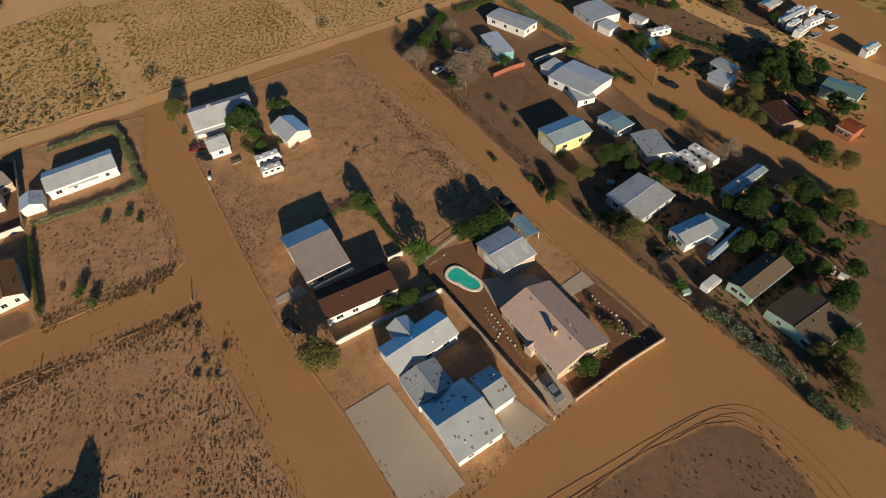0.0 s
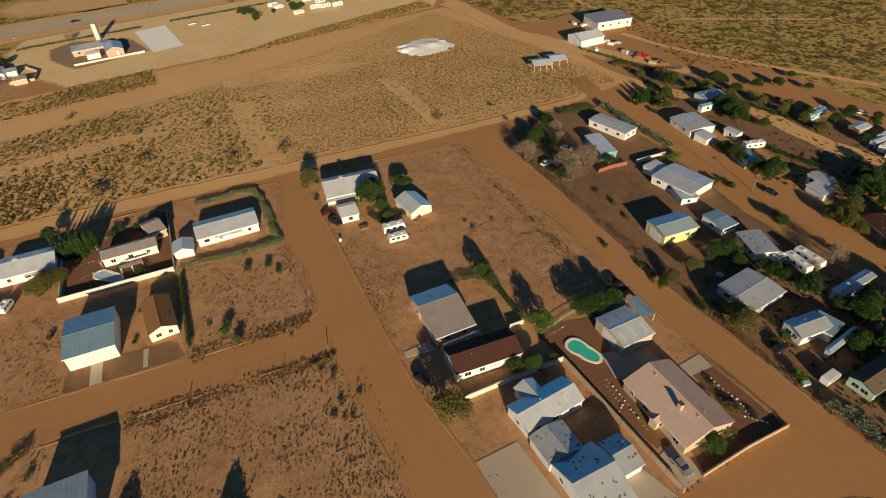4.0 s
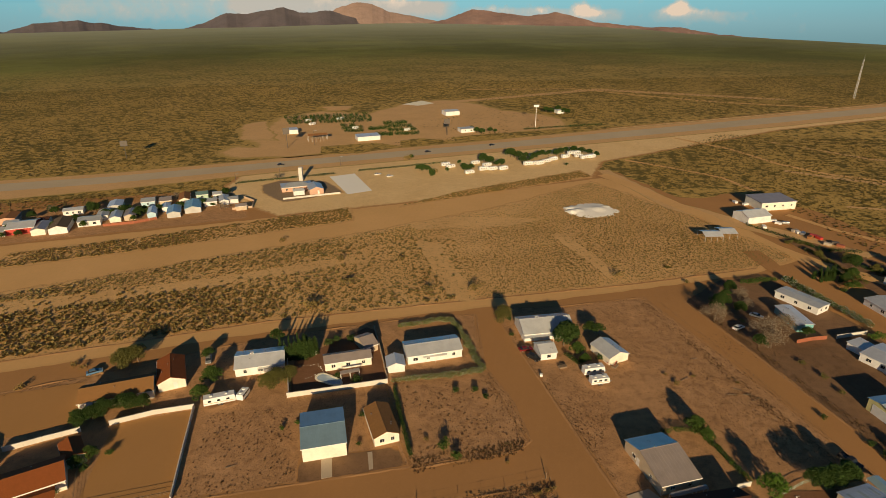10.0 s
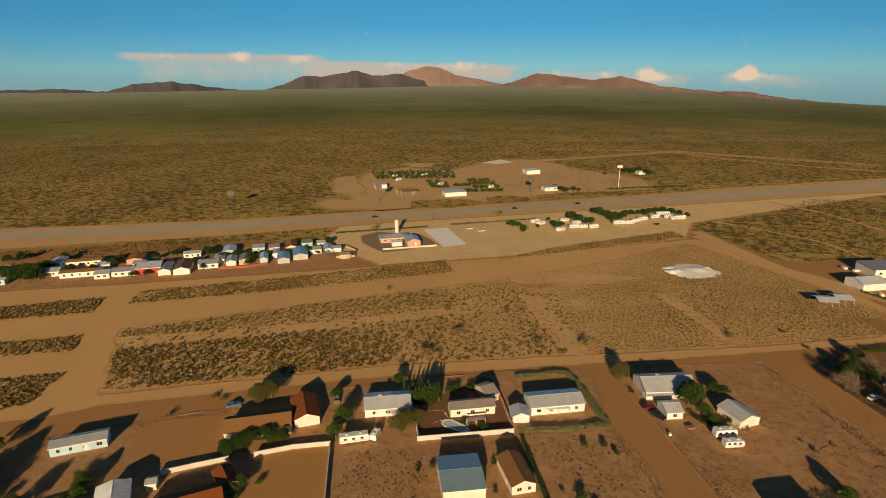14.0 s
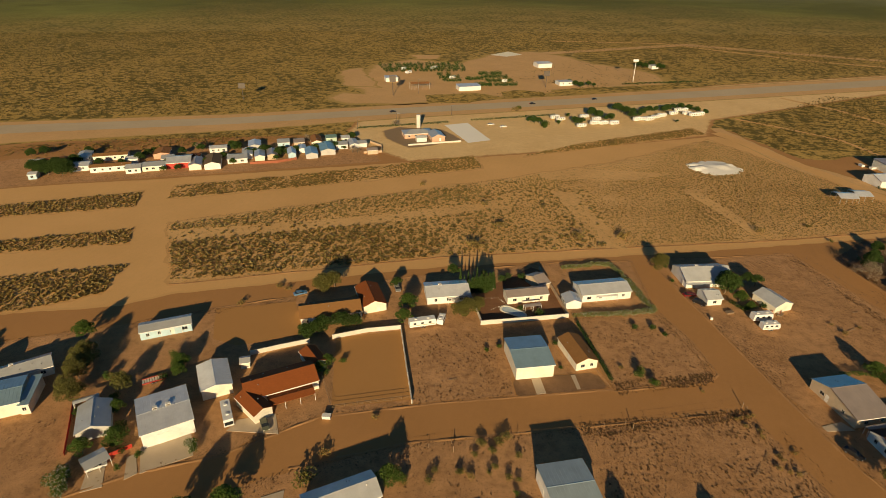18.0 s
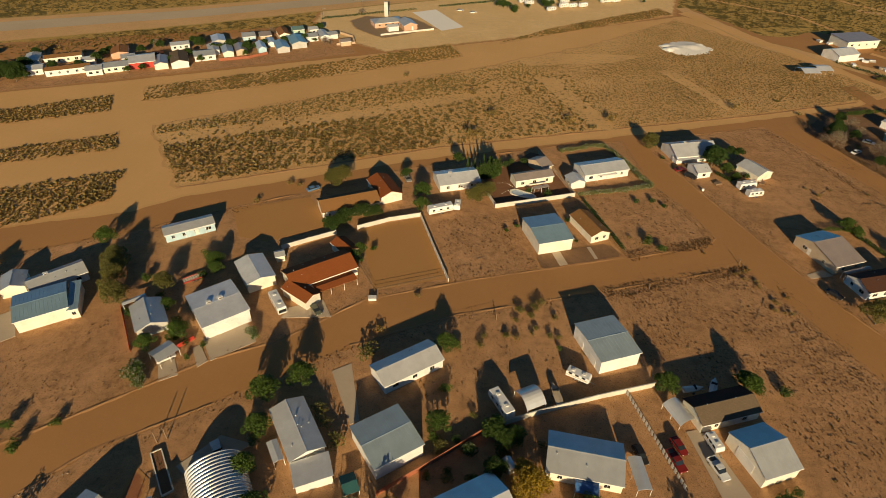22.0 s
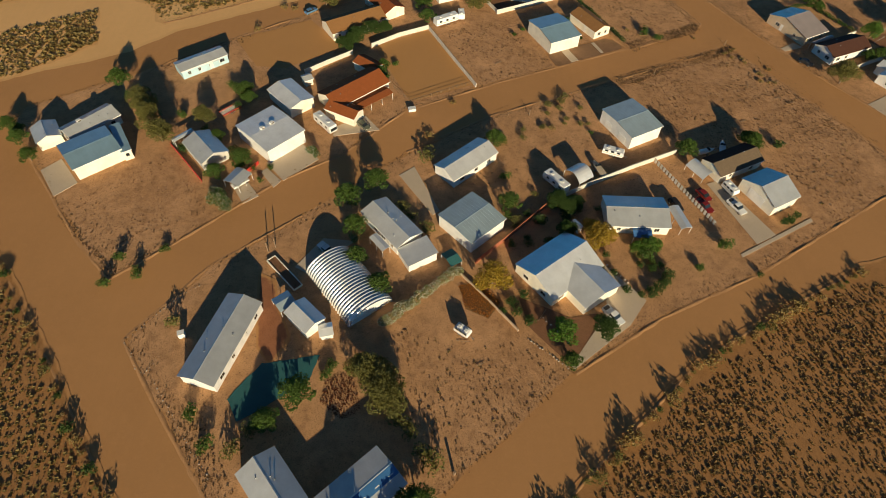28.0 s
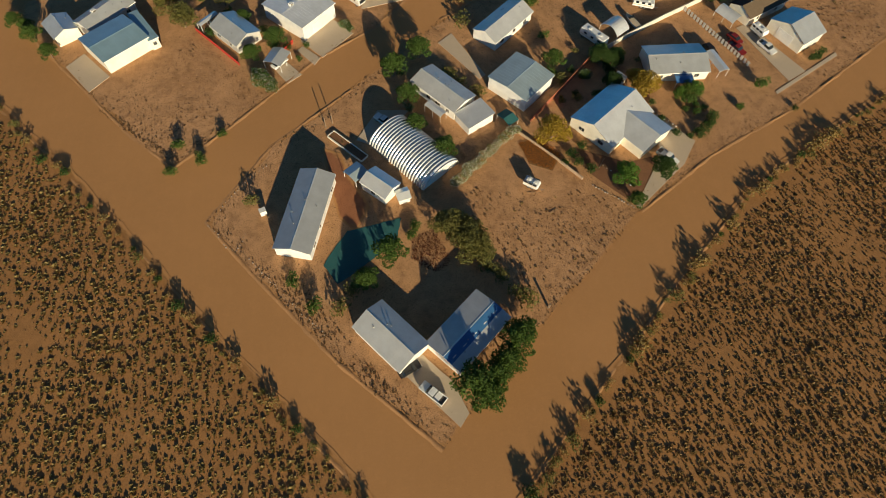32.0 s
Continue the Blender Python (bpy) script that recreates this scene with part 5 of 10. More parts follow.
# where the plain meets the mountains' feet or the sky: azimuth and degrees below level
SKYLINE = [(20, 3.6), (60, 3.3), (72.4, 2.93), (76.8, 2.76), (81.4, 2.59), (85.3, 2.28), (90.0, 2.04), (95.0, 1.97), (100.2, 1.88), (104, 1.78), (109, 1.75), (113.6, 1.80), (119, 1.95), (124, 1.94), (129.4, 1.99), (138, 2.01), (141.8, 1.97), (145.5, 1.86), (165, 2.2), (200, 3.0)]


def desert_sheet():
    """The plain: flat round the town, falling away very gently far off."""
    bm = bmesh.new()
    rings = [0, 250, 500, 800, 1100, 1400, 1700, 2100, 2400, 2700, 3000, 3300, 3600, 3900, 4900]
    prev = None
    n = 144
    for r in rings[1:]:
        cur = []
        for i in range(n):
            a = 2 * math.pi * i / n
            drop = float(np.interp(math.degrees(a), *zip(*SKYLINE)))
            z = -max(0.0, (r - 107 / math.tan(radians(drop))) * math.tan(radians(drop)) * 1.15)
            cur.append(bm.verts.new((-72 + r * math.cos(a), -39 + r * math.sin(a), z)))
        if prev is None:
            bm.faces.new(cur)
        else:
            for i in range(n):
                bm.faces.new((prev[i], cur[i], cur[(i + 1) % n], prev[(i + 1) % n]))
        prev = cur
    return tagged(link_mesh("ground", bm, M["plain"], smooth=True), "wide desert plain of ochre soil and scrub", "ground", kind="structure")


desert_sheet()
patch("townsite_ground", [(-305, 22), (-282.5, 13.9), (-271.3, 1.0), (-254.7, -16.3), (-232.4, -41.7), (-211.0, -67.1), (-191.9, -88.6), (-182.7, -100.4), (-170.8, -105.8), (-160.2, -96.6), (-149.4, -85.8), (-136.7, -74.0), (-120.4, -58.2), (-96.1, -36.4), (-73.7, -23.1), (-49.8, -10.0), (-20, 3), (20, 8), (75, 12), (150, 40), (175, 110), (150, 200), (110, 262), (70, 318), (25, 352), (-25, 375), (-60, 372), (-150, 330), (-300, 265), (-440, 200), (-520, 130), (-470, 60), (-390, 20)], M["road"], 0.02, "bare reddish dirt of the townsite and its roads", amp=0.8, inset=0)
patch("sandy_lanes", [(-312.2, 38.5), (-253.6, 68.4), (-242.4, 80.2), (-159.9, 129.4), (-81.7, 167.6), (-35.6, 190.8), (18.1, 219.2), (45.7, 243.2), (23.2, 288.8), (-23.9, 344.5), (-42.7, 357.5), (-153.1, 280.7), (-226.5, 233.1), (-336.3, 165.9), (-383.6, 140.7), (-445.8, 102.9)], M["lane"], 0.026, "sandy lanes between strips of scrub", inset=3)
patch("block_west", [(-276.0, 33.4), (-251.9, 5.2), (-240.1, -8.8), (-228.5, -19.7), (-216.4, -8.5), (-196.4, 12.2), (-180.2, 23.8), (-164.0, 42.9), (-136.8, 57.6), (-101.7, 74.0), (-64.6, 91.7), (-63.8, 95.1), (-79.9, 123.9), (-89.4, 159.1), (-114.9, 149.3), (-149.6, 130.7), (-173.7, 114.7), (-199.9, 93.6), (-224.6, 76.1), (-241.3, 62.0), (-275.1, 39.3)], M["lot"], 0.036, "reddish dirt of the house lots")
patch("block_south", [(-56.6, 81.1), (-96.3, 62.0), (-138.3, 42.1), (-162.5, 25.3), (-187.6, 1.2), (-206.5, -15.2), (-219.7, -35.2), (-208.7, -49.1), (-191.6, -69.5), (-173.2, -87.3), (-159.0, -73.1), (-123.5, -40.3), (-102.2, -26.0), (-77.2, -13.7), (-35.1, 12.9), (-19.5, 19.2), (-25.8, 30.8), (-39.7, 54.0)], M["lot"], 0.038, "reddish dirt of the house lots")
patch("block_east", [(-82.3, 165.5), (-57.1, 173.4), (-27.8, 187.6), (3.3, 135.3), (25.9, 93.1), (43.8, 62.7), (17.1, 46.6), (1.9, 34.6), (-11.8, 35.7), (-21.4, 52.0), (-35.2, 71.3), (-48.5, 96.2), (-63.4, 124.8), (-79.2, 154.2)], M["lot"], 0.041, "reddish dirt lots with dry weeds")
patch("block_far_east", [(4.2, 211.8), (26.1, 217.2), (47.6, 180.0), (63.2, 138.9), (81.5, 111.4), (103.5, 88.5), (107.7, 68.1), (98.1, 25.4), (74.4, 37.3), (65.0, 46.1), (52.7, 67.8), (31.1, 102.6), (6.3, 151.2), (-12.7, 187.8)], M["yard"], 0.043, "dark reddish yard dirt with trees")
patch("block_corner", [(-108.8, 110.4), (-80.2, 125.9), (-69.7, 111.2), (-62.7, 95.4), (-65.8, 90.4), (-91.1, 78.1), (-96.5, 87.4)], M["lot"], 0.046, "empty lot with tufts of weeds")
patch("scrub_field", [(-247.8, 85.1), (-163.0, 136.5), (-84.2, 174.1), (-34.9, 196.7), (21.8, 226.6), (41.0, 241.5), (19.9, 275.4), (-25.8, 325.8), (-48.3, 348.8), (-103.8, 281.7), (-157.2, 233.7), (-235.9, 169.8), (-287.2, 128.5)], M["field"], 0.047, "dry scrub field with straw-coloured grass", amp=1.8, inset=3)
patch("scrub_strip", [(-304.0, 149.4), (-247.6, 187.2), (-170.1, 245.0), (-183.2, 264.4), (-259.5, 204.8), (-314.6, 166.8)], M["field"], 0.049, "narrow strip of dry scrub", amp=1.6, inset=2.5)
patch("scrub_strip", [(-155.8, 270.8), (-47.8, 359.9), (-56.1, 374.5), (-124.3, 312.7)], M["field"], 0.052, "narrow strip of dry scrub", amp=1.6, inset=2.5)
patch("scrub_strip", [(-357.3, 108.4), (-311.6, 136.7), (-322.6, 155.0), (-371.3, 120.2), (-403.1, 93.1), (-385.5, 81.3)], M["field"], 0.054, "narrow strip of dry scrub", amp=1.6, inset=2.5)
patch("scrub_strip", [(-326.4, 82.5), (-285.9, 106.0), (-295.2, 119.8), (-337.4, 91.7), (-367.3, 69.1), (-353.4, 59.7)], M["field"], 0.056, "narrow strip of dry scrub", amp=1.6, inset=2.5)
patch("scrub_strip", [(-287.6, 49.8), (-265.1, 71.7), (-272.9, 92.8), (-310.7, 69.2), (-336.8, 48.5), (-309.1, 29.9)], M["field"], 0.058, "narrow strip of dry scrub", amp=1.6, inset=2.5)

# highway and gravel
patch("gravel_apron", [(-276.6, 286.0), (-284.1, 328.1), (-253.9, 342.4), (-179.4, 391.2), (-32.9, 530.3), (146.2, 652.9), (717.8, 1049.1), (605.7, 888.1), (117.1, 552.9), (-40.3, 400.8), (-46.2, 356.3), (-152.6, 278.6), (-215.7, 240.0), (-234.8, 249.5), (-256.9, 262.0)], M["pale"], 0.029, "pale gravel apron beside the highway", inset=6)
patch("highway_shoulder", [(-569.8, 162.7), (-504.6, 224.9), (-370.9, 297.4), (-265.6, 368.7), (-144.0, 448.5), (-33.2, 524.9), (144.1, 645.7), (707.9, 1034.9), (628.7, 921.0), (121.9, 569.5), (-36.5, 466.5), (-137.3, 402.3), (-248.6, 330.3), (-341.9, 261.4), (-455.1, 190.5), (-513.5, 135.6)], M["stop"], 0.05, "sandy shoulder of the highway", inset=4)
ruts([(-549.3, 152.9), (-485.8, 211.9), (-358.7, 282.3), (-257.4, 350.2), (-140.6, 425.4), (-34.9, 495.4), (133.8, 610.3), (670.6, 981.2)], "white edge lines of the highway", 9.0, 0.3, 0.062, "concrete")
patch("highway", [(-560.5, 158.2), (-495.7, 218.8), (-364.4, 289.3), (-261.0, 358.4), (-142.1, 435.6), (-34.1, 509.2), (139.1, 628.4), (688.8, 1007.4), (653.2, 956.3), (128.8, 593.1), (-35.6, 482.3), (-139.2, 415.5), (-253.9, 342.4), (-353.2, 275.4), (-476.4, 205.3), (-538.6, 147.7)], M["asphalt"], 0.06, "sun-bleached asphalt highway", amp=0, inset=0)
patch("truck_stop_ground", [(-308.9, 351.3), (-334.6, 360.8), (-337.2, 387.0), (-314.5, 390.4), (-342.0, 415.4), (-370.8, 450.5), (-367.9, 473.7), (-349.1, 464.4), (-360.9, 510.5), (-336.8, 561.3), (-281.8, 557.2), (-261.5, 622.2), (-223.0, 663.6), (-183.0, 650.1), (-142.4, 606.7), (-94.5, 587.5), (-67.0, 552.3), (-71.9, 516.5), (-145.3, 457.5), (-227.1, 394.7), (-264.0, 365.2)], M["stop"], 0.05, "sandy gravel of the truck stop", amp=3.0, step=7, inset=12)
patch("park_ground", [(-474.8, 116.9), (-426.6, 170.6), (-348.0, 217.5), (-278.6, 271.2), (-243.2, 254.6), (-227.8, 235.7), (-313.6, 181.1), (-382.0, 139.6), (-437.0, 98.7)], M["lot"], 0.061, "trodden brown dirt of the trailer park", inset=3)
patch("concrete_apron", [(-219.7, 321.2), (-206.1, 332.3), (-180.8, 297.9), (-192.8, 287.2)], M["whitesand"], 0.066, "white concrete pad", amp=0, inset=0)


def sand_heap(x, y, yaw, L, W, h, label):
    """A spread heap of loose sand: several low mounds run together, with a ragged foot."""
    ob = base("sand_heap", x, y, yaw, label, "heap", z=0.03)
    rng = random.Random(12)
    humps = [(rng.uniform(-0.38, 0.38) * L, rng.uniform(-0.25, 0.25) * W, rng.uniform(0.1, 0.2) * L, rng.uniform(0.4, 1.0) * h) for i in range(9)]
    bm = bmesh.new()
    nx, ny = 56, 34
    grid = []
    for i in range(nx + 1):
        row = []
        for j in range(ny + 1):
            px, py = L * (i / nx - 0.5), W * (j / ny - 0.5)
            wob = 0.22 * noise.noise(Vector((px * 0.25, py * 0.25, 1.0))) + 0.1 * noise.noise(Vector((px * 0.8, py * 0.8, 4.0)))
            r = math.hypot(2 * px / L, 2 * py / W) + wob
            z = max([hh * math.exp(-((px - a) ** 2 + (py - b) ** 2) / (s * s)) for a, b, s, hh in humps]) * max(0.0, min(1.0, (1 - r) * 4))
            row.append(bm.verts.new((px, py, z + (0.22 + 0.08 * noise.noise(Vector((px, py, 2.0)))) * max(-1.0, min(1.0, (0.97 - r) * 9)))))
        grid.append(row)
    for p, q in zip(grid, grid[1:]):
        for j in range(ny):
            bm.faces.new((p[j], q[j], q[j + 1], p[j + 1]))
    part("sand", bm, M["whitesand"], ob, smooth=True)
    return ob


sand_heap(-48.5, 289.5, 20, 30, 25, 1.3, "wide heap of loose white sand on dirt")

# houses of the pool block
# grey on the back slope paints its shade; the roof is tan
house("house", -30.2, 93.0, 28.3, 11.0, 16.7, 3.0, 2.2, 'tan', 'r_tan', label='long house with tan metal roof, back slope greyed as shade', wins='f2l2', doors='ld', strip='r_grey', ribs=0.9, ridge=0.6)
house("house", -19.9, 80.0, 24.0, 16.9, 8.7, 2.8, 1.78, 'white', 'r_dark', label='white house with dark brown shingle roof', wins='f4l2', doors='fd')
house("house", -6.6, 65.5, 33.8, 15.2, 7.6, 2.8, 1.56, 'white', 'r_white', label='long white house with white metal roof', wins='f3r2l1', doors='fd', ribs=0.9)
house("house", 0.7, 48.1, 29.7, 10.1, 13.3, 2.8, 2.73, 'white', 'r_grey', label='white house with broad low metal roof', wins='f2l2', doors='fd', ribs=0.9, vents=5, peels=16)
house("house_wing", -5.3, 56.1, -60.0, 7.4, 8.4, 2.7, 1.2, 'white', 'r_grey', label='white connecting wing with metal roof', ribs=0.9, vents=1, peels=12)
house("house_wing", 7.2, 53.9, 31.0, 5.0, 8.0, 2.7, 1.3, 'white', 'r_grey', label='white side wing with patched metal roof', vents=1, peels=8)
house("house_wing", -9.6, 68.6, -57.0, 5.4, 5.2, 2.75, 1.2, 'white', 'r_white', label='white cross-gabled wing of the long house', vents=0)
house("house", 21.3, 66.8, -61.2, 18.9, 13.4, 2.8, 2.5, 'tan', 'r_tile', chimney=(2.5, -2.2), label='stucco house with pink tile hip roof', wins='f4b3r2', doors='bd', vents=4)
house("garage", 14.3, 88.0, 29.8, 9.5, 10.7, 3.4, 0.9, 'tan', 'r_white', label='tan garage with pale metal roof and skylight panels', lights=3, ribs=0.9, doors='lg', vents=0)

# houses east of the road
house("barn", 36.0, 129.1, 24.6, 12.2, 8.8, 3.8, 0.9, 'yellow', 'r_steel', label='yellow metal barn with galvanised roof', ribs=0.9, doors='lg', wins='f2', vents=1, category='barn')
house("mobile_home", 51.2, 133.2, 29.5, 6.3, 8.4, 2.6, 0.3, 'white', 'r_blue', label='small white home with blue-grey roof', wins='f2l1')
house("mobile_home", 58.1, 122.1, -80.0, 10.4, 7.5, 2.7, 0.3, 'white', 'r_grey', label='mobile home with patched peeling roof', peels=12, wins='f3', skirt='greysid')
house("house", 49.4, 102.4, 35.4, 12.5, 11.3, 2.8, 0.55, 'greysid', 'r_flat', label='grey house with low pale roof', wins='f3l2', vents=4)
house("house", 58.1, 89.7, 23.8, 9.9, 6.0, 2.8, 0.9, 'white', 'r_grey', label='white house with metal roof partly blue', wins='l2f2')
house("house", 67.6, 75.4, 32.0, 14.3, 6.2, 2.7, 1.0, 'greensid', 'r_brown', label='pale green house with brown roof', wins='l2f2')
house("house", 73.3, 64.0, 28.6, 12.5, 12.7, 2.7, 1.0, 'greensid', 'r_brown', label='pale green house with brown roof', wins='l2f3')
house("mobile_home", 76.2, 105.0, 33.0, 14.9, 3.2, 2.7, 0.3, 'white', 'r_steel', label='white mobile home with weathered roof', wins='f3', ac=1)
house("house", 46.3, 155.9, -49.7, 15.3, 12.9, 2.8, 0.45, 'white', 'r_white', label='white house with stepped low metal roofs', wins='f3l2', vents=4)
house("house_wing", 45.0, 148.4, 11.7, 6.0, 8.0, 2.4, 0.3, 'white', 'r_white', label='lower white front wing of the house', shape='flat', wins='f1', vents=0)
house("house_wing", 39.7, 164.3, 37.2, 7.0, 5.8, 2.2, 0.3, 'white', 'r_white', label='low white rear wing of the house', shape='flat', vents=1)
house("mobile_home", 23.6, 179.9, -73.9, 14.6, 6.3, 2.8, 0.3, 'teal', 'r_bright', label='teal home with white roof', wins='f2')
house("mobile_home", 30.7, 195.7, -46.4, 17.2, 7.9, 2.8, 0.3, 'white', 'r_flat', label='white mobile home with pale roof', wins='f3r2', skirt='white')

# houses of the corner and of the west block
house("mobile_home", -98.8, 130.1, 28.0, 18.6, 9.8, 2.9, 1.47, 'white', 'r_white', label='white mobile home inside a hedge', wins='f4', doors='fd', skirt='white')
house("shed", -108.1, 119.4, -66.2, 6.2, 6.0, 2.4, 1.20, 'white', 'r_white', label='white gabled shed by the dirt', wins='f1')
house("house", -63.9, 153.1, 22.8, 18.5, 12.7, 2.8, 2.60, 'white', 'r_white', label='white house with stepped metal roof', wins='f4', doors='fd', ac=1)
house("shed", -62.3, 138.2, 24.9, 6.0, 7.6, 2.4, 1.52, 'white', 'r_white', label='small white shed by the dirt', wins='f1')
house("shed", -41.7, 142.2, -52.6, 10.3, 8.1, 2.5, 1.62, 'cream', 'r_white', label='cream garage shed with white roof', doors='lg')
house("barn", -116.3, 82.8, 26.7, 11.7, 14.7, 4.3, 1.0, 'cream', 'r_blue', label='cream metal barn with blue-grey roof', ribs=0.9, vents=0, category='barn')
house("house", -102.9, 90.8, -57.6, 13.5, 7.3, 2.7, 1.50, 'cream', 'r_gold', label='cream house with brown shingle roof', wins='r2', doors='fd', vents=3)
house("house", -123.8, 118.0, 28.4, 15.3, 6.0, 2.8, 1.23, 'cream', 'r_tan', label='cream house with tan roof inside a walled yard', wins='f3', doors='fd')
house("shed", -121.5, 128.7, 46.9, 5.3, 8.8, 2.5, 1.76, 'tan', 'r_tan', label='tan shed in a dirt yard', wins='f1')
house("mobile_home", -150.7, 110.8, 27.1, 15.5, 10.6, 2.8, 1.59, 'white', 'r_bright', label='white mobile home with bright roof', wins='f3', doors='fd', ac=1)
house("house", -183.6, 86.7, 32.5, 20.2, 9.7, 2.7, 1.99, 'cream', 'r_gold', label='long cream house with brown roof', wins='f4', doors='fd')
house("house", -174.3, 98.4, -52.6, 14.3, 8.3, 2.8, 1.70, 'cream', 'r_red', label='cream cottage with red-brown roof', doors='rd')
house("mobile_home", -228.4, 61.6, 39.8, 15.5, 6.1, 2.8, 0.91, 'skyblue', 'r_grey', label='light blue mobile home with grey roof', wins='f4', doors='fd', vents=4)
house("barn", -197.6, 45.2, -46.8, 12.2, 8.5, 3.3, 1.0, 'cream', 'r_white', label='cream garage with white metal roof', doors='l2', ribs=0.9, vents=0, category='garage')
house("barn", -200.1, 28.7, 47.1, 12.6, 14.8, 4.4, 0.5, 'white', 'r_bright', label='white metal barn with low roof', doors='fg', vents=0, ac=2, ribs=0.9, category='barn')
house("house", -216.6, 22.3, -47.9, 11.2, 8.1, 2.7, 1.66, 'greysid', 'r_grey', label='grey home with pale metal roof', wins='f2l2')
house("house", -250.9, 30.8, 51.4, 14.7, 7.5, 2.8, 1.54, 'white', 'r_grey', label='long home with grey roof', wins='f3', ac=1)
house("shed", -261.0, 26.2, -54.4, 7.7, 6.7, 2.8, 1.34, 'cream', 'r_grey', label='cream shed with grey roof', wins='f1')
house("barn", -246.2, 19.5, 41.2, 12.9, 11.9, 3.9, 0.8, 'cream', 'r_blue', label='cream metal barn with blue-grey roof', vents=0, ribs=0.9, category='barn')
house("house", -179.6, 49.6, 43.6, 19.8, 10.1, 2.9, 2.07, 'cream', 'r_red', label='long house with red-brown shingle roof', wins='f3', doors='fd', vents=4)
house("garage", -181.3, 39.7, -26.4, 10.3, 5.7, 2.8, 1.14, 'cream', 'r_red', label='cream garage with red-brown roof', doors='l2')

# houses of the south block
house("mobile_home", -197.9, -35.6, 74.8, 20.8, 8.2, 3.0, 1.23, 'white', 'r_grey', label='long white mobile home with grey roof', wins='f4b4', doors='fd', vents=4, skirt='white')
house("house", -181.3, -65.6, -49.3, 13.2, 8.1, 3.0, 1.66, 'white', 'r_flat', label='white house wing with pale roof', wins='f3', vents=3)
house("house", -166.1, -65.9, 42.8, 15.3, 9.1, 3.0, 0.7, 'white', 'r_white', label='long white house with pale roof and blue strip', wins='f4', vents=2, strip='r_flat', band=(0, 0.52, 0.97, 'bluemetal'))
house("shed", -181.5, -29.5, -43.3, 7.6, 5.6, 2.7, 1.12, 'white', 'r_white', label='small white workshop by the dirt', wins='f1', vents=0)
house("mobile_home", -164.7, -2.6, -49.3, 15.0, 8.0, 2.9, 1.20, 'white', 'r_flat', label='mobile home with pale grey roof and many vents', wins='f4', vents=6)
house("house_wing", -157.9, -11.2, -59.7, 5.9, 8.0, 2.6, 0.5, 'white', 'r_white', label='white rear addition by the dirt', shape='flat', vents=0)
house("barn", -145.0, -1.1, 43.2, 11.8, 12.1, 4.0, 0.6, 'white', 'r_steel', label='white metal barn with galvanised stained roof', ribs=0.9, vents=0, category='barn')
house("house", -146.1, 20.5, 43.7, 16.6, 8.0, 2.8, 1.64, 'white', 'r_flat', label='white house with pale grey roof', wins='f3', doors='fd', vents=4)
house("house", -124.7, -14.1, 38.8, 16.5, 12.8, 2.9, 2.62, 'cream', 'r_white', label='white house with smooth white roof', wins='f3l2', doors='fd', vents=2, strip='r_white')
house("mobile_home", -103.5, 3.2, -0.5, 15.8, 10.3, 2.8, 1.55, 'cream', 'r_grey', label='cream mobile home with grey metal roof', wins='f3', doors='fd')
# dark shingle on the back slope paints the shade it lies in
house("house", -73.1, 23.4, 26.7, 15.6, 7.9, 2.7, 1.62, 'cream', 'r_brown', label='house with olive-brown roof, back slope darkened as shade', wins='f2', doors='fd', strip='r_dark', vents=2)
house("garage", -66.6, 12.5, 28.2, 9.3, 11.8, 3.4, 2.36, 'cream', 'r_grey', label='cream garage with grey and blue metal roof', wins='r1', doors='lg', ribs=0.9, vents=0)
house("barn", -98.6, 37.7, 28.9, 11.3, 13.9, 4.4, 0.6, 'white', 'r_steel', label='white metal barn with galvanised roof', ribs=0.9, doors='l2', vents=0, category='barn')

# bare bands and tracks through the fields
BARE += [[(-60.9, 293.8), (-48.8, 303.3), (-34.6, 293.0), (-44.4, 279.1), (-55.6, 281.7)], [(-131.3, 223.6), (-120.8, 224.3), (-89.8, 170.0), (-100.7, 167.4)], [(-68.7, 248.3), (-60.5, 248.9), (-34.5, 204.8), (-40.1, 201.7)], [(-279.5, 121.2), (-202.9, 164.6), (-153.3, 200.5), (-150.9, 192.9), (-199.1, 157.8), (-271.0, 113.2)], [(-148.1, 256.3), (-91.7, 267.8), (-74.1, 268.9), (-89.3, 254.5), (-136.1, 238.2)]]
patch("bare_track", [(-131.3, 223.6), (-120.8, 224.3), (-89.8, 170.0), (-100.7, 167.4)], M["field"], 0.068, "bare band of dirt through the field", inset=0, amp=1.5)
patch("bare_track", [(-68.7, 248.3), (-60.5, 248.9), (-34.5, 204.8), (-40.1, 201.7)], M["field"], 0.07, "bare band of dirt through the field", inset=0, amp=1.5)
patch("bare_track", [(-279.5, 121.2), (-202.9, 164.6), (-153.3, 200.5), (-150.9, 192.9), (-199.1, 157.8), (-271.0, 113.2)], M["field"], 0.072, "bare band of dirt through the field", inset=0, amp=1.5)
patch("dirt_track", [(-46.3, 377.8), (-38.1, 380.9), (0.9, 314.1), (80.1, 255.1), (70.1, 246.9), (-7.7, 301.9)], M["stop"], 0.075, "pale dirt track across the desert", inset=1, amp=0.8)
patch("dirt_track", [(80.0, 405.9), (190.9, 360.7), (188.0, 354.8), (78.7, 400.0)], M["stop"], 0.077, "pale dirt track across the desert", inset=1, amp=0.8)
patch("dirt_track", [(71.8, 515.3), (151.2, 453.7), (227.8, 436.1), (225.5, 431.3), (149.4, 448.4)], M["stop"], 0.079, "pale dirt track across the desert", inset=1, amp=0.8)
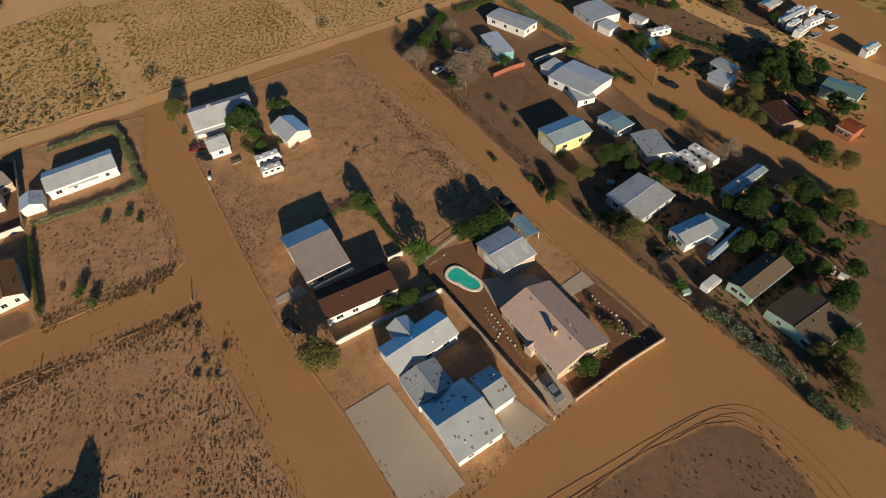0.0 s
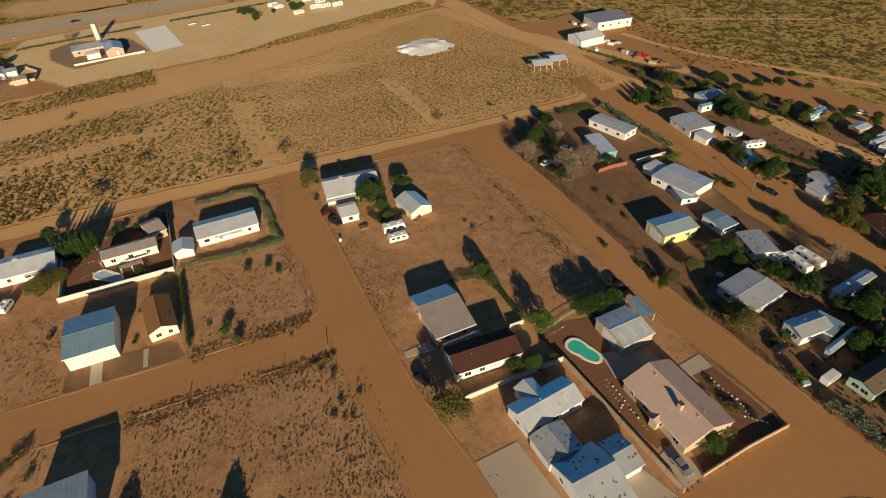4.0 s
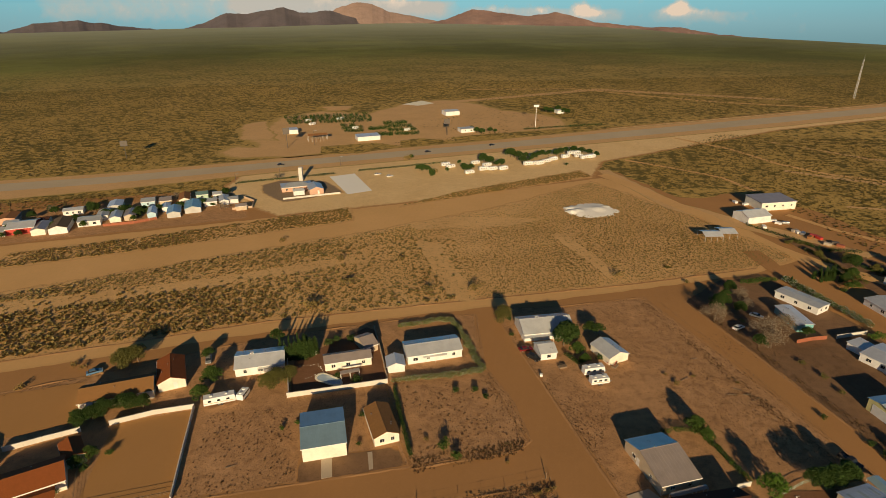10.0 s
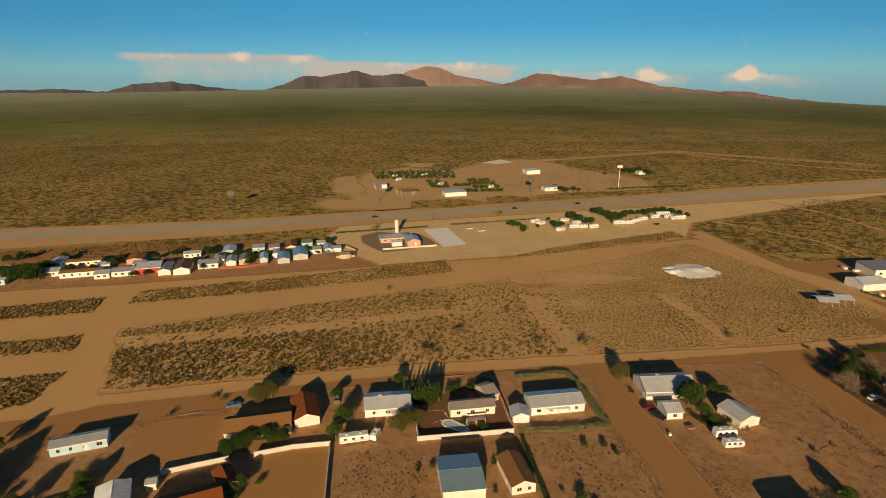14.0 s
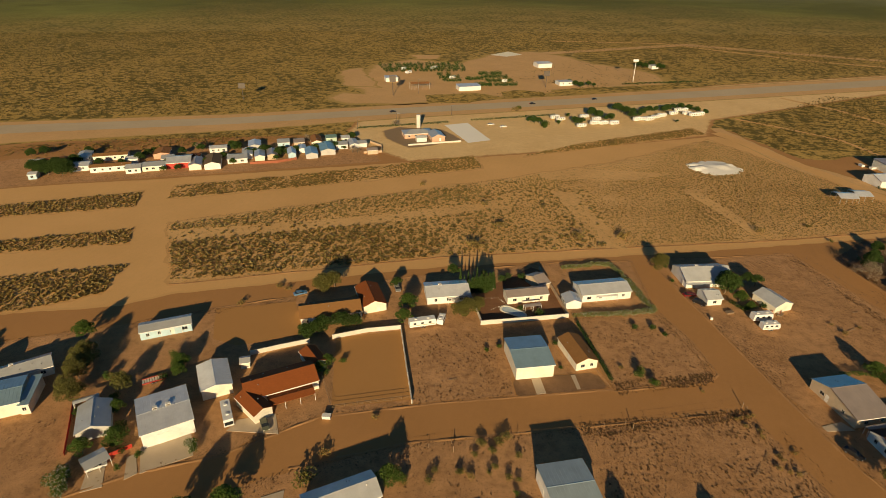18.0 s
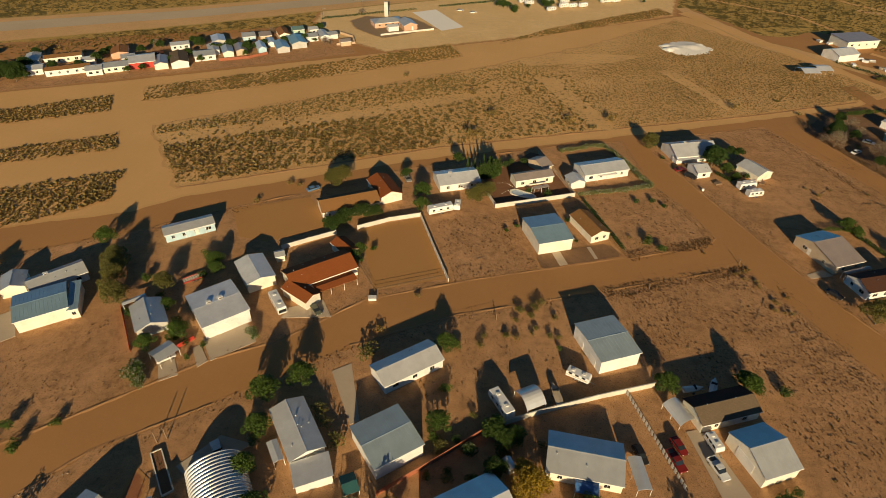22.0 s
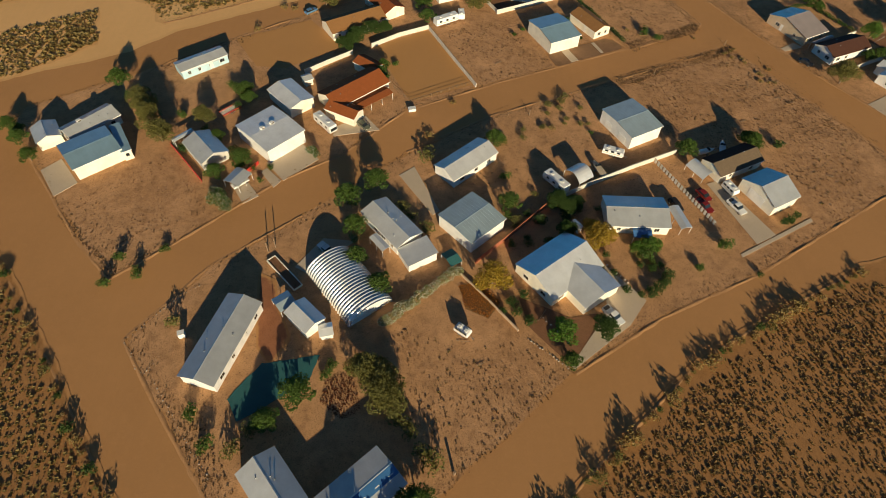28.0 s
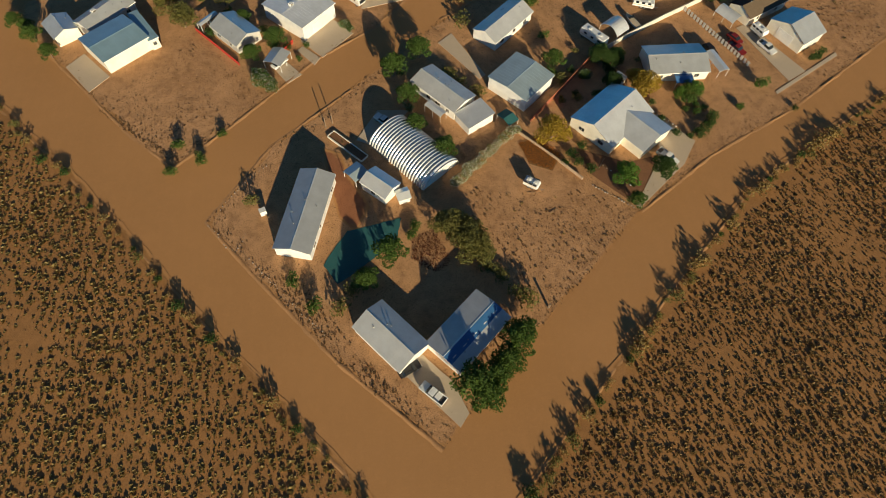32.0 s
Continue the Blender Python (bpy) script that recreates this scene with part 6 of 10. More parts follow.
patch("dirt_track", [(91.3, 329.2), (173.6, 325.4), (171.6, 321.4), (90.3, 326.0)], M["stop"], 0.081, "pale dirt track across the desert", inset=1, amp=0.8)
patch("dirt_track", [(-242.7, 628.9), (-45.4, 800.0), (175.0, 751.4), (171.0, 737.7), (-46.0, 777.5), (-238.7, 612.9)], M["stop"], 0.083, "pale dirt track across the desert", inset=1, amp=0.8)
patch("desert_floor", [(-281.6, 15.4), (-270.6, 2.6), (-253.7, -15.1), (-231.4, -40.9), (-210.0, -66.3), (-190.9, -87.9), (-181.7, -99.8), (-192.6, -125.6), (-259.6, -111.7), (-304.1, -64.9), (-327.9, -12.0)], M["floor"], 0.084, "orange desert soil with low bushes", inset=1.5)
patch("desert_floor", [(-160.9, -96.4), (-150.0, -85.2), (-137.3, -73.3), (-121.0, -57.4), (-96.6, -35.2), (-73.9, -21.8), (-50.2, -9.0), (18.2, 12.0), (16.9, -70.4), (-73.3, -124.0), (-149.3, -123.5)], M["floor"], 0.086, "orange desert soil with low bushes", inset=1.5)

patch("corner_lot", [(20.5, 33.5), (27, 37.5), (36, 41.5), (45.0, 44.6), (50.8, 44.6), (54.0, 42), (57.5, 36), (60, 29), (58, 14), (30, 11), (18, 26)], M["yard"], 0.0885, "dark trampled dirt of a corner lot", inset=1.2, amp=0.5)

# paved pieces
patch("brick_apron", [(-119.8, 74.5), (-96.6, 85.2), (-92.1, 79.0), (-116.6, 66.7)], M["yard"], 0.09, "brown gravel apron before the barn", inset=0.6, amp=0.2)
patch("arena_sand", [(-175.7, 75.4), (-158.4, 85.5), (-143.4, 56.7), (-162.6, 47.1)], M["arena"], 0.092, "smooth raked sand of a riding arena", inset=0, amp=0.1)
patch("plain_sand", [(-221.9, 77.0), (-199.1, 90.0), (-186.2, 74.0), (-202.5, 62.2), (-211.9, 62.6)], M["arena"], 0.094, "smooth bare sand yard", inset=0, amp=0.3)
patch("walled_yard", [(-141.5, 115.8), (-125.9, 140.8), (-122.0, 139.7), (-109.2, 112.6), (-134.4, 99.1)], M["redyard"], 0.098, "red gravel of a walled yard", inset=0, amp=0.1)
patch("pool_yard", [(-6.8, 88.1), (-2.0, 91.7), (10.5, 95.2), (10.7, 74.2), (20.4, 57.3), (14.3, 57.9), (-0.1, 79.2)], M["redyard"], 0.099, "red-brown gravel garden round the pool", inset=0, amp=0.2)
patch("lawn", [(11.4, 67.5), (14.3, 69.8), (19.7, 60.0), (15.2, 56.8)], M["lawn"], 0.105, "patch of dry lawn", inset=0, amp=0.1)
patch("rock_garden", [(30.9, 82.4), (42.8, 62.7), (23.2, 52.2), (21.9, 56.6), (32.7, 64.1), (26.5, 79.6)], M["redyard"], 0.104, "dark gravel garden with pale rocks", inset=0, amp=0.2)
scatter("mulch_clods", [(-175.4, -42.6), (-170.0, -40.7), (-167.7, -49.4), (-171.2, -51.8), (-175.9, -47.9)], 7.0, 0.12, 0.34, "mulch", "heap of dark red-brown mulch", 61, -0.25, tris=8, z=0.1, squat=0.5, grain=0.3, category="mulch")
patch("shade_net", [(-194.5, -47.9), (-189.4, -39.7), (-177.4, -37.4), (-179.0, -43.1), (-185.8, -48.6), (-191.6, -52.6)], M["greentarp"], 0.113, "dark green shade net spread on the ground", step=1.0, amp=0.25, inset=0)
patch("rock_garden", [(-134.6, -21.4), (-122.9, -26.7), (-115.2, -24.9), (-124.1, -38.9), (-132.4, -29.3)], M["redyard"], 0.111, "gravel garden with pots and stones", inset=0.5, amp=0.2)
patch("ground_cover", [(-148.1, -19.0), (-142.9, -17.2), (-138.5, -23.1), (-141.7, -27.3), (-146.5, -24.9)], M["lawn"], 0.114, "orange-brown ground cover", inset=0.8, amp=0.5)
patch("red_soil", [(-194.7, -16.5), (-190.4, -18.8), (-188.9, -26.1), (-183.9, -34.1), (-187.4, -40.4), (-191.3, -36.5), (-193.2, -26.6)], M["redsoil"], 0.1075, "deep red swept soil beside the mobile home", inset=1.2, amp=0.5)
patch("concrete_pad", [(-21.5, 52.8), (-13.0, 57.8), (0.5, 37.2), (-6.0, 33.1), (-11.3, 35.7)], M["concrete"], 0.117, "cracked concrete parking pad", amp=0, inset=0, thick=0.1)
patch("concrete_pad", [(7.7, 50.3), (11.3, 52.6), (16.8, 46.8), (10.0, 42.9), (8.8, 45.2)], M["concrete"], 0.119, "concrete drive beside the white house", amp=0, inset=0, thick=0.1)
patch("concrete_pad", [(7.8, 82.2), (10.2, 74.7), (13.8, 74.6), (22.5, 80.0), (20.0, 82.3), (15.0, 83.0)], M["concrete"], 0.122, "shaded concrete patio by the pool", amp=0, inset=0, thick=0.1)
patch("concrete_pad", [(24.8, 78.3), (30.9, 82.3), (32.9, 78.6), (27.0, 75.6)], M["concrete"], 0.124, "concrete drive by the tile-roofed house", amp=0, inset=0, thick=0.1)
patch("concrete_pad", [(15.5, 55.5), (18.7, 58.3), (23.1, 51.6), (18.8, 48.5)], M["concrete"], 0.126, "concrete drive with a parked car", amp=0, inset=0, thick=0.1)
patch("concrete_pad", [(-258.7, 14.2), (-251.4, 5.1), (-247.3, 10.1), (-255.0, 18.7)], M["concrete"], 0.128, "concrete pad before the barn", amp=0, inset=0, thick=0.1)
patch("concrete_pad", [(-200.2, 19.6), (-191.9, 27.7), (-186.3, 21.5), (-194.4, 13.0)], M["concrete"], 0.13, "concrete pad before the white barn", amp=0, inset=0, thick=0.1)
patch("concrete_pad", [(-206.7, 9.9), (-203.8, 12.4), (-199.7, 7.3), (-203.2, 4.5)], M["concrete"], 0.133, "narrow concrete drive", amp=0, inset=0, thick=0.1)
patch("concrete_pad", [(-201.0, 16.1), (-199.6, 17.5), (-195.0, 12.9), (-196.5, 10.4)], M["concrete"], 0.135, "narrow concrete drive", amp=0, inset=0, thick=0.1)
patch("concrete_pad", [(-183.8, 30.9), (-183.6, 35.0), (-175.4, 40.3), (-170.7, 34.2)], M["concrete"], 0.137, "concrete drive before the garage", amp=0, inset=0, thick=0.1)
patch("concrete_pad", [(-164.0, 16.3), (-160.1, 19.7), (-152.9, 3.9), (-154.7, 2.5)], M["concrete"], 0.139, "long concrete drive", amp=0, inset=0, thick=0.1)
patch("concrete_pad", [(-113.7, -11.0), (-104.9, -21.5), (-109.7, -28.1), (-123.5, -39.3), (-124.3, -38.6), (-114.4, -24.9)], M["concrete"], 0.141, "concrete drive and kerb by the white house", amp=0, inset=0, thick=0.1)
patch("concrete_pad", [(-81.1, 16.4), (-77.7, 17.9), (-68.1, -0.9), (-73.9, -4.0)], M["concrete"], 0.144, "broad concrete drive", amp=0, inset=0, thick=0.1)
patch("concrete_pad", [(-78.9, -7.3), (-57.0, 5.2), (-57.0, 4.0), (-78.8, -8.3)], M["concrete"], 0.146, "concrete strip along the road", amp=0, inset=0, thick=0.1)
patch("concrete_pad", [(-179.6, -72.3), (-176.1, -68.3), (-172.1, -72.8), (-170.1, -74.8), (-167.7, -81.2), (-169.6, -83.6)], M["concrete"], 0.148, "concrete drive before the white house", amp=0, inset=0, thick=0.1)
patch("concrete_pad", [(-114.2, 76.3), (-111.9, 77.8), (-108.9, 71.1), (-111.3, 69.9)], M["concrete"], 0.15, "narrow concrete drive", amp=0, inset=0, thick=0.1)
patch("concrete_pad", [(-103.4, 81.1), (-102.3, 81.7), (-100.0, 76.0), (-100.9, 75.5)], M["concrete"], 0.152, "narrow concrete drive", amp=0, inset=0, thick=0.1)
patch("concrete_pad", [(-186.6, -14.9), (-181.2, -6.0), (-173.4, -6.6), (-182.8, -16.9)], M["concrete"], 0.155, "concrete pad before the arched hut", amp=0, inset=0, thick=0.1)
patch("concrete_pad", [(-38.8, 81.5), (-33.6, 85.0), (-31.0, 82.7), (-37.9, 79.9)], M["concrete"], 0.157, "concrete slab by the long house", amp=0, inset=0, thick=0.1)
scatter("ground_cover_plants", [(-148.1, -19.0), (-142.9, -17.2), (-138.5, -23.1), (-141.7, -27.3), (-146.5, -24.9)], 6.0, 0.2, 0.4, "orangeflower", "orange-brown ground cover plants", 3, -0.3, z=0.2)

# more buildings and shelters
house("house_wing", -118.9, -18.5, -54.0, 10.9, 11.0, 3.0, 1.6, 'cream', 'r_white', label='white front wing with smooth gable roof', wins='l1', vents=0)
house("house_wing", 16.0, 62.4, 36.3, 2.4, 2.4, 2.6, 0.48, 'tan', 'r_tile', label='small tile-roofed entrance wing', vents=0)
house("house_wing", -239.9, 24.2, 33.3, 2.8, 12.2, 3.2, 0.4, 'cream', 'r_blue', label='lower side wing of the barn', shape='flat', vents=0, wins='f1', ribs=0.9)
canopy("porch", -167.1, -8.5, -49.7, 5.5, 2.3, 2.4, 'r_white', 'white porch roof on thin posts', category='porch')
canopy("awning", -103.0, -2.8, -1.4, 4.7, 3.8, 2.2, 'bluetarp', 'blue tarpaulin awning on posts', category='awning')
canopy("porch", -92.5, 2.2, -76.0, 7.6, 3.0, 2.4, 'r_white', 'white metal side porch on posts', category='porch')
canopy("carport", -205.6, 11.7, 63.8, 5.6, 4.9, 2.4, 'r_grey', 'grey metal carport over a parked car')
canopy("porch", -224.2, 27.0, 48.2, 6.2, 1.7, 2.4, 'r_white', 'white metal porch roof on posts', category='porch')
canopy("canopy", -116.0, 17.1, 36.2, 5.1, 6.1, 1.9, 'r_white', 'rounded white canopy over a parking space', arch=True)
canopy("carport", -82.5, 20.3, -57.8, 6.4, 4.5, 1.6, 'r_white', 'rounded white metal carport', arch=True)
canopy("awning", -186.8, -25.7, 39.9, 4.1, 4.2, 2.2, 'r_steel', 'galvanised lean-to awning on posts', category='awning')
canopy("carport", 19.8, 95.5, -64.3, 7.0, 3.6, 2.5, 'r_blue', 'blue-grey carport roof beside the garage')
canopy("porch", -24.9, 84.1, 29.3, 9.9, 1.3, 2.4, 'r_tan', 'tan porch roof along the house', category='porch')
canopy("porch", -97.4, 127.3, 26.1, 7.9, 4.7, 2.2, 'r_white', 'white slatted porch on posts', category='porch')
canopy("porch", -146.4, 110.0, 29.4, 7.9, 6.1, 2.3, 'r_white', 'white metal porch roof on posts', category='porch')
canopy("porch", -226.5, 61.7, 38.2, 6.4, 3.6, 2.3, 'r_white', 'white porch with pale posts', category='porch')
canopy("porch", -62.3, 147.6, 23.9, 17.3, 3.8, 2.3, 'r_white', 'white metal porch roof on posts', category='porch')
canopy("porch", -120.2, 111.1, 31.8, 6.1, 1.9, 2.3, 'r_tan', 'tan porch roof with posts', category='porch')
house("shed", -194.5, 54.8, 33.1, 3.1, 3.4, 2.1, 0.68, 'cream', 'r_grey', label='small shed behind the red-roofed house', vents=0)
house("shed", -186.7, 80.3, 37.6, 3.0, 4.5, 2.1, 0.90, 'cream', 'r_grey', label='small cream shed by the fence', vents=0)
house("house_wing", -176.4, 62.2, -37.1, 8.4, 5.4, 2.7, 1.08, 'cream', 'r_red', label='rear wing with red-brown roof', vents=0)
quonset("arched_hut", -173.3, -20.0, -51.1, 18.6, 11.4, "arched hut of white corrugated metal")
canopy("net_shelter", -149.8, -11.9, 34.5, 3.2, 4.5, 1.6, 'greentarp', 'dark green shade net on posts', category='shelter')
house("shed", -118.7, -0.9, -54.3, 3.1, 1.7, 2.0, 0.34, 'white', 'r_white', label='narrow white garden shed', vents=0)
house("shed", -176.7, -32.4, 15.6, 3.1, 3.2, 1.8, 0.64, 'white', 'r_white', label='small white pump shed', vents=0)

# swimming pool and walls
swimming_pool("swimming_pool", 4.2, 82.6, -42, 8.3, 4.1, "kidney-shaped pool with turquoise water")
swimming_pool("swimming_pool", -126.0, 108.1, -15, 8.4, 3.6, "small pool with pale rim in a walled yard", "palepool")
block_wall("yard_wall", [(-23.8, 67.9), (-12.7, 73.8), (-1.1, 79.7)], 1.5, 'block', 'white block wall between two yards')
block_wall("yard_wall", [(-1.1, 79.7), (9.2, 62.3), (18.0, 47.7)], 1.5, 'tanblock', 'tan block wall along the garden')
block_wall("yard_wall", [(22.8, 51.0), (33.3, 57.4), (43.3, 62.7)], 1.0, 'tanblock', 'low tan wall along the road')
rail_fence("fence", [(43.3, 62.7), (37.4, 73.0), (30.9, 82.1)], 1.0, 'wood', 'thin wooden rail fence beside the road')
rail_fence("fence", [(-4.1, 89.2), (2.3, 94.7), (8.1, 98.3)], 1.2, 'greensid', 'pale green rail fence in a yard')
block_wall("yard_wall", [(-13.0, 90.0), (-9.8, 91.6)], 1.3, 'block', 'short white block wall in a yard')
block_wall("yard_wall", [(-134.5, 97.3), (-121.1, 104.1), (-108.0, 110.8)], 1.6, 'block', 'white block wall of a walled yard')
block_wall("yard_wall", [(-144.4, 116.5), (-134.8, 98.6)], 1.3, 'block', 'white side wall of a yard')
block_wall("yard_wall", [(-108.2, 111.8), (-115.4, 126.3), (-122.8, 140.4)], 1.3, 'tanblock', 'tan side wall of a yard')
block_wall("yard_wall", [(-144.0, 116.6), (-136.0, 120.5)], 1.4, 'block', 'white inner wall of a yard')
block_wall("yard_wall", [(-176.6, 74.8), (-168.0, 81.5), (-158.4, 86.6)], 1.5, 'block', 'white block wall of the arena')
block_wall("yard_wall", [(-158.4, 86.6), (-149.7, 69.1), (-142.8, 55.5)], 1.3, 'block', 'white block wall beside the arena')
rail_fence("fence", [(-162.4, 46.7), (-153.3, 51.9), (-143.5, 57.4)], 1.3, 'wood', 'pipe rail fence of the arena', rails=3, r=0.03)
rail_fence("fence", [(-171.3, 57.8), (-162.4, 46.7)], 1.3, 'wood', 'pipe rail fence of the arena', rails=3, r=0.03)
block_wall("yard_wall", [(-196.0, 59.5), (-189.5, 65.1), (-182.5, 70.7)], 1.5, 'block', 'white block wall behind the red-roofed house')
block_wall("yard_wall", [(-121.6, 9.4), (-112.8, 14.7), (-100.4, 21.5), (-87.2, 28.0)], 1.5, 'block', 'long white block wall')
slat_fence("slat_fence", [(-93.7, 24.3), (-88.4, 13.2), (-82.9, 1.4)], 1.5, 'block', 'white slatted fence between two yards', slat=0.7, gap=0.5)
slat_fence("wood_fence", [(-144.1, -12.5), (-134.5, -3.0), (-121.6, 10.6)], 1.6, 'redwood', 'red-brown board fence between yards', slat=0.6, gap=0.04)
block_wall("yard_wall", [(-147.5, -15.9), (-141.0, -23.2), (-135.1, -30.4)], 0.8, 'tanblock', 'low tan wall beside an empty lot')
rock_line("stone_border", [(-132.8, -32.3), (-128.6, -35.8), (-124.2, -39.7)], 0.8, 0.2, 'row of pale stones along the lot')
slat_fence("red_fence", [(-227.7, 25.4), (-221.2, 18.2), (-215.4, 11.6)], 1.1, 'redpaint', 'bright red board fence beside a yard', slat=0.5, gap=0.05)
slat_fence("red_fence", [(-205.6, 14.2), (-203.4, 16.9), (-202.1, 19.1)], 1.2, 'redpaint', 'bright red board fence beside a yard', slat=0.5, gap=0.05)
block_wall("yard_wall", [(34.9, 170.7), (45.8, 176.0)], 1.4, 'block', 'white wall behind the teal home')
slat_fence("red_fence", [(20.5, 164.0), (26.0, 167.2), (31.4, 169.3)], 1.5, 'redwood', 'red-brown board fence between yards', slat=0.6)
rock_line("stone_border", [(-209.9, -45.1), (-205.2, -50.8), (-199.3, -57.6), (-193.7, -64.1)], 1.0, 0.15, 'stones along the yard edge')
rock_line("stone_border", [(-219.3, -35.6), (-215.8, -30.3), (-211.3, -24.3), (-206.4, -20.2)], 1.0, 0.14, 'stones along the yard edge')
rock_line("stone_border", [(-219.3, -35.9), (-217.0, -38.2), (-215.0, -41.9), (-212.8, -42.8), (-210.5, -38.1)], 0.9, 0.14, 'small stones round a dirt drive')
rail_fence("road_fence", [(-270.8, -0.8), (-246.1, -29.3), (-225.4, -52.1), (-207.5, -72.4), (-190.0, -91.6)], 1.1, 'wood', 'old wire fence along the dirt road', gap=7, rails=2, wire=True, r=0.035)
rail_fence("road_fence", [(-138.4, 39.2), (-118.4, 51.1), (-87.5, 65.8), (-56.6, 82.3)], 1.2, 'wood', 'post and wire fence along the road', gap=6, rails=2, wire=True, r=0.05)
rail_fence("road_fence", [(-22.5, 184.4), (-0.9, 144.9), (14.2, 115.3)], 1.1, 'wood', 'post and wire fence along the road', gap=6, rails=2, wire=True, r=0.035)
rail_fence("road_fence", [(1.4, 158.0), (19.9, 123.9), (38.0, 95.9)], 1.1, 'wood', 'post and wire fence along the road', gap=6, rails=2, wire=True, r=0.035)
rock_line("garden_stones", [(30.8, 76.0), (35.3, 69.5), (37.3, 63.7)], 1.1, 0.24, 'pale garden rocks on dark gravel', 'whiterock')
rock_line("garden_stones", [(31.8, 69.9), (35.4, 65.2), (40.7, 63.3)], 1.1, 0.24, 'pale garden rocks on dark gravel', 'whiterock')
rock_line("garden_stones", [(8.0, 72.2), (10.4, 67.6), (8.2, 63.7)], 1.1, 0.24, 'pale garden rocks on dark gravel', 'whiterock')
rock_line("garden_stones", [(0.7, 90.8), (-3.5, 87.8), (-5.5, 86.3)], 1.1, 0.24, 'pale garden rocks on dark gravel', 'whiterock')
rock_line("garden_stones", [(8.2, 74.4), (10.2, 70.5), (14.7, 60.4)], 1.1, 0.24, 'pale garden rocks on dark gravel', 'whiterock')
rock_line("garden_stones", [(-138.3, 112.8), (-133.1, 115.3), (-129.3, 111.8), (-134.2, 106.4)], 1.1, 0.24, 'pale garden rocks on dark gravel', 'whiterock')
rock_line("garden_stones", [(-112.7, -11.8), (-109.9, -14.9), (-107.7, -17.9)], 1.1, 0.24, 'pale garden rocks on dark gravel', 'whiterock')
rock_line("garden_stones", [(-129.2, -27.0), (-126.9, -29.7), (-123.6, -33.6)], 1.1, 0.24, 'pale garden rocks on dark gravel', 'whiterock')

# vehicles
car("sedan", 19.0, 52.9, -60, 'c_silver', 'silver sedan on a concrete drive')
car("pickup", -174.1, -77.0, 136, 'c_white', 'white pickup on a concrete drive', 'pickup')
car("sedan", -178.2, -71.9, 26, 'c_black', 'dark car beside the white house')
car("pickup", -179.7, -10.0, 135, 'c_white', 'pale pickup beside the arched hut', 'pickup')
car("pickup", -113.5, -26.2, -54, 'c_white', 'white pickup by the white house', 'pickup')
car("pickup", -75.8, 7.8, -62, 'c_white', 'white pickup on the broad drive', 'pickup')
car("suv", -91.7, 7.8, -68, 'c_black', 'black car beside the fence', 'suv')
car("sedan", -83.3, 11.8, -61, 'c_red', 'dark red car beside the fence')
car("pickup", -84.3, 7.9, -61, 'c_red', 'dark red pickup beside the fence', 'pickup')
car("sedan", -175.5, 35.5, -45, 'c_green', 'dark olive car before the garage')
car("sedan", -68.7, 138.7, 25, 'c_red', 'dark red car in the yard')
car("suv", -65.6, 134.2, -33, 'c_black', 'black car by the road', 'suv')
car("van", 57.4, 75.3, 34, 'c_white', 'white van by the trees', 'van')
car("sedan", 50.1, 84.2, 32, 'c_black', 'black car in a shaded yard')
car("pickup", 16.4, 105.6, -52, 'c_black', 'dark pickup at the road edge', 'pickup')
car("sedan", -205.3, 11.3, 47, 'c_white', 'white car under the carport')
car("sedan", 73.3, 151.1, -51, 'c_black', 'dark car on the dirt road')
car("sedan", -168.6, 108.9, -58, 'c_silver', 'silver car by the trees')
car("sedan", -199.7, 94.6, 46, 'c_blue', 'blue car behind the house')
car("sedan", -33.8, 73.1, -43, 'c_black', 'dark blue car in deep shade')
camper("motorhome", -186.2, 34.9, -47, 8.5, 'white motorhome parked by the garage', motor=True)
camper("travel_trailer", -46.7, 130.4, 25, 7.0, 'white travel trailer in the dirt lot')
camper("travel_trailer", -44.9, 125.5, 24, 6.0, 'white travel trailer in the dirt lot', h=2.6)
camper("travel_trailer", -152.4, 90.6, 32, 9.0, 'long white trailer by the yard')
camper("cargo_trailer", -147.2, 94.4, 94, 4.5, 'small white cargo trailer by a yard', h=2.4, w=2.1)
camper("travel_trailer", 66.3, 114.3, -67, 8.0, 'white travel trailer among trees')
camper("travel_trailer", 70.2, 116.4, -60, 8.5, 'white fifth-wheel trailer among trees')
camper("travel_trailer", 62.5, 116.9, 33, 4.0, 'small white trailer among trees', h=2.3)
camper("cargo_trailer", -75.9, 13.8, -66, 4.6, 'white cargo trailer on the drive', h=2.3, w=2.1)
camper("cargo_trailer", -105.0, 26.8, -20, 6.0, 'white enclosed trailer by the wall', h=2.2, w=2.2)
camper("cargo_trailer", -147.2, -31.3, -35, 3.8, 'small white trailer in an empty lot', h=1.9, w=1.9)
camper("motorhome", -122.3, 14.4, 128, 8.0, 'white motorhome parked beside a canopy', motor=True)
boat("boat", -110.1, 20.2, 110, 6.0, 'white boat on a trailer', cover='tan')
camper("travel_trailer", 126.7, 186.3, 35, 8, 'old white trailer in a storage yard')
camper("travel_trailer", 130.0, 179.2, 25, 7, 'old white trailer in a storage yard')
camper("travel_trailer", 123.2, 173.9, 37, 7, 'old white trailer in a storage yard')
camper("travel_trailer", 111.4, 206.7, 35, 9, 'old white trailer in a storage yard')
camper("travel_trailer", 122.7, 178.3, 37, 6, 'old white trailer in a storage yard')
camper("travel_trailer", 78.3, 180.7, 15, 8, 'old white trailer in a storage yard')
car("sedan", 137.3, 185.8, 27, 'c_white', 'parked car in a storage yard')
car("sedan", 138.3, 182.5, 25, 'c_silver', 'parked car in a storage yard')
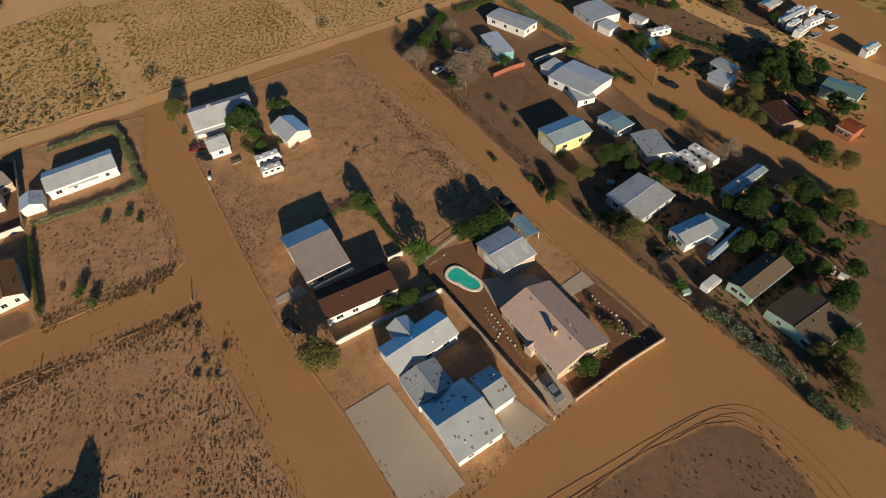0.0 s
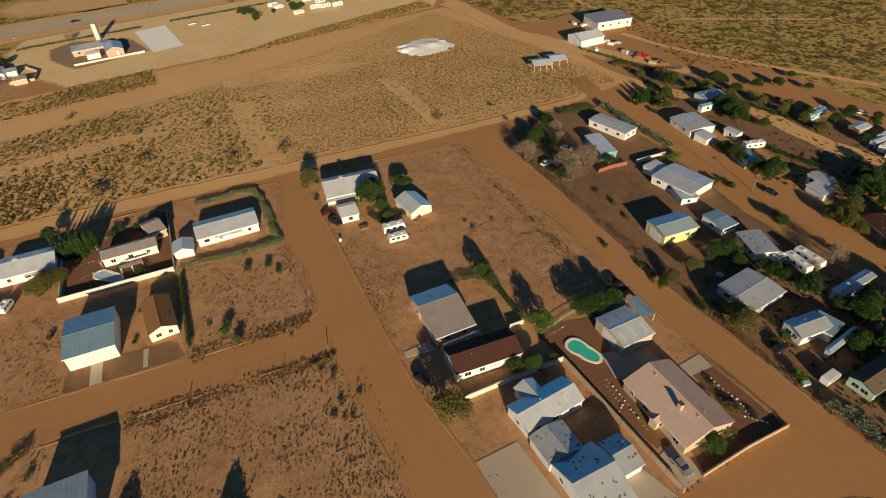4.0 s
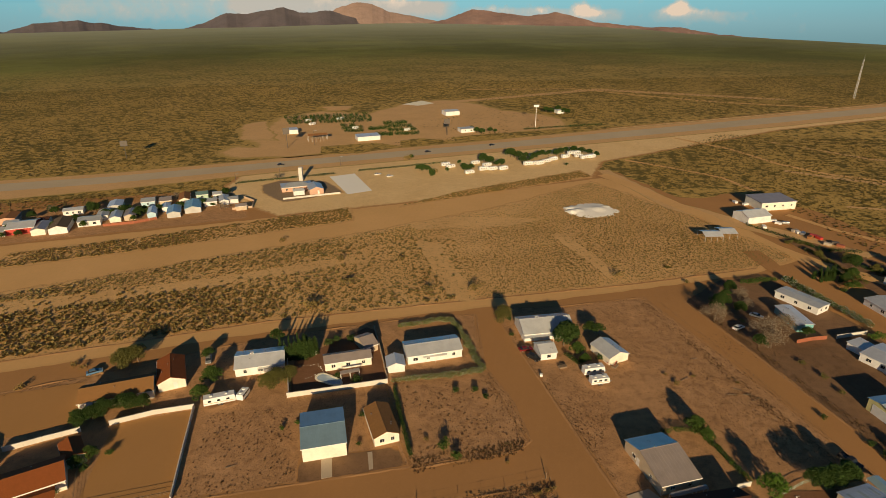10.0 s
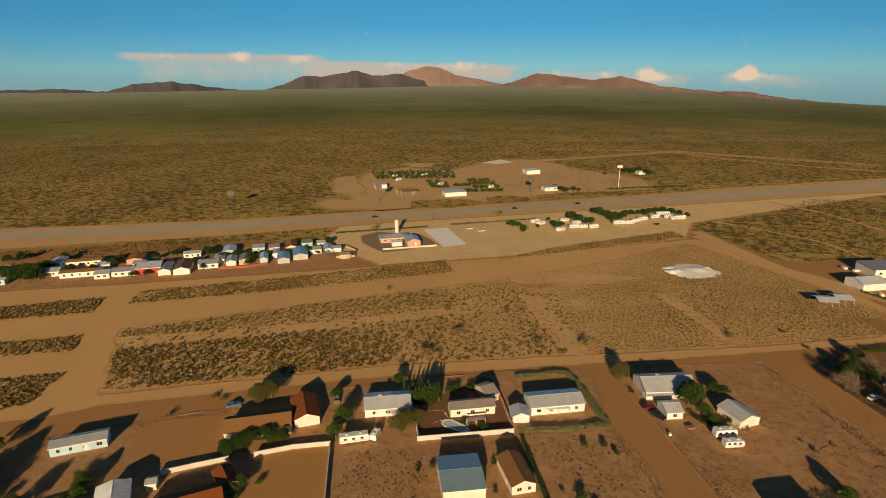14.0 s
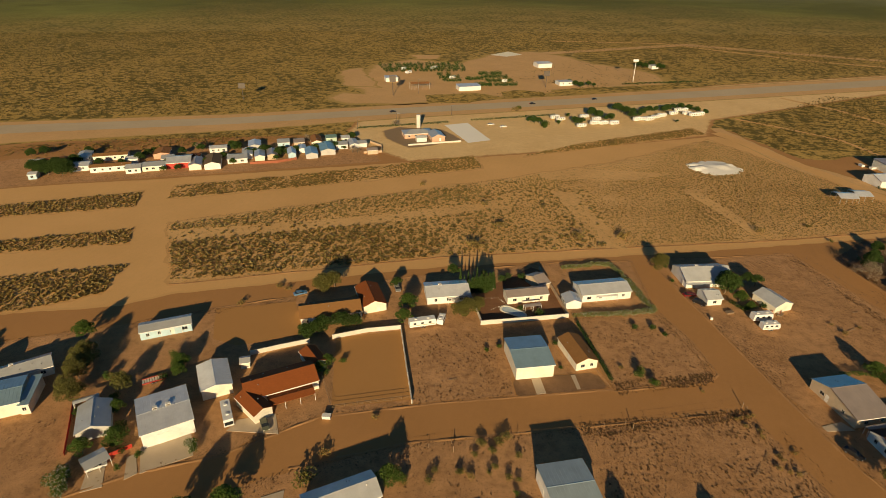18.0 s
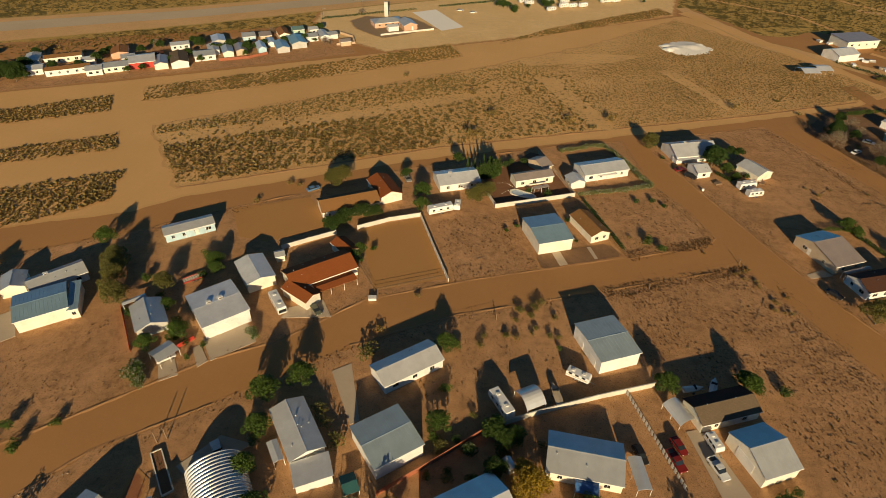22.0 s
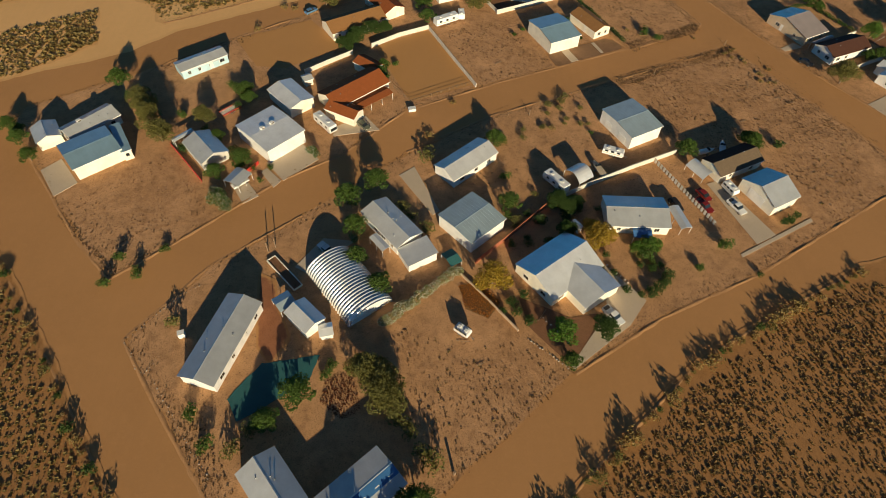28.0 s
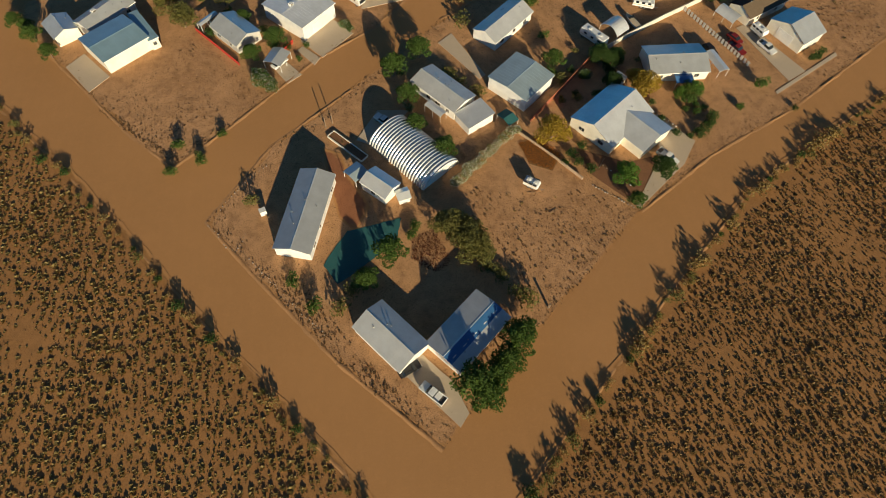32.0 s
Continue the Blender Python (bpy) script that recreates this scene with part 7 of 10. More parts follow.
car("sedan", 120.0, 181.0, 37, 'c_black', 'parked car in a storage yard')
car("sedan", 127.2, 172.2, 26, 'c_silver', 'parked car in a storage yard')
car("sedan", 134.6, 176.0, 27, 'c_white', 'parked car in a storage yard')

boat("boat", -78.4, 28.4, 20, 5.0, 'small boat under a white cover')
boat("boat", -73.5, 30.2, 75, 5.5, 'small boat under a white cover')

# trees and shrubs
plant("mesquite", -26.5, 63.0, 5.5)
plant("limetree", -5.2, 90.0, 4.6)
plant("mulberry", 5.4, 95.2, 4)
plant("mulberry", 9.1, 96.4, 4.2)
plant("mulberry", 13.4, 98.9, 4)
plant("oak", -12.4, 76.3, 3)
plant("oak", -8.1, 77.3, 3.4)
plant("oak", -3.4, 79.8, 2)
plant("mesquite", -78.7, 156.9, 4.5)
plant("mulberry", -56.5, 144.7, 6.5, 0.9)
plant("mulberry", -55.5, 149.5, 5)
plant("elm", -45.5, 154.1, 4)
plant("elm", -48.3, 155.7, 3.5)
plant("oak", -19.7, 109.0, 4)
plant("oak", -17.6, 106.3, 3)
plant("olivebush", 32.7, 67.0, 1.8)
plant("olivebush", 27.2, 58.6, 2.4)
plant("olivebush", 30.0, 60.7, 2.2)
plant("olivebush", 25.2, 57.0, 2)
plant("olivebush", 34.3, 66.2, 1.6)
plant("olivebush", 37.4, 64.6, 1.4)
plant("olivebush", 29.3, 69.6, 1.3)
plant("olivebush", 31.3, 73.2, 1.3)
plant("oak", 26.3, 57.1, 3.2)
plant("mulberry", 0.4, 186.1, 6.5)
plant("mulberry", -2.4, 181.9, 5.5)
plant("mulberry", 6.1, 200.7, 5.5)
plant("mulberry", 6.5, 183.1, 5)
plant("elm", 3.2, 193.8, 5)
plant("elm", 21.4, 177.8, 4)
plant("elm", 24.8, 169.0, 3.5)
plant("elm", 7.5, 158.6, 4)
plant("bare", -4.0, 173.8, 5.5)
plant("bare", 8.7, 193.7, 6)
plant("bare", 9.4, 164.1, 6.5)
plant("bare", 16.6, 169.3, 6)
plant("bare", 11.2, 159.0, 5.5)
plant("bare", 9.8, 186.7, 5)
plant("bare", -6.8, 178.1, 4)
plant("cypress", 44.7, 218.0, 4)
plant("cypress", 44.5, 218.3, 4)
plant("cypress", 46.7, 219.4, 4)
plant("cypress", 50.0, 220.7, 4.2)
plant("cypress", 52.6, 220.3, 4.2)
plant("cypress", 44.6, 218.2, 4)
plant("cypress", 44.7, 218.2, 4)
plant("cypress", 48.4, 220.2, 4)
plant("oak", 55.8, 214.6, 3.5)
plant("oak", 58.1, 224.4, 5)
plant("oak", 53.2, 213.6, 3)
plant("darkbush", 50.4, 210.2, 2)
plant("darkbush", 57.6, 157.7, 2.2)
plant("darkbush", 62.2, 154.2, 1.8)
plant("darkbush", 44.0, 164.3, 2)
plant("darkbush", 45.9, 160.6, 2)
plant("limebush", 49.1, 174.2, 2.4)
plant("limebush", 51.0, 75.4, 2.2)
plant("limebush", 94.7, 121.6, 2.6)
plant("limebush", 46.8, 172.9, 2)
plant("mulberry", 69.5, 173.5, 5)
plant("mulberry", 67.5, 178.1, 4)
plant("mulberry", 78.3, 162.3, 5.5)
plant("mulberry", 75.4, 159.6, 5)
plant("mulberry", 76.4, 163.4, 4.5)
plant("mulberry", 78.8, 205.4, 6.5)
plant("mulberry", 79.8, 200.7, 6)
plant("mulberry", 78.7, 212.4, 5)
plant("elm", 69.6, 133.7, 4)
plant("elm", 85.4, 139.0, 3.5)
plant("elm", 95.5, 145.9, 6)
plant("elm", 107.3, 156.5, 6)
plant("elm", 113.9, 160.8, 6)
plant("elm", 102.0, 152.1, 6)
plant("elm", 116.8, 150.0, 6)
plant("elm", 109.8, 144.8, 6)
plant("elm", 102.7, 125.0, 5.5)
plant("elm", 113.6, 129.0, 6)
plant("elm", 113.6, 133.6, 5.5)
plant("elm", 123.2, 205.1, 5)
plant("elm", 115.4, 199.2, 5)
plant("elm", 128.1, 196.5, 4.5)
plant("elm", 118.2, 183.8, 4)
plant("elm", 103.5, 131.7, 5)
plant("mesquite", 88.6, 132.8, 4.5)
plant("mesquite", 87.0, 135.7, 4)
plant("mesquite", 45.9, 120.0, 4)
plant("mesquite", 50.8, 120.8, 4)
plant("mesquite", 43.7, 90.4, 4.5, 0.9)
plant("mesquite", 92.7, 140.1, 5)
plant("mesquite", 105.2, 109.6, 4)
plant("bare", 77.1, 117.4, 5)
plant("bare", 74.1, 115.5, 4)
plant("bare", 69.2, 112.3, 3.5)
plant("bare", 46.3, 122.1, 3)
plant("mulberry", 48.5, 119.2, 4.5)
plant("mulberry", 58.8, 110.5, 4)
plant("mulberry", 64.6, 103.8, 5.5)
plant("mulberry", 74.0, 96.5, 4.5)
plant("mulberry", 66.7, 84.3, 4)
plant("mulberry", 88.9, 98.3, 5)
plant("mulberry", 77.2, 80.3, 4.5)
plant("mulberry", 82.4, 68.8, 5)
plant("mulberry", 84.1, 86.2, 4)
plant("mulberry", 50.8, 115.3, 3.5)
plant("elm", 63.2, 104.1, 4.5)
plant("elm", 90.8, 91.9, 4.5)
plant("elm", 87.7, 74.5, 5)
plant("elm", 55.4, 108.3, 3)
plant("oleander", 53.3, 123.3, 2)
plant("oleander", 66.9, 44.6, 2.4)
plant("oleander", 67.9, 43.3, 2.4)
plant("oleander", 66.4, 46.1, 2.4)
plant("oleander", 68.8, 42.1, 2.4)
plant("oak", -250.2, 50.9, 4.6)
plant("oak", -273.5, 29.9, 3.4)
plant("oak", -268.0, 24.5, 3.6)
plant("oak", -262.5, 17.8, 3.4)
plant("oak", -270.4, 27.9, 3)
plant("oak", -215.1, 27.9, 3)
plant("oak", -211.7, 48.3, 3.6)
plant("oak", -206.2, 18.6, 4.2)
plant("oak", -212.0, 13.7, 3.6)
plant("oak", -209.9, 45.3, 3)
plant("mesquite", -240.9, 42.2, 4.5)
plant("mesquite", -235.4, 34.6, 5)
plant("mesquite", -230.4, 26.8, 5)
plant("mesquite", -238.3, 38.7, 4.5)
plant("mesquite", -220.6, 34.9, 4)
plant("oleander", -208.5, 4.4, 3.6, 1.1)
plant("oleander", -210.4, 6.8, 3.2)
plant("oleander", -206.7, 2.3, 2.6)
plant("oleander", -188.2, 23.9, 2.4)
plant("oleander", -187.1, 22.5, 1.8)
plant("oleander", -128.0, 1.3, 2.2)
plant("oleander", -173.3, -6.6, 2)
plant("bush", -227.7, -13.7, 2)
plant("bush", -222.1, -18.6, 2.2)
plant("bush", -228.5, -21.3, 2)
plant("bush", -217.8, -11.1, 1.6)
plant("bush", -198.5, 17.3, 1.4)
plant("bush", -200.4, 12.5, 1.2)
plant("oak", -176.5, 5.4, 5.2)
plant("oak", -169.5, 11.4, 4.8)
plant("oak", -173.7, -3.7, 4.4)
plant("oak", -138.4, 29.2, 4.2)
plant("oak", -135.1, 5.5, 4.2)
plant("oak", -172.5, -12.6, 3.8)
plant("oak", -166.1, -20.5, 4.2)
plant("olivebush", -156.6, 23.0, 3.2, 1.1)
plant("olivebush", -162.5, 4.2, 2.6)
plant("olivebush", -156.1, -2.7, 2.8)
plant("olivebush", -159.9, 1.5, 2.2)
plant("olivebush", -133.8, 1.1, 2)
plant("golden", -140.5, -18.7, 5.6)
plant("golden", -114.3, -5.3, 5, 1.1)
plant("golden", -115.3, -2.2, 3.6)
plant("mulberry", -122.8, 6.3, 4)
plant("mulberry", -120.1, 5.0, 3.2)
plant("mulberry", -121.7, -2.8, 3.4)
plant("mulberry", -118.2, 6.7, 3)
plant("mulberry", -116.2, -30.0, 3.8)
plant("limetree", -101.9, -6.8, 3.4, 1.2)
plant("limetree", -104.9, -7.2, 2.6)
plant("limetree", -125.4, -31.9, 4.6)
plant("darkbush", -136.4, -23.6, 2)
plant("darkbush", -134.9, -25.7, 1.8)
plant("darkbush", -132.4, -28.4, 2)
plant("darkbush", -133.4, -21.2, 1.8)
plant("darkbush", -102.2, -18.6, 2.2)
plant("darkbush", -103.6, -20.5, 1.6)
plant("darkbush", -100.3, -17.3, 1.8)
plant("darkbush", -98.8, -14.8, 2.2)
plant("darkbush", -99.8, -11.6, 1.4)
plant("darkbush", -104.6, -11.9, 1.4)
plant("darkbush", -138.0, -25.7, 1.4)
plant("darkbush", -62.9, 4.1, 1.8)
plant("darkbush", -64.9, 3.0, 1.6)
plant("darkbush", -61.0, 5.4, 1.6)
plant("oak", -124.3, -38.1, 3)
plant("oak", -84.9, 27.4, 4.4)
plant("oak", -65.2, 31.3, 4.2)
plant("oak", -65.9, 33.1, 3.5)
plant("bush", -82.8, -5.2, 2.6)
plant("bush", -90.3, -12.0, 1.4)
plant("bush", -101.6, -10.4, 1.4)
plant("bush", -75.9, 13.7, 1.2)
plant("oak", -165.8, -76.6, 6)
plant("oak", -164.3, -78.8, 5)
plant("oak", -157.0, -69.0, 5.2)
plant("oak", -159.3, -72.7, 4.6)
plant("oak", -161.8, -75.2, 4.4)
plant("oak", -155.4, -66.6, 4)
plant("oak", -180.2, -47.2, 5)
plant("oak", -185.2, -52.5, 3.6)
plant("oak", -186.6, -53.1, 3)
plant("mesquite", -166.2, -42.3, 5)
plant("mesquite", -164.0, -44.6, 5)
plant("mesquite", -162.7, -46.5, 5)
plant("mesquite", -162.0, -48.5, 4.6)
plant("mesquite", -165.1, -43.3, 4.6)
plant("mesquite", -167.9, -41.2, 4)
plant("olivebush", -188.6, -54.4, 2.2)
plant("olivebush", -190.9, -58.3, 2.6)
plant("olivebush", -159.0, -52.4, 2.4)
plant("olivebush", -157.6, -53.8, 2.2)
plant("olivebush", -155.1, -58.0, 2.6)
plant("olivebush", -153.2, -59.4, 3.2)
plant("olivebush", -160.5, -50.7, 2.6)
plant("olivebush", -210.0, -31.2, 2.8, 0.8)
plant("bush", -200.7, -51.3, 2.2)
plant("bush", -196.4, -57.4, 2.4)
plant("bush", -174.5, -40.3, 2)
plant("bush", -175.6, -42.3, 1.8)
plant("mulberry", -184.9, 73.5, 3.4, 1.2)
plant("mulberry", -181.4, 78.5, 3.6, 1.2)
plant("mulberry", -177.3, 82.5, 3.6, 1.2)
plant("mulberry", -172.8, 83.6, 3.2)
plant("mulberry", -183.1, 75.8, 3.4)
plant("oak", -160.4, 98.7, 4.6)
plant("oak", -158.8, 90.6, 4)
plant("oak", -173.0, 59.2, 3)
plant("oak", -172.0, 62.8, 3)
plant("mesquite", -193.5, 101.2, 4.5)
plant("mesquite", -190.8, 103.4, 4.5)
plant("mesquite", -195.0, 99.5, 3.5)
plant("mesquite", -140.5, 103.0, 4, 1.1)
plant("mesquite", -142.9, 100.8, 3.5)
plant("mesquite", -138.0, 106.1, 3.5)
plant("elm", -152.6, 125.2, 3.8)
plant("elm", -169.3, 110.0, 3.5)
plant("cypress", -142.7, 116.0, 5)
plant("cypress", -141.4, 116.8, 5.5)
plant("cypress", -139.9, 117.3, 6)
plant("cypress", -138.3, 117.4, 6.5)
plant("cypress", -137.2, 119.4, 6)
plant("cypress", -144.0, 115.2, 4.5)
plant("cypress", -136.5, 121.0, 5.5)
plant("cypress", -140.0, 120.7, 6)
plant("darkbush", -134.4, 126.6, 2.4)
plant("darkbush", -132.8, 129.7, 2)
plant("darkbush", -128.1, 131.1, 2.2)
plant("darkbush", -117.2, 109.4, 2.2)
plant("darkbush", -124.1, 110.2, 1.6)
plant("olivebush", -129.7, 32.3, 1.5)
plant("olivebush", -129.3, 35.7, 1.3)
plant("olivebush", -123.5, 36.9, 1.4)
plant("olivebush", -121.3, 47.1, 1.8)
plant("olivebush", -118.1, 45.7, 1.5)
plant("olivebush", -117.3, 49.0, 1.7)
plant("olivebush", -116.0, 51.5, 1.8)
plant("olivebush", -111.8, 46.4, 1.3)
plant("olivebush", -112.6, 39.1, 1.3)
plant("olivebush", -116.4, 41.1, 1.2)
plant("olivebush", -121.9, 43.2, 1.2)
plant("weed", -135.4, 30.4, 1.6)
plant("weed", -121.1, 36.8, 1.4)
# slim cypress copies standing in for tall dead poles
plant("cypress", -148.0, 118.8, 6.2, 0.34)
plant("cypress", -146.5, 118.8, 4.2, 0.34)
plant("cypress", -145.3, 120.0, 5.4, 0.34)
plant("cypress", -143.6, 120.1, 4.8, 0.34)
plant("cypress", -142.1, 120.1, 6.6, 0.34)
plant("cypress", -140.9, 121.3, 5.2, 0.34)
plant("cypress", -139.1, 121.0, 5.8, 0.34)
plant("cypress", -137.5, 121.9, 4.4, 0.34)
plant("weed", -149.7, 47.0, 1.2)
plant("weed", -156.6, 32.1, 1.6)
plant("weed", -149.9, 150.4, 3)
plant("weed", -209.3, 96.5, 1.6)
plant("weed", -205.6, 95.9, 1.4)
plant("weed", -215.5, 82.6, 1.6)
plant("weed", -180.1, 98.1, 1.4)
plant("weed", -112.1, 172.7, 3)
plant("weed", -131.5, 200.8, 2)
plant("weed", -158.3, 194.3, 2.4)
plant("weed", -145.8, 172.1, 3)
plant("weed", -151.9, 150.1, 3.6)
plant("weed", -93.6, 179.2, 3)
plant("weed", -37.3, 205.3, 2.4)
plant("weed", -194.9, 208.9, 2)
plant("weed", -105.5, 314.9, 2.6)
plant("weed", -180.3, 376.6, 4)
plant("weed", -152.6, 346.2, 2.6)
hedge("hedge", [(-114.8, 143.3), (-105.5, 148.8), (-97.2, 152.1), (-92.0, 143.9), (-85.8, 133.1), (-80.5, 123.9)], 1.5, 2.5, 'leafpale', 'flowering hedge round the mobile home', flowers=30, seed=21)
hedge("hedge", [(-80.5, 123.9), (-89.6, 119.0), (-97.8, 115.6), (-106.7, 111.7)], 1.3, 2.3, 'leafpale', 'flowering hedge round the mobile home', flowers=45, seed=22)
hedge("hedge", [(-105.0, 108.5), (-98.2, 94.3), (-92.0, 82.0)], 1.5, 1.1, 'leafdark', 'clipped dark green hedge', seed=23)
hedge("hedge", [(29.8, 216.4), (35.0, 207.1), (41.4, 195.5), (49.9, 180.4)], 2.3, 3.0, 'leaf', 'long oleander hedge with white flowers', flowers=60, seed=24)
hedge("hedge", [(11.5, 208.2), (19.4, 212.2), (27.0, 214.9)], 2.0, 2.4, 'leaf', 'green hedge along the road', seed=25)
hedge("hedge", [(54.4, 68.3), (58.1, 62.8), (61.9, 57.0), (65.4, 51.4)], 2.4, 2.8, 'leaf', 'long oleander hedge with white flowers', flowers=80, seed=26)
hedge("hedge", [(-165.5, -30.6), (-160.5, -26.0), (-154.5, -20.5), (-147.9, -14.6)], 1.9, 2.4, 'leafpale', 'pale flowering hedge along the lot', flowers=130, seed=27)
hedge("hedge", [(-28.6, 106.5), (-22.9, 108.5), (-18.6, 108.8), (-14.1, 100.9), (-9.4, 92.8)], 1.4, 1.5, 'leaf', 'overgrown green hedge round the yard', seed=28)
hedge("hedge", [(-55.5, 138.1), (-51.6, 134.3), (-48.8, 137.2)], 1.6, 1.8, 'leafdark', 'dark bushes beside the shed', seed=29)
canopy("porch", -173.7, 45.7, 42.5, 12.2, 4.2, 2.4, 'r_red', 'red-brown porch roof along the house front', category='porch')
plant("oak", -52.1, 140.4, 3.6)
plant("oak", -49.3, 136.0, 2.6)
plant("darkbush", -44.5, 138.9, 1.8)
plant("darkbush", -59.6, 148.4, 1.4)
plant("darkbush", -76.9, 157.8, 1.4)
plant("darkbush", -74.3, 147.1, 1.3)
crate("junk_pile", -56.2, 131.3, 30, 2.6, 1.4, 0.7, 'wood', 'low heap of dark scrap beside a drive', 'junk')
crate("white_barrel", -62.4, 125.1, 10, 0.8, 0.7, 0.9, 'trim', 'white barrel at the edge of a lot', 'barrel')
crate("utility_cart", -39.9, 135.5, 60, 2.4, 1.3, 0.6, 'wood', 'low cart loaded with scrap wood', 'cart')

# scrub and weeds past counting
scatter("desert_bushes", [(-281.4, 10.0), (-270.4, -2.6), (-254.1, -19.5), (-232.1, -44.5), (-210.9, -68.8), (-192.0, -90.0), (-182.8, -101.7), (-200, -135), (-345, -50), (-345, 10)], 0.55, 0.4, 0.95, "scrub", "low grey-green desert bushes on orange soil", 1, 0.0, tris=14)
scatter("desert_bushes", [(-157.4, -97.6), (-143.0, -83.9), (-122.9, -64.5), (-100.3, -44.2), (-77.5, -28.5), (-52.1, -14.6), (-30, -18), (10, -70), (-60, -140), (-165, -125)], 0.75, 0.35, 0.85, "brownscrub", "low grey-green desert bushes on orange soil", 2, -0.1, tris=14)
scatter("dry_weeds", [(-281.4, 10.0), (-270.4, -2.6), (-254.1, -19.5), (-232.1, -44.5), (-210.9, -68.8), (-192.0, -90.0), (-182.8, -101.7), (-200, -135), (-345, -50), (-345, 10)], 0.673, 0.15, 0.4, "drygrass", "brown tufts of dry weeds", 3, 0.0, tris=7)
scatter("dry_weeds", [(-157.4, -97.6), (-143.0, -83.9), (-122.9, -64.5), (-100.3, -44.2), (-77.5, -28.5), (-52.1, -14.6), (-30, -18), (10, -70), (-60, -140), (-165, -125)], 0.75, 0.2, 0.45, "drygrass", "brown tufts of dry weeds", 4, -0.1, tris=7)
scatter("field_bushes", [(-249.0, 87.4), (-163.7, 138.1), (-84.4, 176.1), (-34.7, 198.9), (22.5, 229.1), (42.0, 244.3), (19.9, 275.4), (-26.0, 323.4), (-48.4, 344.7), (-103.5, 278.7), (-156.5, 231.3), (-234.7, 168.1), (-283.7, 126.7)], 0.48, 0.35, 0.85, "creosote", "low olive bushes of the dry field", 5, 0.02, tris=7, grain=0.035)
scatter("field_grass", [(-249.0, 87.4), (-163.7, 138.1), (-84.4, 176.1), (-34.7, 198.9), (22.5, 229.1), (42.0, 244.3), (19.9, 275.4), (-26.0, 323.4), (-48.4, 344.7), (-103.5, 278.7), (-156.5, 231.3), (-234.7, 168.1), (-283.7, 126.7)], 0.4, 0.2, 0.45, "straw", "straw-coloured tufts of dry grass", 6, 0.0, tris=7)
scatter("field_bushes", [(-249.0, 87.4), (-163.3, 137.3), (-165.3, 165.6), (-226.2, 147.0), (-274.9, 118.3)], 0.16, 0.9, 1.8, "scrub", "larger olive bushes of the dry field", 7, 0.0, tris=16)
scatter("field_bushes", [(-249.0, 87.4), (-163.7, 138.1), (-95.0, 171.0), (-112.0, 228.0), (-156.5, 231.3), (-234.7, 168.1), (-283.7, 126.7)], 0.11, 0.8, 1.7, "creosote", "larger olive bushes of the dry field", 17, -0.1, tris=14, grain=0.04)
scatter("strip_bushes", [(-305.1, 150.4), (-248.5, 188.5), (-171.9, 245.4), (-183.2, 262.2), (-258.5, 203.3), (-312.8, 165.7)], 0.45, 0.7, 1.6, "scrub", "olive bushes of the roadside strip", 10, -0.25, tris=12)
scatter("strip_bushes", [(-154.8, 273.4), (-49.5, 359.3), (-56.9, 371.2), (-124.1, 311.5)], 0.45, 0.7, 1.6, "scrub", "olive bushes of the roadside strip", 11, -0.25, tris=12)
scatter("strip_bushes", [(-358.3, 109.3), (-312.5, 137.1), (-322.6, 153.4), (-370.1, 119.2), (-401.9, 92.3), (-386.7, 82.0)], 0.45, 0.7, 1.6, "scrub", "olive bushes of the roadside strip", 12, -0.25, tris=12)
scatter("strip_bushes", [(-327.3, 83.2), (-286.7, 106.3), (-295.1, 118.7), (-336.5, 90.9), (-366.4, 68.4), (-354.3, 60.3)], 0.45, 0.7, 1.6, "scrub", "olive bushes of the roadside strip", 13, -0.25, tris=12)
scatter("strip_bushes", [(-288.2, 50.3), (-266.0, 72.2), (-272.8, 91.9), (-310.0, 68.6), (-336.0, 48.0), (-310.3, 30.7)], 0.45, 0.7, 1.6, "scrub", "olive bushes of the roadside strip", 14, -0.25, tris=12)
scatter("plain_bushes", [(-509.1, 228.1), (-373.1, 300.1), (-325.6, 349.4), (-379.1, 473.0), (-368.1, 511.6), (-352.6, 598.9), (-191.9, 684.4), (-105.9, 590.4), (-31.4, 556.0), (150.5, 667.7), (518.6, 899.4), (662.8, 1140.2), (-201.6, 846.5), (-597.6, 705.5), (-1121.5, 428.8), (-579.5, 167.4)], 0.075, 0.8, 1.7, "darkbush", "creosote bushes of the open desert", 20, -0.3, tris=5, squat=0.7)
scatter("plain_bushes", [(-33.3, 383.9), (58.8, 521.8), (271.9, 526.0), (402.2, 461.7), (225.9, 237.0), (141.4, 259.7), (79.6, 253.6), (61.3, 307.7), (35.3, 358.1), (-5.9, 335.0)], 0.12, 0.6, 1.4, "darkbush", "creosote bushes of the open desert", 22, -0.3, tris=9)
scatter("roadside_bushes", [(-440.6, 190.7), (-365.8, 236.3), (-329.5, 263.0), (-317.2, 246.9), (-375.7, 201.9), (-414.4, 171.7)], 0.12, 0.8, 1.8, "scrub", "bushes along the highway", 23, 0.0)
scatter("dry_weeds", [(-53.4, 169.2), (-32.1, 182.2), (-21.7, 159.1), (-1.8, 126.1), (13.5, 103.0), (2.4, 97.1), (-17.2, 113.5), (-26.4, 118.0), (-33.1, 125.7), (-41.2, 142.1), (-46.3, 157.1)], 0.755, 0.16, 0.393, "drygrass", "brown tufts of dry weeds", 40, 0.1, tris=7, squat=0.34, grain=0.14)
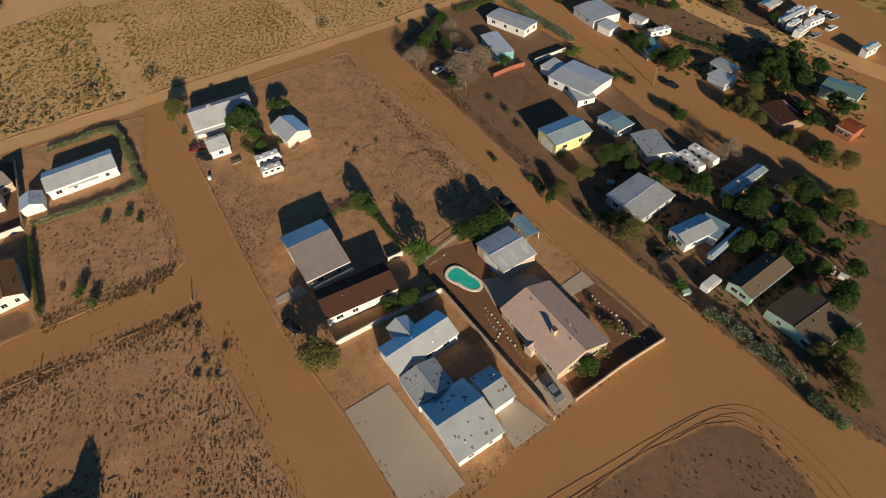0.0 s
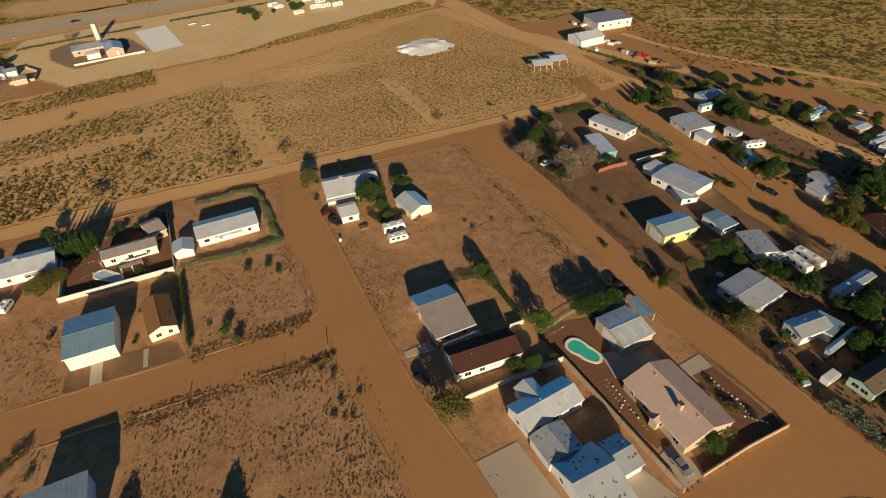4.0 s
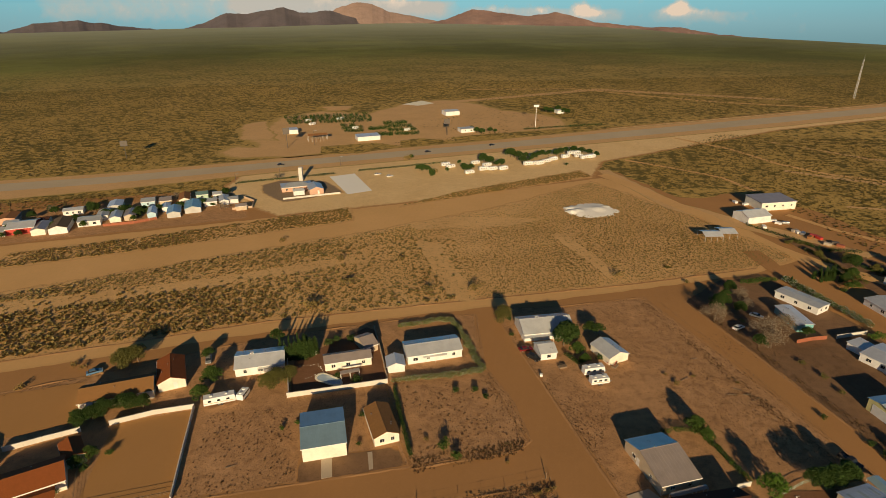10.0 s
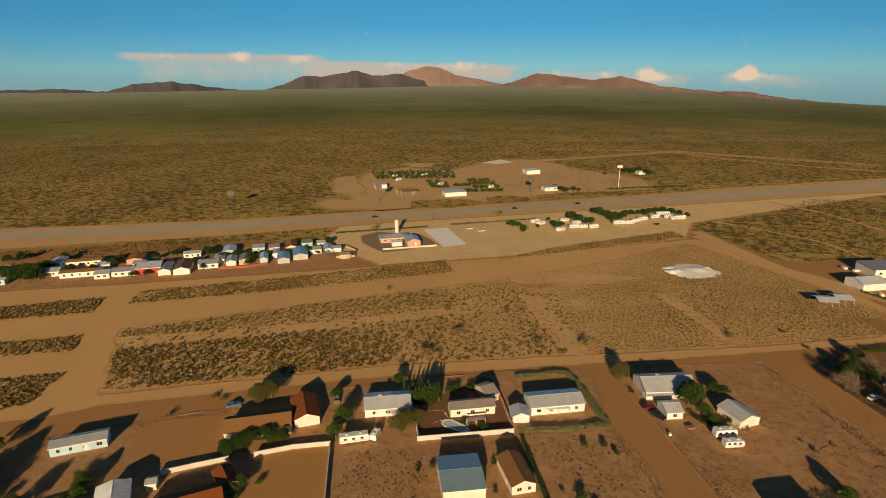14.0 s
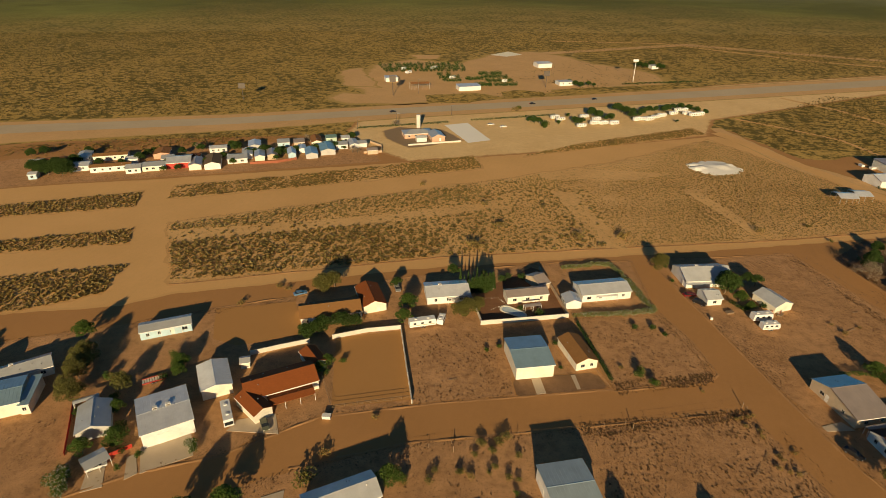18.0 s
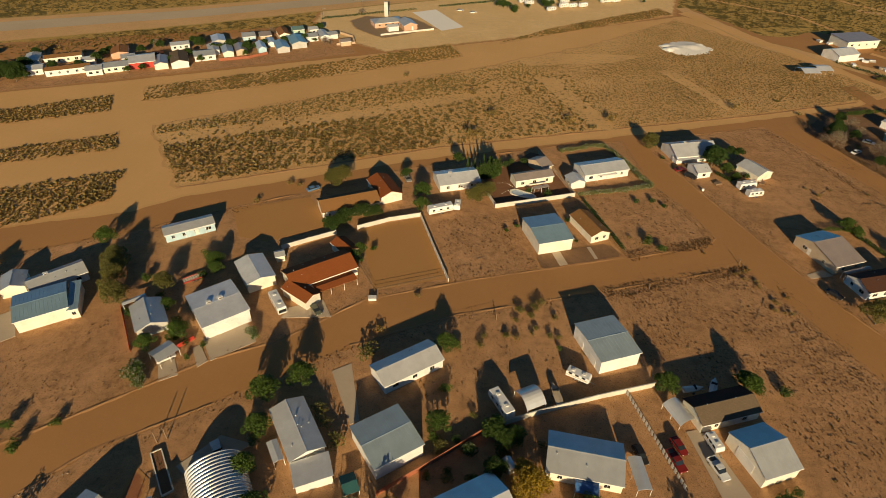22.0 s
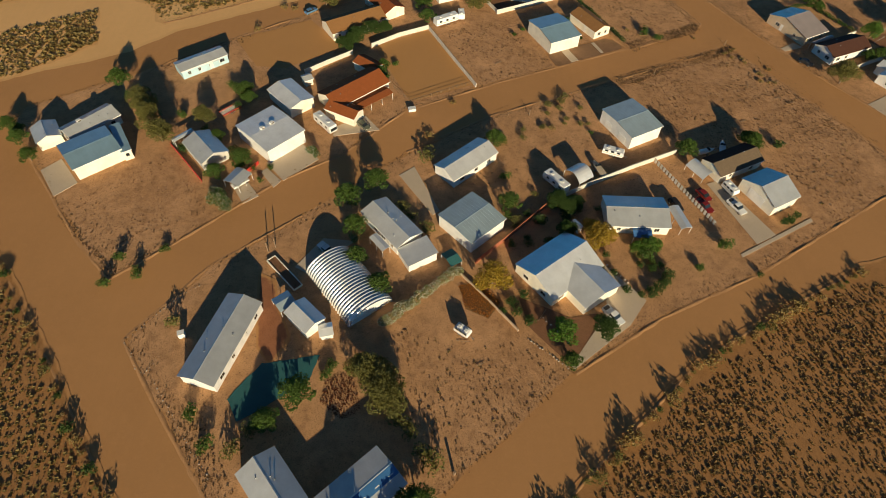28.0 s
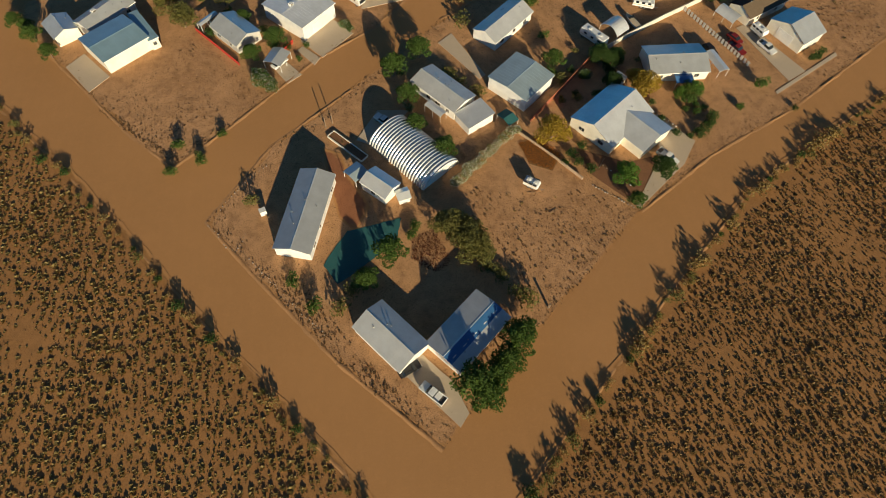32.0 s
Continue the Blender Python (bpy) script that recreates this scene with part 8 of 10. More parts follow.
scatter("dry_weeds", [(-63.5, 125.3), (-53.5, 125.9), (-41.3, 116.4), (-42.8, 105.1), (-44.8, 90.5), (-50.9, 102.1)], 1.03, 0.16, 0.393, "drygrass", "brown tufts of dry weeds", 41, 0.1, tris=7, squat=0.34, grain=0.14)
scatter("dry_weeds", [(-107.5, 109.3), (-79.9, 124.7), (-69.6, 110.4), (-63.7, 95.1), (-66.6, 91.3), (-90.7, 79.2), (-95.7, 87.6)], 0.532, 0.18, 0.55, "drygrass", "brown tufts of dry weeds", 42, 0.32, tris=7, squat=0.34, grain=0.14)
scatter("green_weeds", [(-107.5, 109.3), (-79.9, 124.7), (-69.6, 110.4), (-63.7, 95.1), (-66.6, 91.3), (-90.7, 79.2), (-95.7, 87.6)], 0.015, 0.25, 0.55, "scrub", "dull green weeds on bare soil", 72, 0.05, tris=10)
scatter("dry_weeds", [(-91.6, 82.0), (-66.4, 94.6), (-63.0, 94.2), (-65.6, 89.3), (-89.5, 76.8)], 2.55, 0.25, 0.66, "drygrass", "brown tufts of dry weeds", 43, 0.020000000000000018, tris=7, squat=0.34, grain=0.14)
scatter("dry_weeds", [(-152.4, 84.8), (-132.2, 93.0), (-117.7, 68.6), (-141.9, 57.2)], 0.747, 0.18, 0.55, "drygrass", "brown tufts of dry weeds", 44, 0.22, tris=7, squat=0.34, grain=0.14)
scatter("green_weeds", [(-152.4, 84.8), (-132.2, 93.0), (-117.7, 68.6), (-141.9, 57.2)], 0.020999999999999998, 0.25, 0.55, "scrub", "dull green weeds on bare soil", 74, -0.05, tris=10)
scatter("dry_weeds", [(-96.6, 57.3), (-58.9, 78.2), (-42.1, 57.7), (-31.4, 36.9), (-40.7, 12.5), (-51.9, 9.1), (-56.1, 18.8), (-65.3, 27.1), (-84.5, 33.0), (-93.4, 46.0)], 0.747, 0.18, 0.55, "drygrass", "brown tufts of dry weeds", 45, 0.22, tris=7, squat=0.34, grain=0.14)
scatter("green_weeds", [(-96.6, 57.3), (-58.9, 78.2), (-42.1, 57.7), (-31.4, 36.9), (-40.7, 12.5), (-51.9, 9.1), (-56.1, 18.8), (-65.3, 27.1), (-84.5, 33.0), (-93.4, 46.0)], 0.020999999999999998, 0.25, 0.55, "scrub", "dull green weeds on bare soil", 75, -0.05, tris=10)
scatter("dry_weeds", [(-161.5, -30.2), (-148.9, -33.6), (-139.4, -32.0), (-125.2, -39.4), (-146.5, -61.1), (-154.6, -52.6), (-160.3, -40.9)], 0.747, 0.16, 0.495, "drygrass", "brown tufts of dry weeds", 46, 0.22, tris=7, squat=0.34, grain=0.14)
scatter("green_weeds", [(-161.5, -30.2), (-148.9, -33.6), (-139.4, -32.0), (-125.2, -39.4), (-146.5, -61.1), (-154.6, -52.6), (-160.3, -40.9)], 0.020999999999999998, 0.25, 0.55, "scrub", "dull green weeds on bare soil", 76, -0.05, tris=10)
scatter("dry_weeds", [(-91.4, 59.9), (-56.1, 80.9), (-50.5, 72.1), (-28.6, 37.3), (-62.2, 39.7), (-83.1, 41.4)], 0.255, 0.16, 0.462, "drygrass", "brown tufts of dry weeds", 47, 0.32, tris=7, squat=0.34, grain=0.14)
scatter("green_weeds", [(-91.4, 59.9), (-56.1, 80.9), (-50.5, 72.1), (-28.6, 37.3), (-62.2, 39.7), (-83.1, 41.4)], 0.0072, 0.25, 0.55, "scrub", "dull green weeds on bare soil", 77, 0.05, tris=10)
scatter("dry_weeds", [(-246.5, 2.6), (-227.9, 22.2), (-210.7, 2.6), (-228.6, -17.4)], 0.852, 0.12, 0.385, "drygrass", "brown tufts of dry weeds", 48, 0.32, tris=7, squat=0.34, grain=0.14)
scatter("dry_weeds", [(-22.0, 168.8), (16.8, 160.7), (28.7, 166.1), (35.0, 150.5), (23.9, 135.6), (6.5, 146.1)], 0.852, 0.15, 0.44, "drygrass", "brown tufts of dry weeds", 49, 0.32, tris=7, squat=0.34, grain=0.14)
scatter("dry_weeds", [(-145.9, 19.2), (-136.0, 47.0), (-106.4, 52.8), (-102.9, 30.5), (-118.2, 20.7), (-134.2, 5.7)], 0.319, 0.15, 0.44, "drygrass", "brown tufts of dry weeds", 50, 0.42000000000000004, tris=7, squat=0.34, grain=0.14)
scatter("dry_weeds", [(-210.1, -45.7), (-192.7, -68.8), (-173.6, -86.5), (-181.1, -75.4), (-190.4, -64.4), (-198.3, -51.4)], 1.49, 0.15, 0.55, "drygrass", "brown tufts of dry weeds", 51, 0.12, tris=7, squat=0.34, grain=0.14)
scatter("dry_weeds", [(20.1, 33.2), (34.9, 40.6), (48.6, 45.9), (55.1, 43.9), (62.5, 31.0), (61.1, 28.3)], 0.639, 0.15, 0.44, "drygrass", "brown tufts of dry weeds", 52, 0.32, tris=7, squat=0.34, grain=0.14)
scatter("dry_weeds", [(-242.1, 61.7), (-224.2, 75.5), (-199.6, 93.0), (-199.1, 90.0), (-222.1, 72.6), (-239.4, 58.5)], 1.06, 0.2, 0.55, "drygrass", "brown tufts of dry weeds", 53, 0.32, tris=7, squat=0.34, grain=0.14)
scatter("dry_weeds", [(-248.3, -1.2), (-228.0, -18.9), (-216.6, -8.0), (-218.1, -7.4), (-228.5, -16.6), (-246.6, -0.2)], 2.55, 0.15, 0.495, "drygrass", "brown tufts of dry weeds", 54, 0.12, tris=7, squat=0.34, grain=0.14)
scatter("dry_weeds", [(-100.4, 61.7), (-56.3, 82.4), (-55.4, 78.8), (-95.7, 58.0)], 2.55, 0.2, 0.66, "drygrass", "brown tufts of dry weeds", 55, 0.12, tris=7, squat=0.34, grain=0.14)
scatter("dry_weeds", [(-28.4, 186.5), (16.8, 101.3), (14.0, 101.6), (-1.7, 127.9), (-30.2, 183.0)], 2.13, 0.2, 0.55, "drygrass", "brown tufts of dry weeds", 56, 0.12, tris=7, squat=0.34, grain=0.14)
scatter("dry_weeds", [(-8.0, 187.0), (55.0, 66.5), (54.0, 65.0), (33.5, 102.5), (-10.0, 184.0)], 1.92, 0.2, 0.66, "drygrass", "brown tufts of dry weeds", 57, 0.12, tris=7, squat=0.34, grain=0.14)

# bushes along the field roads

def bush_rows():
    rng = random.Random(5)
    west = [(-272.0, 0.6), (-254.9, -17.2), (-232.4, -42.9), (-211.2, -68.0), (-192.2, -89.4), (-183.6, -101.0)]
    south = [(-159.4, -97.4), (-148.7, -86.4), (-136.2, -74.6), (-119.9, -58.8), (-95.8, -37.2), (-73.4, -23.9), (-50.0, -11.0)]
    for line, gap, most in ((west, 3.6, 1.9), (south, 1.7, 2.3)):
        for p, a, l in along(line, gap)[0]:
            if rng.random() < 0.9:
                k = rng.random()
                plant("weed" if k < 0.45 else "olivebush" if k < 0.8 else "darkbush", p.x + rng.uniform(-0.6, 0.9), p.y + rng.uniform(-0.9, 0.5), 0.7 + (most - 0.7) * rng.random() ** 1.6)


bush_rows()

# trailer park by the highway
patch("desert_scrubland", [(-34.4, 377.0), (-14.0, 347.5), (0.8, 325.7), (15.2, 326.2), (42.1, 347.0), (64.3, 337.6), (77.6, 306.8), (88.3, 283.2), (102.8, 270.8), (125, 262), (160, 250), (190, 330), (120, 420), (20, 420)], M["plain"], 0.062, "open desert of ochre soil and scrub", inset=0, amp=1.5)
house("park_home", -375.8, 188.4, 34, 18.3, 6.8999999999999995, 2.8, 0.78, 'cream', 'r_gold', label='long cream mobile home', wins='f4', group='trailer park homes', vents=1)
house("park_home", -361.5, 174.0, 34, 20.7, 6.8999999999999995, 2.8, 0.78, 'white', 'r_gold', label='long white mobile home', wins='f5', group='trailer park homes', vents=1)
house("park_home", -396.7, 171.2, 34, 11.7, 8.049999999999999, 2.8, 0.91, 'cream', 'r_orange', label='cream home with brown roof', wins='f2', group='trailer park homes', vents=1)
house("park_home", -404.3, 166.4, 34, 8.2, 6.8999999999999995, 2.6, 0.78, 'greysid', 'r_grey', label='grey mobile home by the trees', wins='f2', group='trailer park homes', vents=1)
house("park_home", -389.5, 150.7, 34, 4.5, 5.75, 2.6, 0.65, 'skyblue', 'r_white', label='small pale blue home', wins='f1', group='trailer park homes', vents=1)
house("park_home", -341.4, 183.5, 34, 12.1, 9.2, 2.7, 1.04, 'cream', 'r_grey', label='cream home with grey roof', wins='f3', group='trailer park homes', vents=1)
house("park_home", -352.9, 202.9, 124, 12.1, 9, 2.7, 0.91, 'pink', 'r_orange', label='salmon home with brown roof', wins='f2', group='trailer park homes', vents=1)
house("park_home", -332.9, 193.3, 34, 13.0, 13.799999999999999, 3.2, 1.56, 'redpaint', 'r_white', label='red barn with a white metal roof', group='trailer park homes', vents=1)
house("park_home", -315.5, 199.3, 124, 17.2, 9, 3.0, 1.40, 'white', 'r_brown', label='white garage with brown roof', doors='fg', group='trailer park homes', vents=1)
house("park_home", -328.2, 220.8, 34, 10.3, 6.8999999999999995, 2.6, 0.78, 'white', 'r_white', label='white mobile home with pale roof', wins='f3', group='trailer park homes', vents=1)
house("park_home", -306.9, 209.5, 34, 11.2, 10.35, 2.7, 1.17, 'white', 'r_grey', label='white home with grey roof', wins='f2', group='trailer park homes', vents=1)
house("park_home", -312.2, 234.1, 124, 12.1, 7.6, 2.6, 0.91, 'greysid', 'r_white', label='grey home with white roof', wins='f2', group='trailer park homes', vents=1)
house("park_home", -298.1, 218.1, 124, 12.1, 6.0, 2.6, 0.91, 'cream', 'r_grey', label='small cream home in the park', wins='f2', group='trailer park homes', vents=1)
house("park_home", -298.6, 244.1, 34, 7.6, 9.2, 2.7, 1.04, 'skyblue', 'r_grey', label='pale blue home in the park', wins='f1', group='trailer park homes', vents=1)
house("park_home", -282.6, 227.2, 124, 12.1, 4.9, 3.0, 1.10, 'skyblue', 'r_white', label='small pale blue cabin', wins='f1', group='trailer park homes', vents=1)
house("park_home", -290.1, 248.1, 34, 6.8, 9.2, 2.6, 1.04, 'tan', 'r_tan', label='tan home in the park', wins='f1', group='trailer park homes', vents=1)
house("park_home", -281.9, 237.8, 124, 9.0, 4.5, 2.4, 0.65, 'white', 'r_white', label='small white trailer home', group='trailer park homes', vents=1)
house("park_home", -281.5, 253.8, 124, 13.8, 6.5, 2.8, 1.20, 'cream', 'r_orange', label='cream cottage with orange-brown roof', wins='f2', group='trailer park homes', vents=1)
house("park_home", -267.8, 242.2, 124, 15.5, 9, 2.8, 1.17, 'greysid', 'r_teal', label='grey home with teal-grey roof', wins='f2', group='trailer park homes', vents=1)
house("park_home", -275.8, 262.4, 34, 7.1, 8.049999999999999, 2.7, 0.91, 'greensid', 'r_green', label='pale green home in the park', wins='f1', group='trailer park homes', vents=1)
house("park_home", -266.8, 264.4, 34, 5.6, 6.8999999999999995, 2.8, 0.78, 'white', 'r_white', label='white home at the end of the park', wins='f1', group='trailer park homes', vents=1)
house("park_home", -252.8, 258.8, 34, 6.0, 6.8999999999999995, 2.5, 0.78, 'white', 'r_grey', label='low white shed at the end of the park', group='trailer park homes', vents=1)
house("park_home", -360.7, 188.1, 34, 6.9, 6.8999999999999995, 2.6, 0.78,'white','r_white', label='white trailer home in the park', group='trailer park homes', vents=1)
house("park_home", -330.6, 204.0, 34, 5.6, 6.8999999999999995, 2.6, 0.78,'cream','r_dark', label='small cream cabin in the park', group='trailer park homes', vents=1)
house("park_home", -241.2, 248.4, 34, 6.4, 5.75, 2.4, 0.90,'tan','r_tan', label='low tan shed by the park fence', group='trailer park homes', vents=1)
house("park_home", -388.8, 182.0, 124, 13.8, 7.2, 2.8, 1.04,'white','r_flat', label='white home between others in the park', wins='f2', group='trailer park homes', vents=1)
house("park_home", -378.1, 169.9, 34, 9.4, 9.2, 2.7, 1.04,'white','r_white', label='white gabled home in the park', wins='f2', group='trailer park homes', vents=1)
house("park_home", -348.8, 176.7, 34, 8.0, 9.2, 2.7, 1.04,'white','r_flat', label='pale home with a low gable', wins='f2', group='trailer park homes', vents=1)
house("park_home", -343.1, 196.0, 34, 7.0, 8.049999999999999, 2.6, 0.91,'greysid','r_grey', label='grey home under the trees', wins='f1', group='trailer park homes', vents=1)
house("park_home", -322.9, 194.1, 124, 13.8, 6.9, 2.7, 1.04,'cream','r_tan', label='cream home with a tan gable roof', wins='f2', group='trailer park homes', vents=1)
house("park_home", -306.9, 218.8, 124, 12.1, 6.1, 2.6, 0.91,'white','r_flat', label='white gabled home in the park', wins='f1', group='trailer park homes', vents=1)
house("park_home", -292.8, 222.7, 124, 12.1, 6.1, 2.6, 0.91,'tan','r_tan', label='tan gabled home in the park', wins='f1', group='trailer park homes', vents=1)
house("park_home", -272.9, 232.5, 124, 13.8, 7.3, 2.6, 1.04,'greysid','r_blue', label='grey home with a bluish roof', wins='f1', group='trailer park homes', vents=1)
house("park_home", -263.3, 252.0, 34, 7.5, 8.049999999999999, 2.6, 0.91,'white','r_grey', label='white home with a grey roof', wins='f1', group='trailer park homes', vents=1)
house("park_home", -257.5, 256.7, 124, 12.1, 5.6, 2.6, 0.91,'white','r_flat', label='white home with a pale roof', wins='f1', group='trailer park homes', vents=1)
plant("mulberry", -358.0, 190.8, 6)
plant("mulberry", -317.9, 223.9, 7)
plant("mulberry", -307.5, 220.7, 5)
plant("mulberry", -300.7, 226.5, 6)
plant("mulberry", -290.4, 226.5, 6)
plant("mulberry", -289.8, 223.5, 5)
plant("mulberry", -265.6, 248.9, 5)
plant("mulberry", -264.8, 269.4, 5.5)
plant("mulberry", -384.5, 159.2, 6)
plant("mulberry", -381.4, 162.2, 6)
plant("mulberry", -393.0, 189.5, 6)
plant("mulberry", -359.9, 199.2, 5)
plant("mulberry", -417.4, 181.1, 6)
plant("mulberry", -420.3, 175.3, 6)
plant("mulberry", -337.9, 217.7, 5)
plant("mulberry", -343.9, 208.7, 5)
plant("mulberry", -385.9, 156.1, 5)
plant("mulberry", -377.4, 157.1, 5)
plant("elm", -358.9, 194.9, 5)
plant("elm", -324.5, 228.4, 6)
plant("elm", -300.5, 230.6, 5)
plant("elm", -291.4, 231.3, 5)
plant("elm", -347.9, 178.3, 3)
plant("elm", -259.3, 248.2, 3)
plant("elm", -389.0, 163.8, 6)
plant("elm", -391.3, 158.8, 6)
plant("elm", -314.4, 238.0, 4)
plant("elm", -360.3, 203.9, 5)
plant("elm", -345.6, 221.8, 4)
plant("bare", -252.3, 244.9, 5)
plant("bare", -249.1, 245.0, 4)
plant("bare", -288.7, 256.2, 5)
plant("bare", -250.1, 306.6, 5)
plant("bare", -341.1, 219.2, 5)
block_wall("yard_wall", [(-245.3, 245.9), (-236.2, 251.3), (-240.8, 261.5), (-250.6, 266.8)], 1.2, 'tanblock', 'tan wall at the end of the park')
slat_fence("wood_fence", [(-297.0, 206.7), (-283.8, 214.3), (-276.8, 222.9)], 1.4, 'redwood', 'brown board fence of the park', slat=1.2, gap=0.1)
patch("car_park", [(-254.3, 292.6), (-247.5, 305.5), (-217.9, 311.0), (-195.5, 290.9), (-223.7, 263.9), (-244.4, 277.7)], M["carpark"], 0.0645, "worn grey-brown car park round the motel", inset=2, amp=0.8)
house("motel", -228.5, 291.0, 33, 19.0, 11, 2.8, 1.6, 'pink', 'r_grey', shape='hip', label='salmon motel with grey metal roof', wins='f4l2', vents=4)
house("motel_wing", -214.5, 288.5, -57, 13.0, 9.0, 3.0, 1.7, 'pink', 'r_grey', label='gabled salmon wing of the motel', wins='f2', doors='rd', vents=1)
house("motel_wing", -222.0, 281.0, 33, 7.0, 5.0, 2.6, 0.9, 'white', 'r_white', label='low white entrance wing of the motel', doors='fd', vents=0)
crate("sign_tower", -233.8, 308.5, 10, 2.5, 2.5, 9.0, 'block', 'square white sign tower by the motel', 'tower')
block_wall("yard_wall", [(-226.0, 269.0), (-197.8, 287.7)], 1.0, 'block', 'low white wall before the motel')
hedge("hedge", [(-271.5, 292.1), (-246.7, 309.1), (-218.3, 327.8)], 1.4, 1.6, 'leafdark', 'dark roadside hedge of low shrubs', seed=31, size=0.3, per=20)
hedge("hedge", [(-204.9, 337.8), (-179.2, 355.3), (-151.5, 373.8)], 1.4, 1.6, 'leafdark', 'dark roadside hedge of low shrubs', seed=32, size=0.3, per=20)
hedge("hedge", [(-109.9, 503.2), (-75.5, 524.0), (-40.2, 542.6)], 1.8, 2.0, 'leafdark', 'dark roadside hedge of low shrubs', seed=33, size=0.35, per=16)

# trailers and trees of the roadside park
camper("travel_trailer", -145.2, 360.5, 39, 6.5, 'white trailer in the roadside park', h=2.6, w=2.5)
camper("travel_trailer", -130.2, 374.5, 39, 6.5, 'white trailer in the roadside park', h=2.6, w=2.5)
camper("travel_trailer", -129.3, 348.7, 38, 6.5, 'white trailer in the roadside park', h=2.6, w=2.5)
camper("travel_trailer", -121.1, 370.4, 39, 6.5, 'white trailer in the roadside park', h=2.6, w=2.5)
camper("travel_trailer", -115.4, 360.9, 38, 6.5, 'white trailer in the roadside park', h=2.8, w=2.5)
camper("travel_trailer", -108.3, 363.3, 38, 6.5, 'white trailer in the roadside park', h=3.0, w=2.5)
camper("travel_trailer", -121.5, 358.7, 38, 6.5, 'white trailer in the roadside park', h=3.0, w=2.5)
camper("travel_trailer", -93.2, 379.3, 38, 6.5, 'white trailer in the roadside park', h=3.0, w=2.5)
camper("travel_trailer", -88.7, 382.4, 38, 6.5, 'white trailer in the roadside park', h=2.6, w=2.5)
camper("travel_trailer", -85.1, 382.8, 38, 6.5, 'white trailer in the roadside park', h=3.0, w=2.5)
camper("travel_trailer", -80.8, 390.7, 38, 6.5, 'white trailer in the roadside park', h=2.6, w=2.5)
camper("travel_trailer", -76.4, 397.2, 39, 6.5, 'white trailer in the roadside park', h=2.8, w=2.5)
camper("travel_trailer", -68.1, 406.7, 39, 6.5, 'white trailer in the roadside park', h=2.8, w=2.5)
camper("travel_trailer", -64.3, 419.3, 39, 6.5, 'white trailer in the roadside park', h=2.6, w=2.5)
camper("travel_trailer", -58.7, 410.8, 39, 6.5, 'white trailer in the roadside park', h=2.6, w=2.5)
camper("travel_trailer", -54.2, 407.3, 38, 6.5, 'white trailer in the roadside park', h=2.8, w=2.5)
camper("travel_trailer", -49.5, 410.6, 38, 6.5, 'white trailer in the roadside park', h=3.0, w=2.5)
camper("travel_trailer", -149.8, 364.5, 39, 6.5, 'white trailer in the roadside park', h=2.8, w=2.5)
camper("travel_trailer", -60.5, 418.9, 39, 6.5, 'white trailer in the roadside park', h=3.0, w=2.5)
plant("mulberry", -161.6, 347.0, 6)
plant("mulberry", -165.0, 349.3, 5)
plant("mulberry", -159.0, 348.3, 5)
plant("mulberry", -132.9, 353.8, 6)
plant("mulberry", -125.6, 381.1, 8)
plant("mulberry", -120.2, 376.7, 7)
plant("mulberry", -111.5, 374.5, 6)
plant("mulberry", -108.3, 401.1, 8)
plant("mulberry", -102.0, 396.6, 7)
plant("mulberry", -97.5, 386.5, 6)
plant("mulberry", -90.6, 398.2, 6)
plant("mulberry", -85.4, 408.0, 6)
plant("mulberry", -72.2, 417.9, 6)
plant("mulberry", -62.6, 425.9, 6)
plant("mulberry", -45.7, 415.8, 5)
plant("mulberry", -75.0, 412.3, 6)
plant("mulberry", -56.8, 423.2, 6)
plant("mulberry", -51.1, 422.7, 5)
plant("cypress", -153.3, 338.9, 7)
plant("cypress", -155.1, 341.6, 6)
plant("cypress", -152.3, 341.1, 6)
plant("elm", -129.8, 358.0, 6)
plant("elm", -135.5, 358.3, 6)
plant("elm", -122.6, 381.3, 6)
plant("elm", -105.1, 399.1, 7)
plant("elm", -96.4, 398.8, 6)
plant("elm", -88.1, 405.2, 6)
plant("elm", -80.7, 410.4, 6)
plant("elm", -68.3, 422.9, 6)
plant("elm", -178.9, 378.0, 5)
plant("elm", -145.3, 350.5, 4)
plant("elm", -114.8, 371.3, 5)
plant("elm", -66.2, 384.2, 3)
plant("elm", -141.5, 372.2, 4)
plant("elm", -92.1, 391.3, 5)

# truck stop across the highway
for strip, seed in (([(-262.9, 402.3), (-223.9, 425.2), (-202.1, 418.9), (-203.4, 408.7), (-225.9, 386.4), (-251.2, 377.3)], 61), ([(-206.6, 436.1), (-192.5, 449.3), (-172.0, 447.2), (-167.5, 436.1), (-187.3, 419.7), (-200.1, 419.5)], 62), ([(-167.9, 459.5), (-129.8, 485.4), (-63.5, 523.6), (-63.5, 513.9), (-126.7, 459.7), (-161.0, 446.5)], 63)):
    patch("scrub_strip", strip, M["plain"], 0.09, "strip of dry ochre scrub beside the highway", inset=1.5, amp=1.0)
    scatter("strip_bushes", strip, 0.09, 0.5, 1.2, "darkbush", "low bushes on a dry strip beside the highway", seed, 0.05, tris=7)
patch("bare_sand", [(-376.8, 471.0), (-362.8, 494.9), (-306.5, 414.7), (-340.8, 409.3)], M["stop"], 0.085, "bare orange sand beside the truck stop", inset=5, amp=2.0)
patch("bare_sand", [(-347.9, 586.9), (-311.5, 598.5), (-306.1, 568.1), (-330.2, 560.4)], M["stop"], 0.085, "bare orange sand in the desert scrub", inset=5, amp=2.0)
canopy("fuel_canopy", -275.3, 423.3, 33, 16.4, 8, 5.0, 'r_orange', 'brown-roofed fuel station canopy')
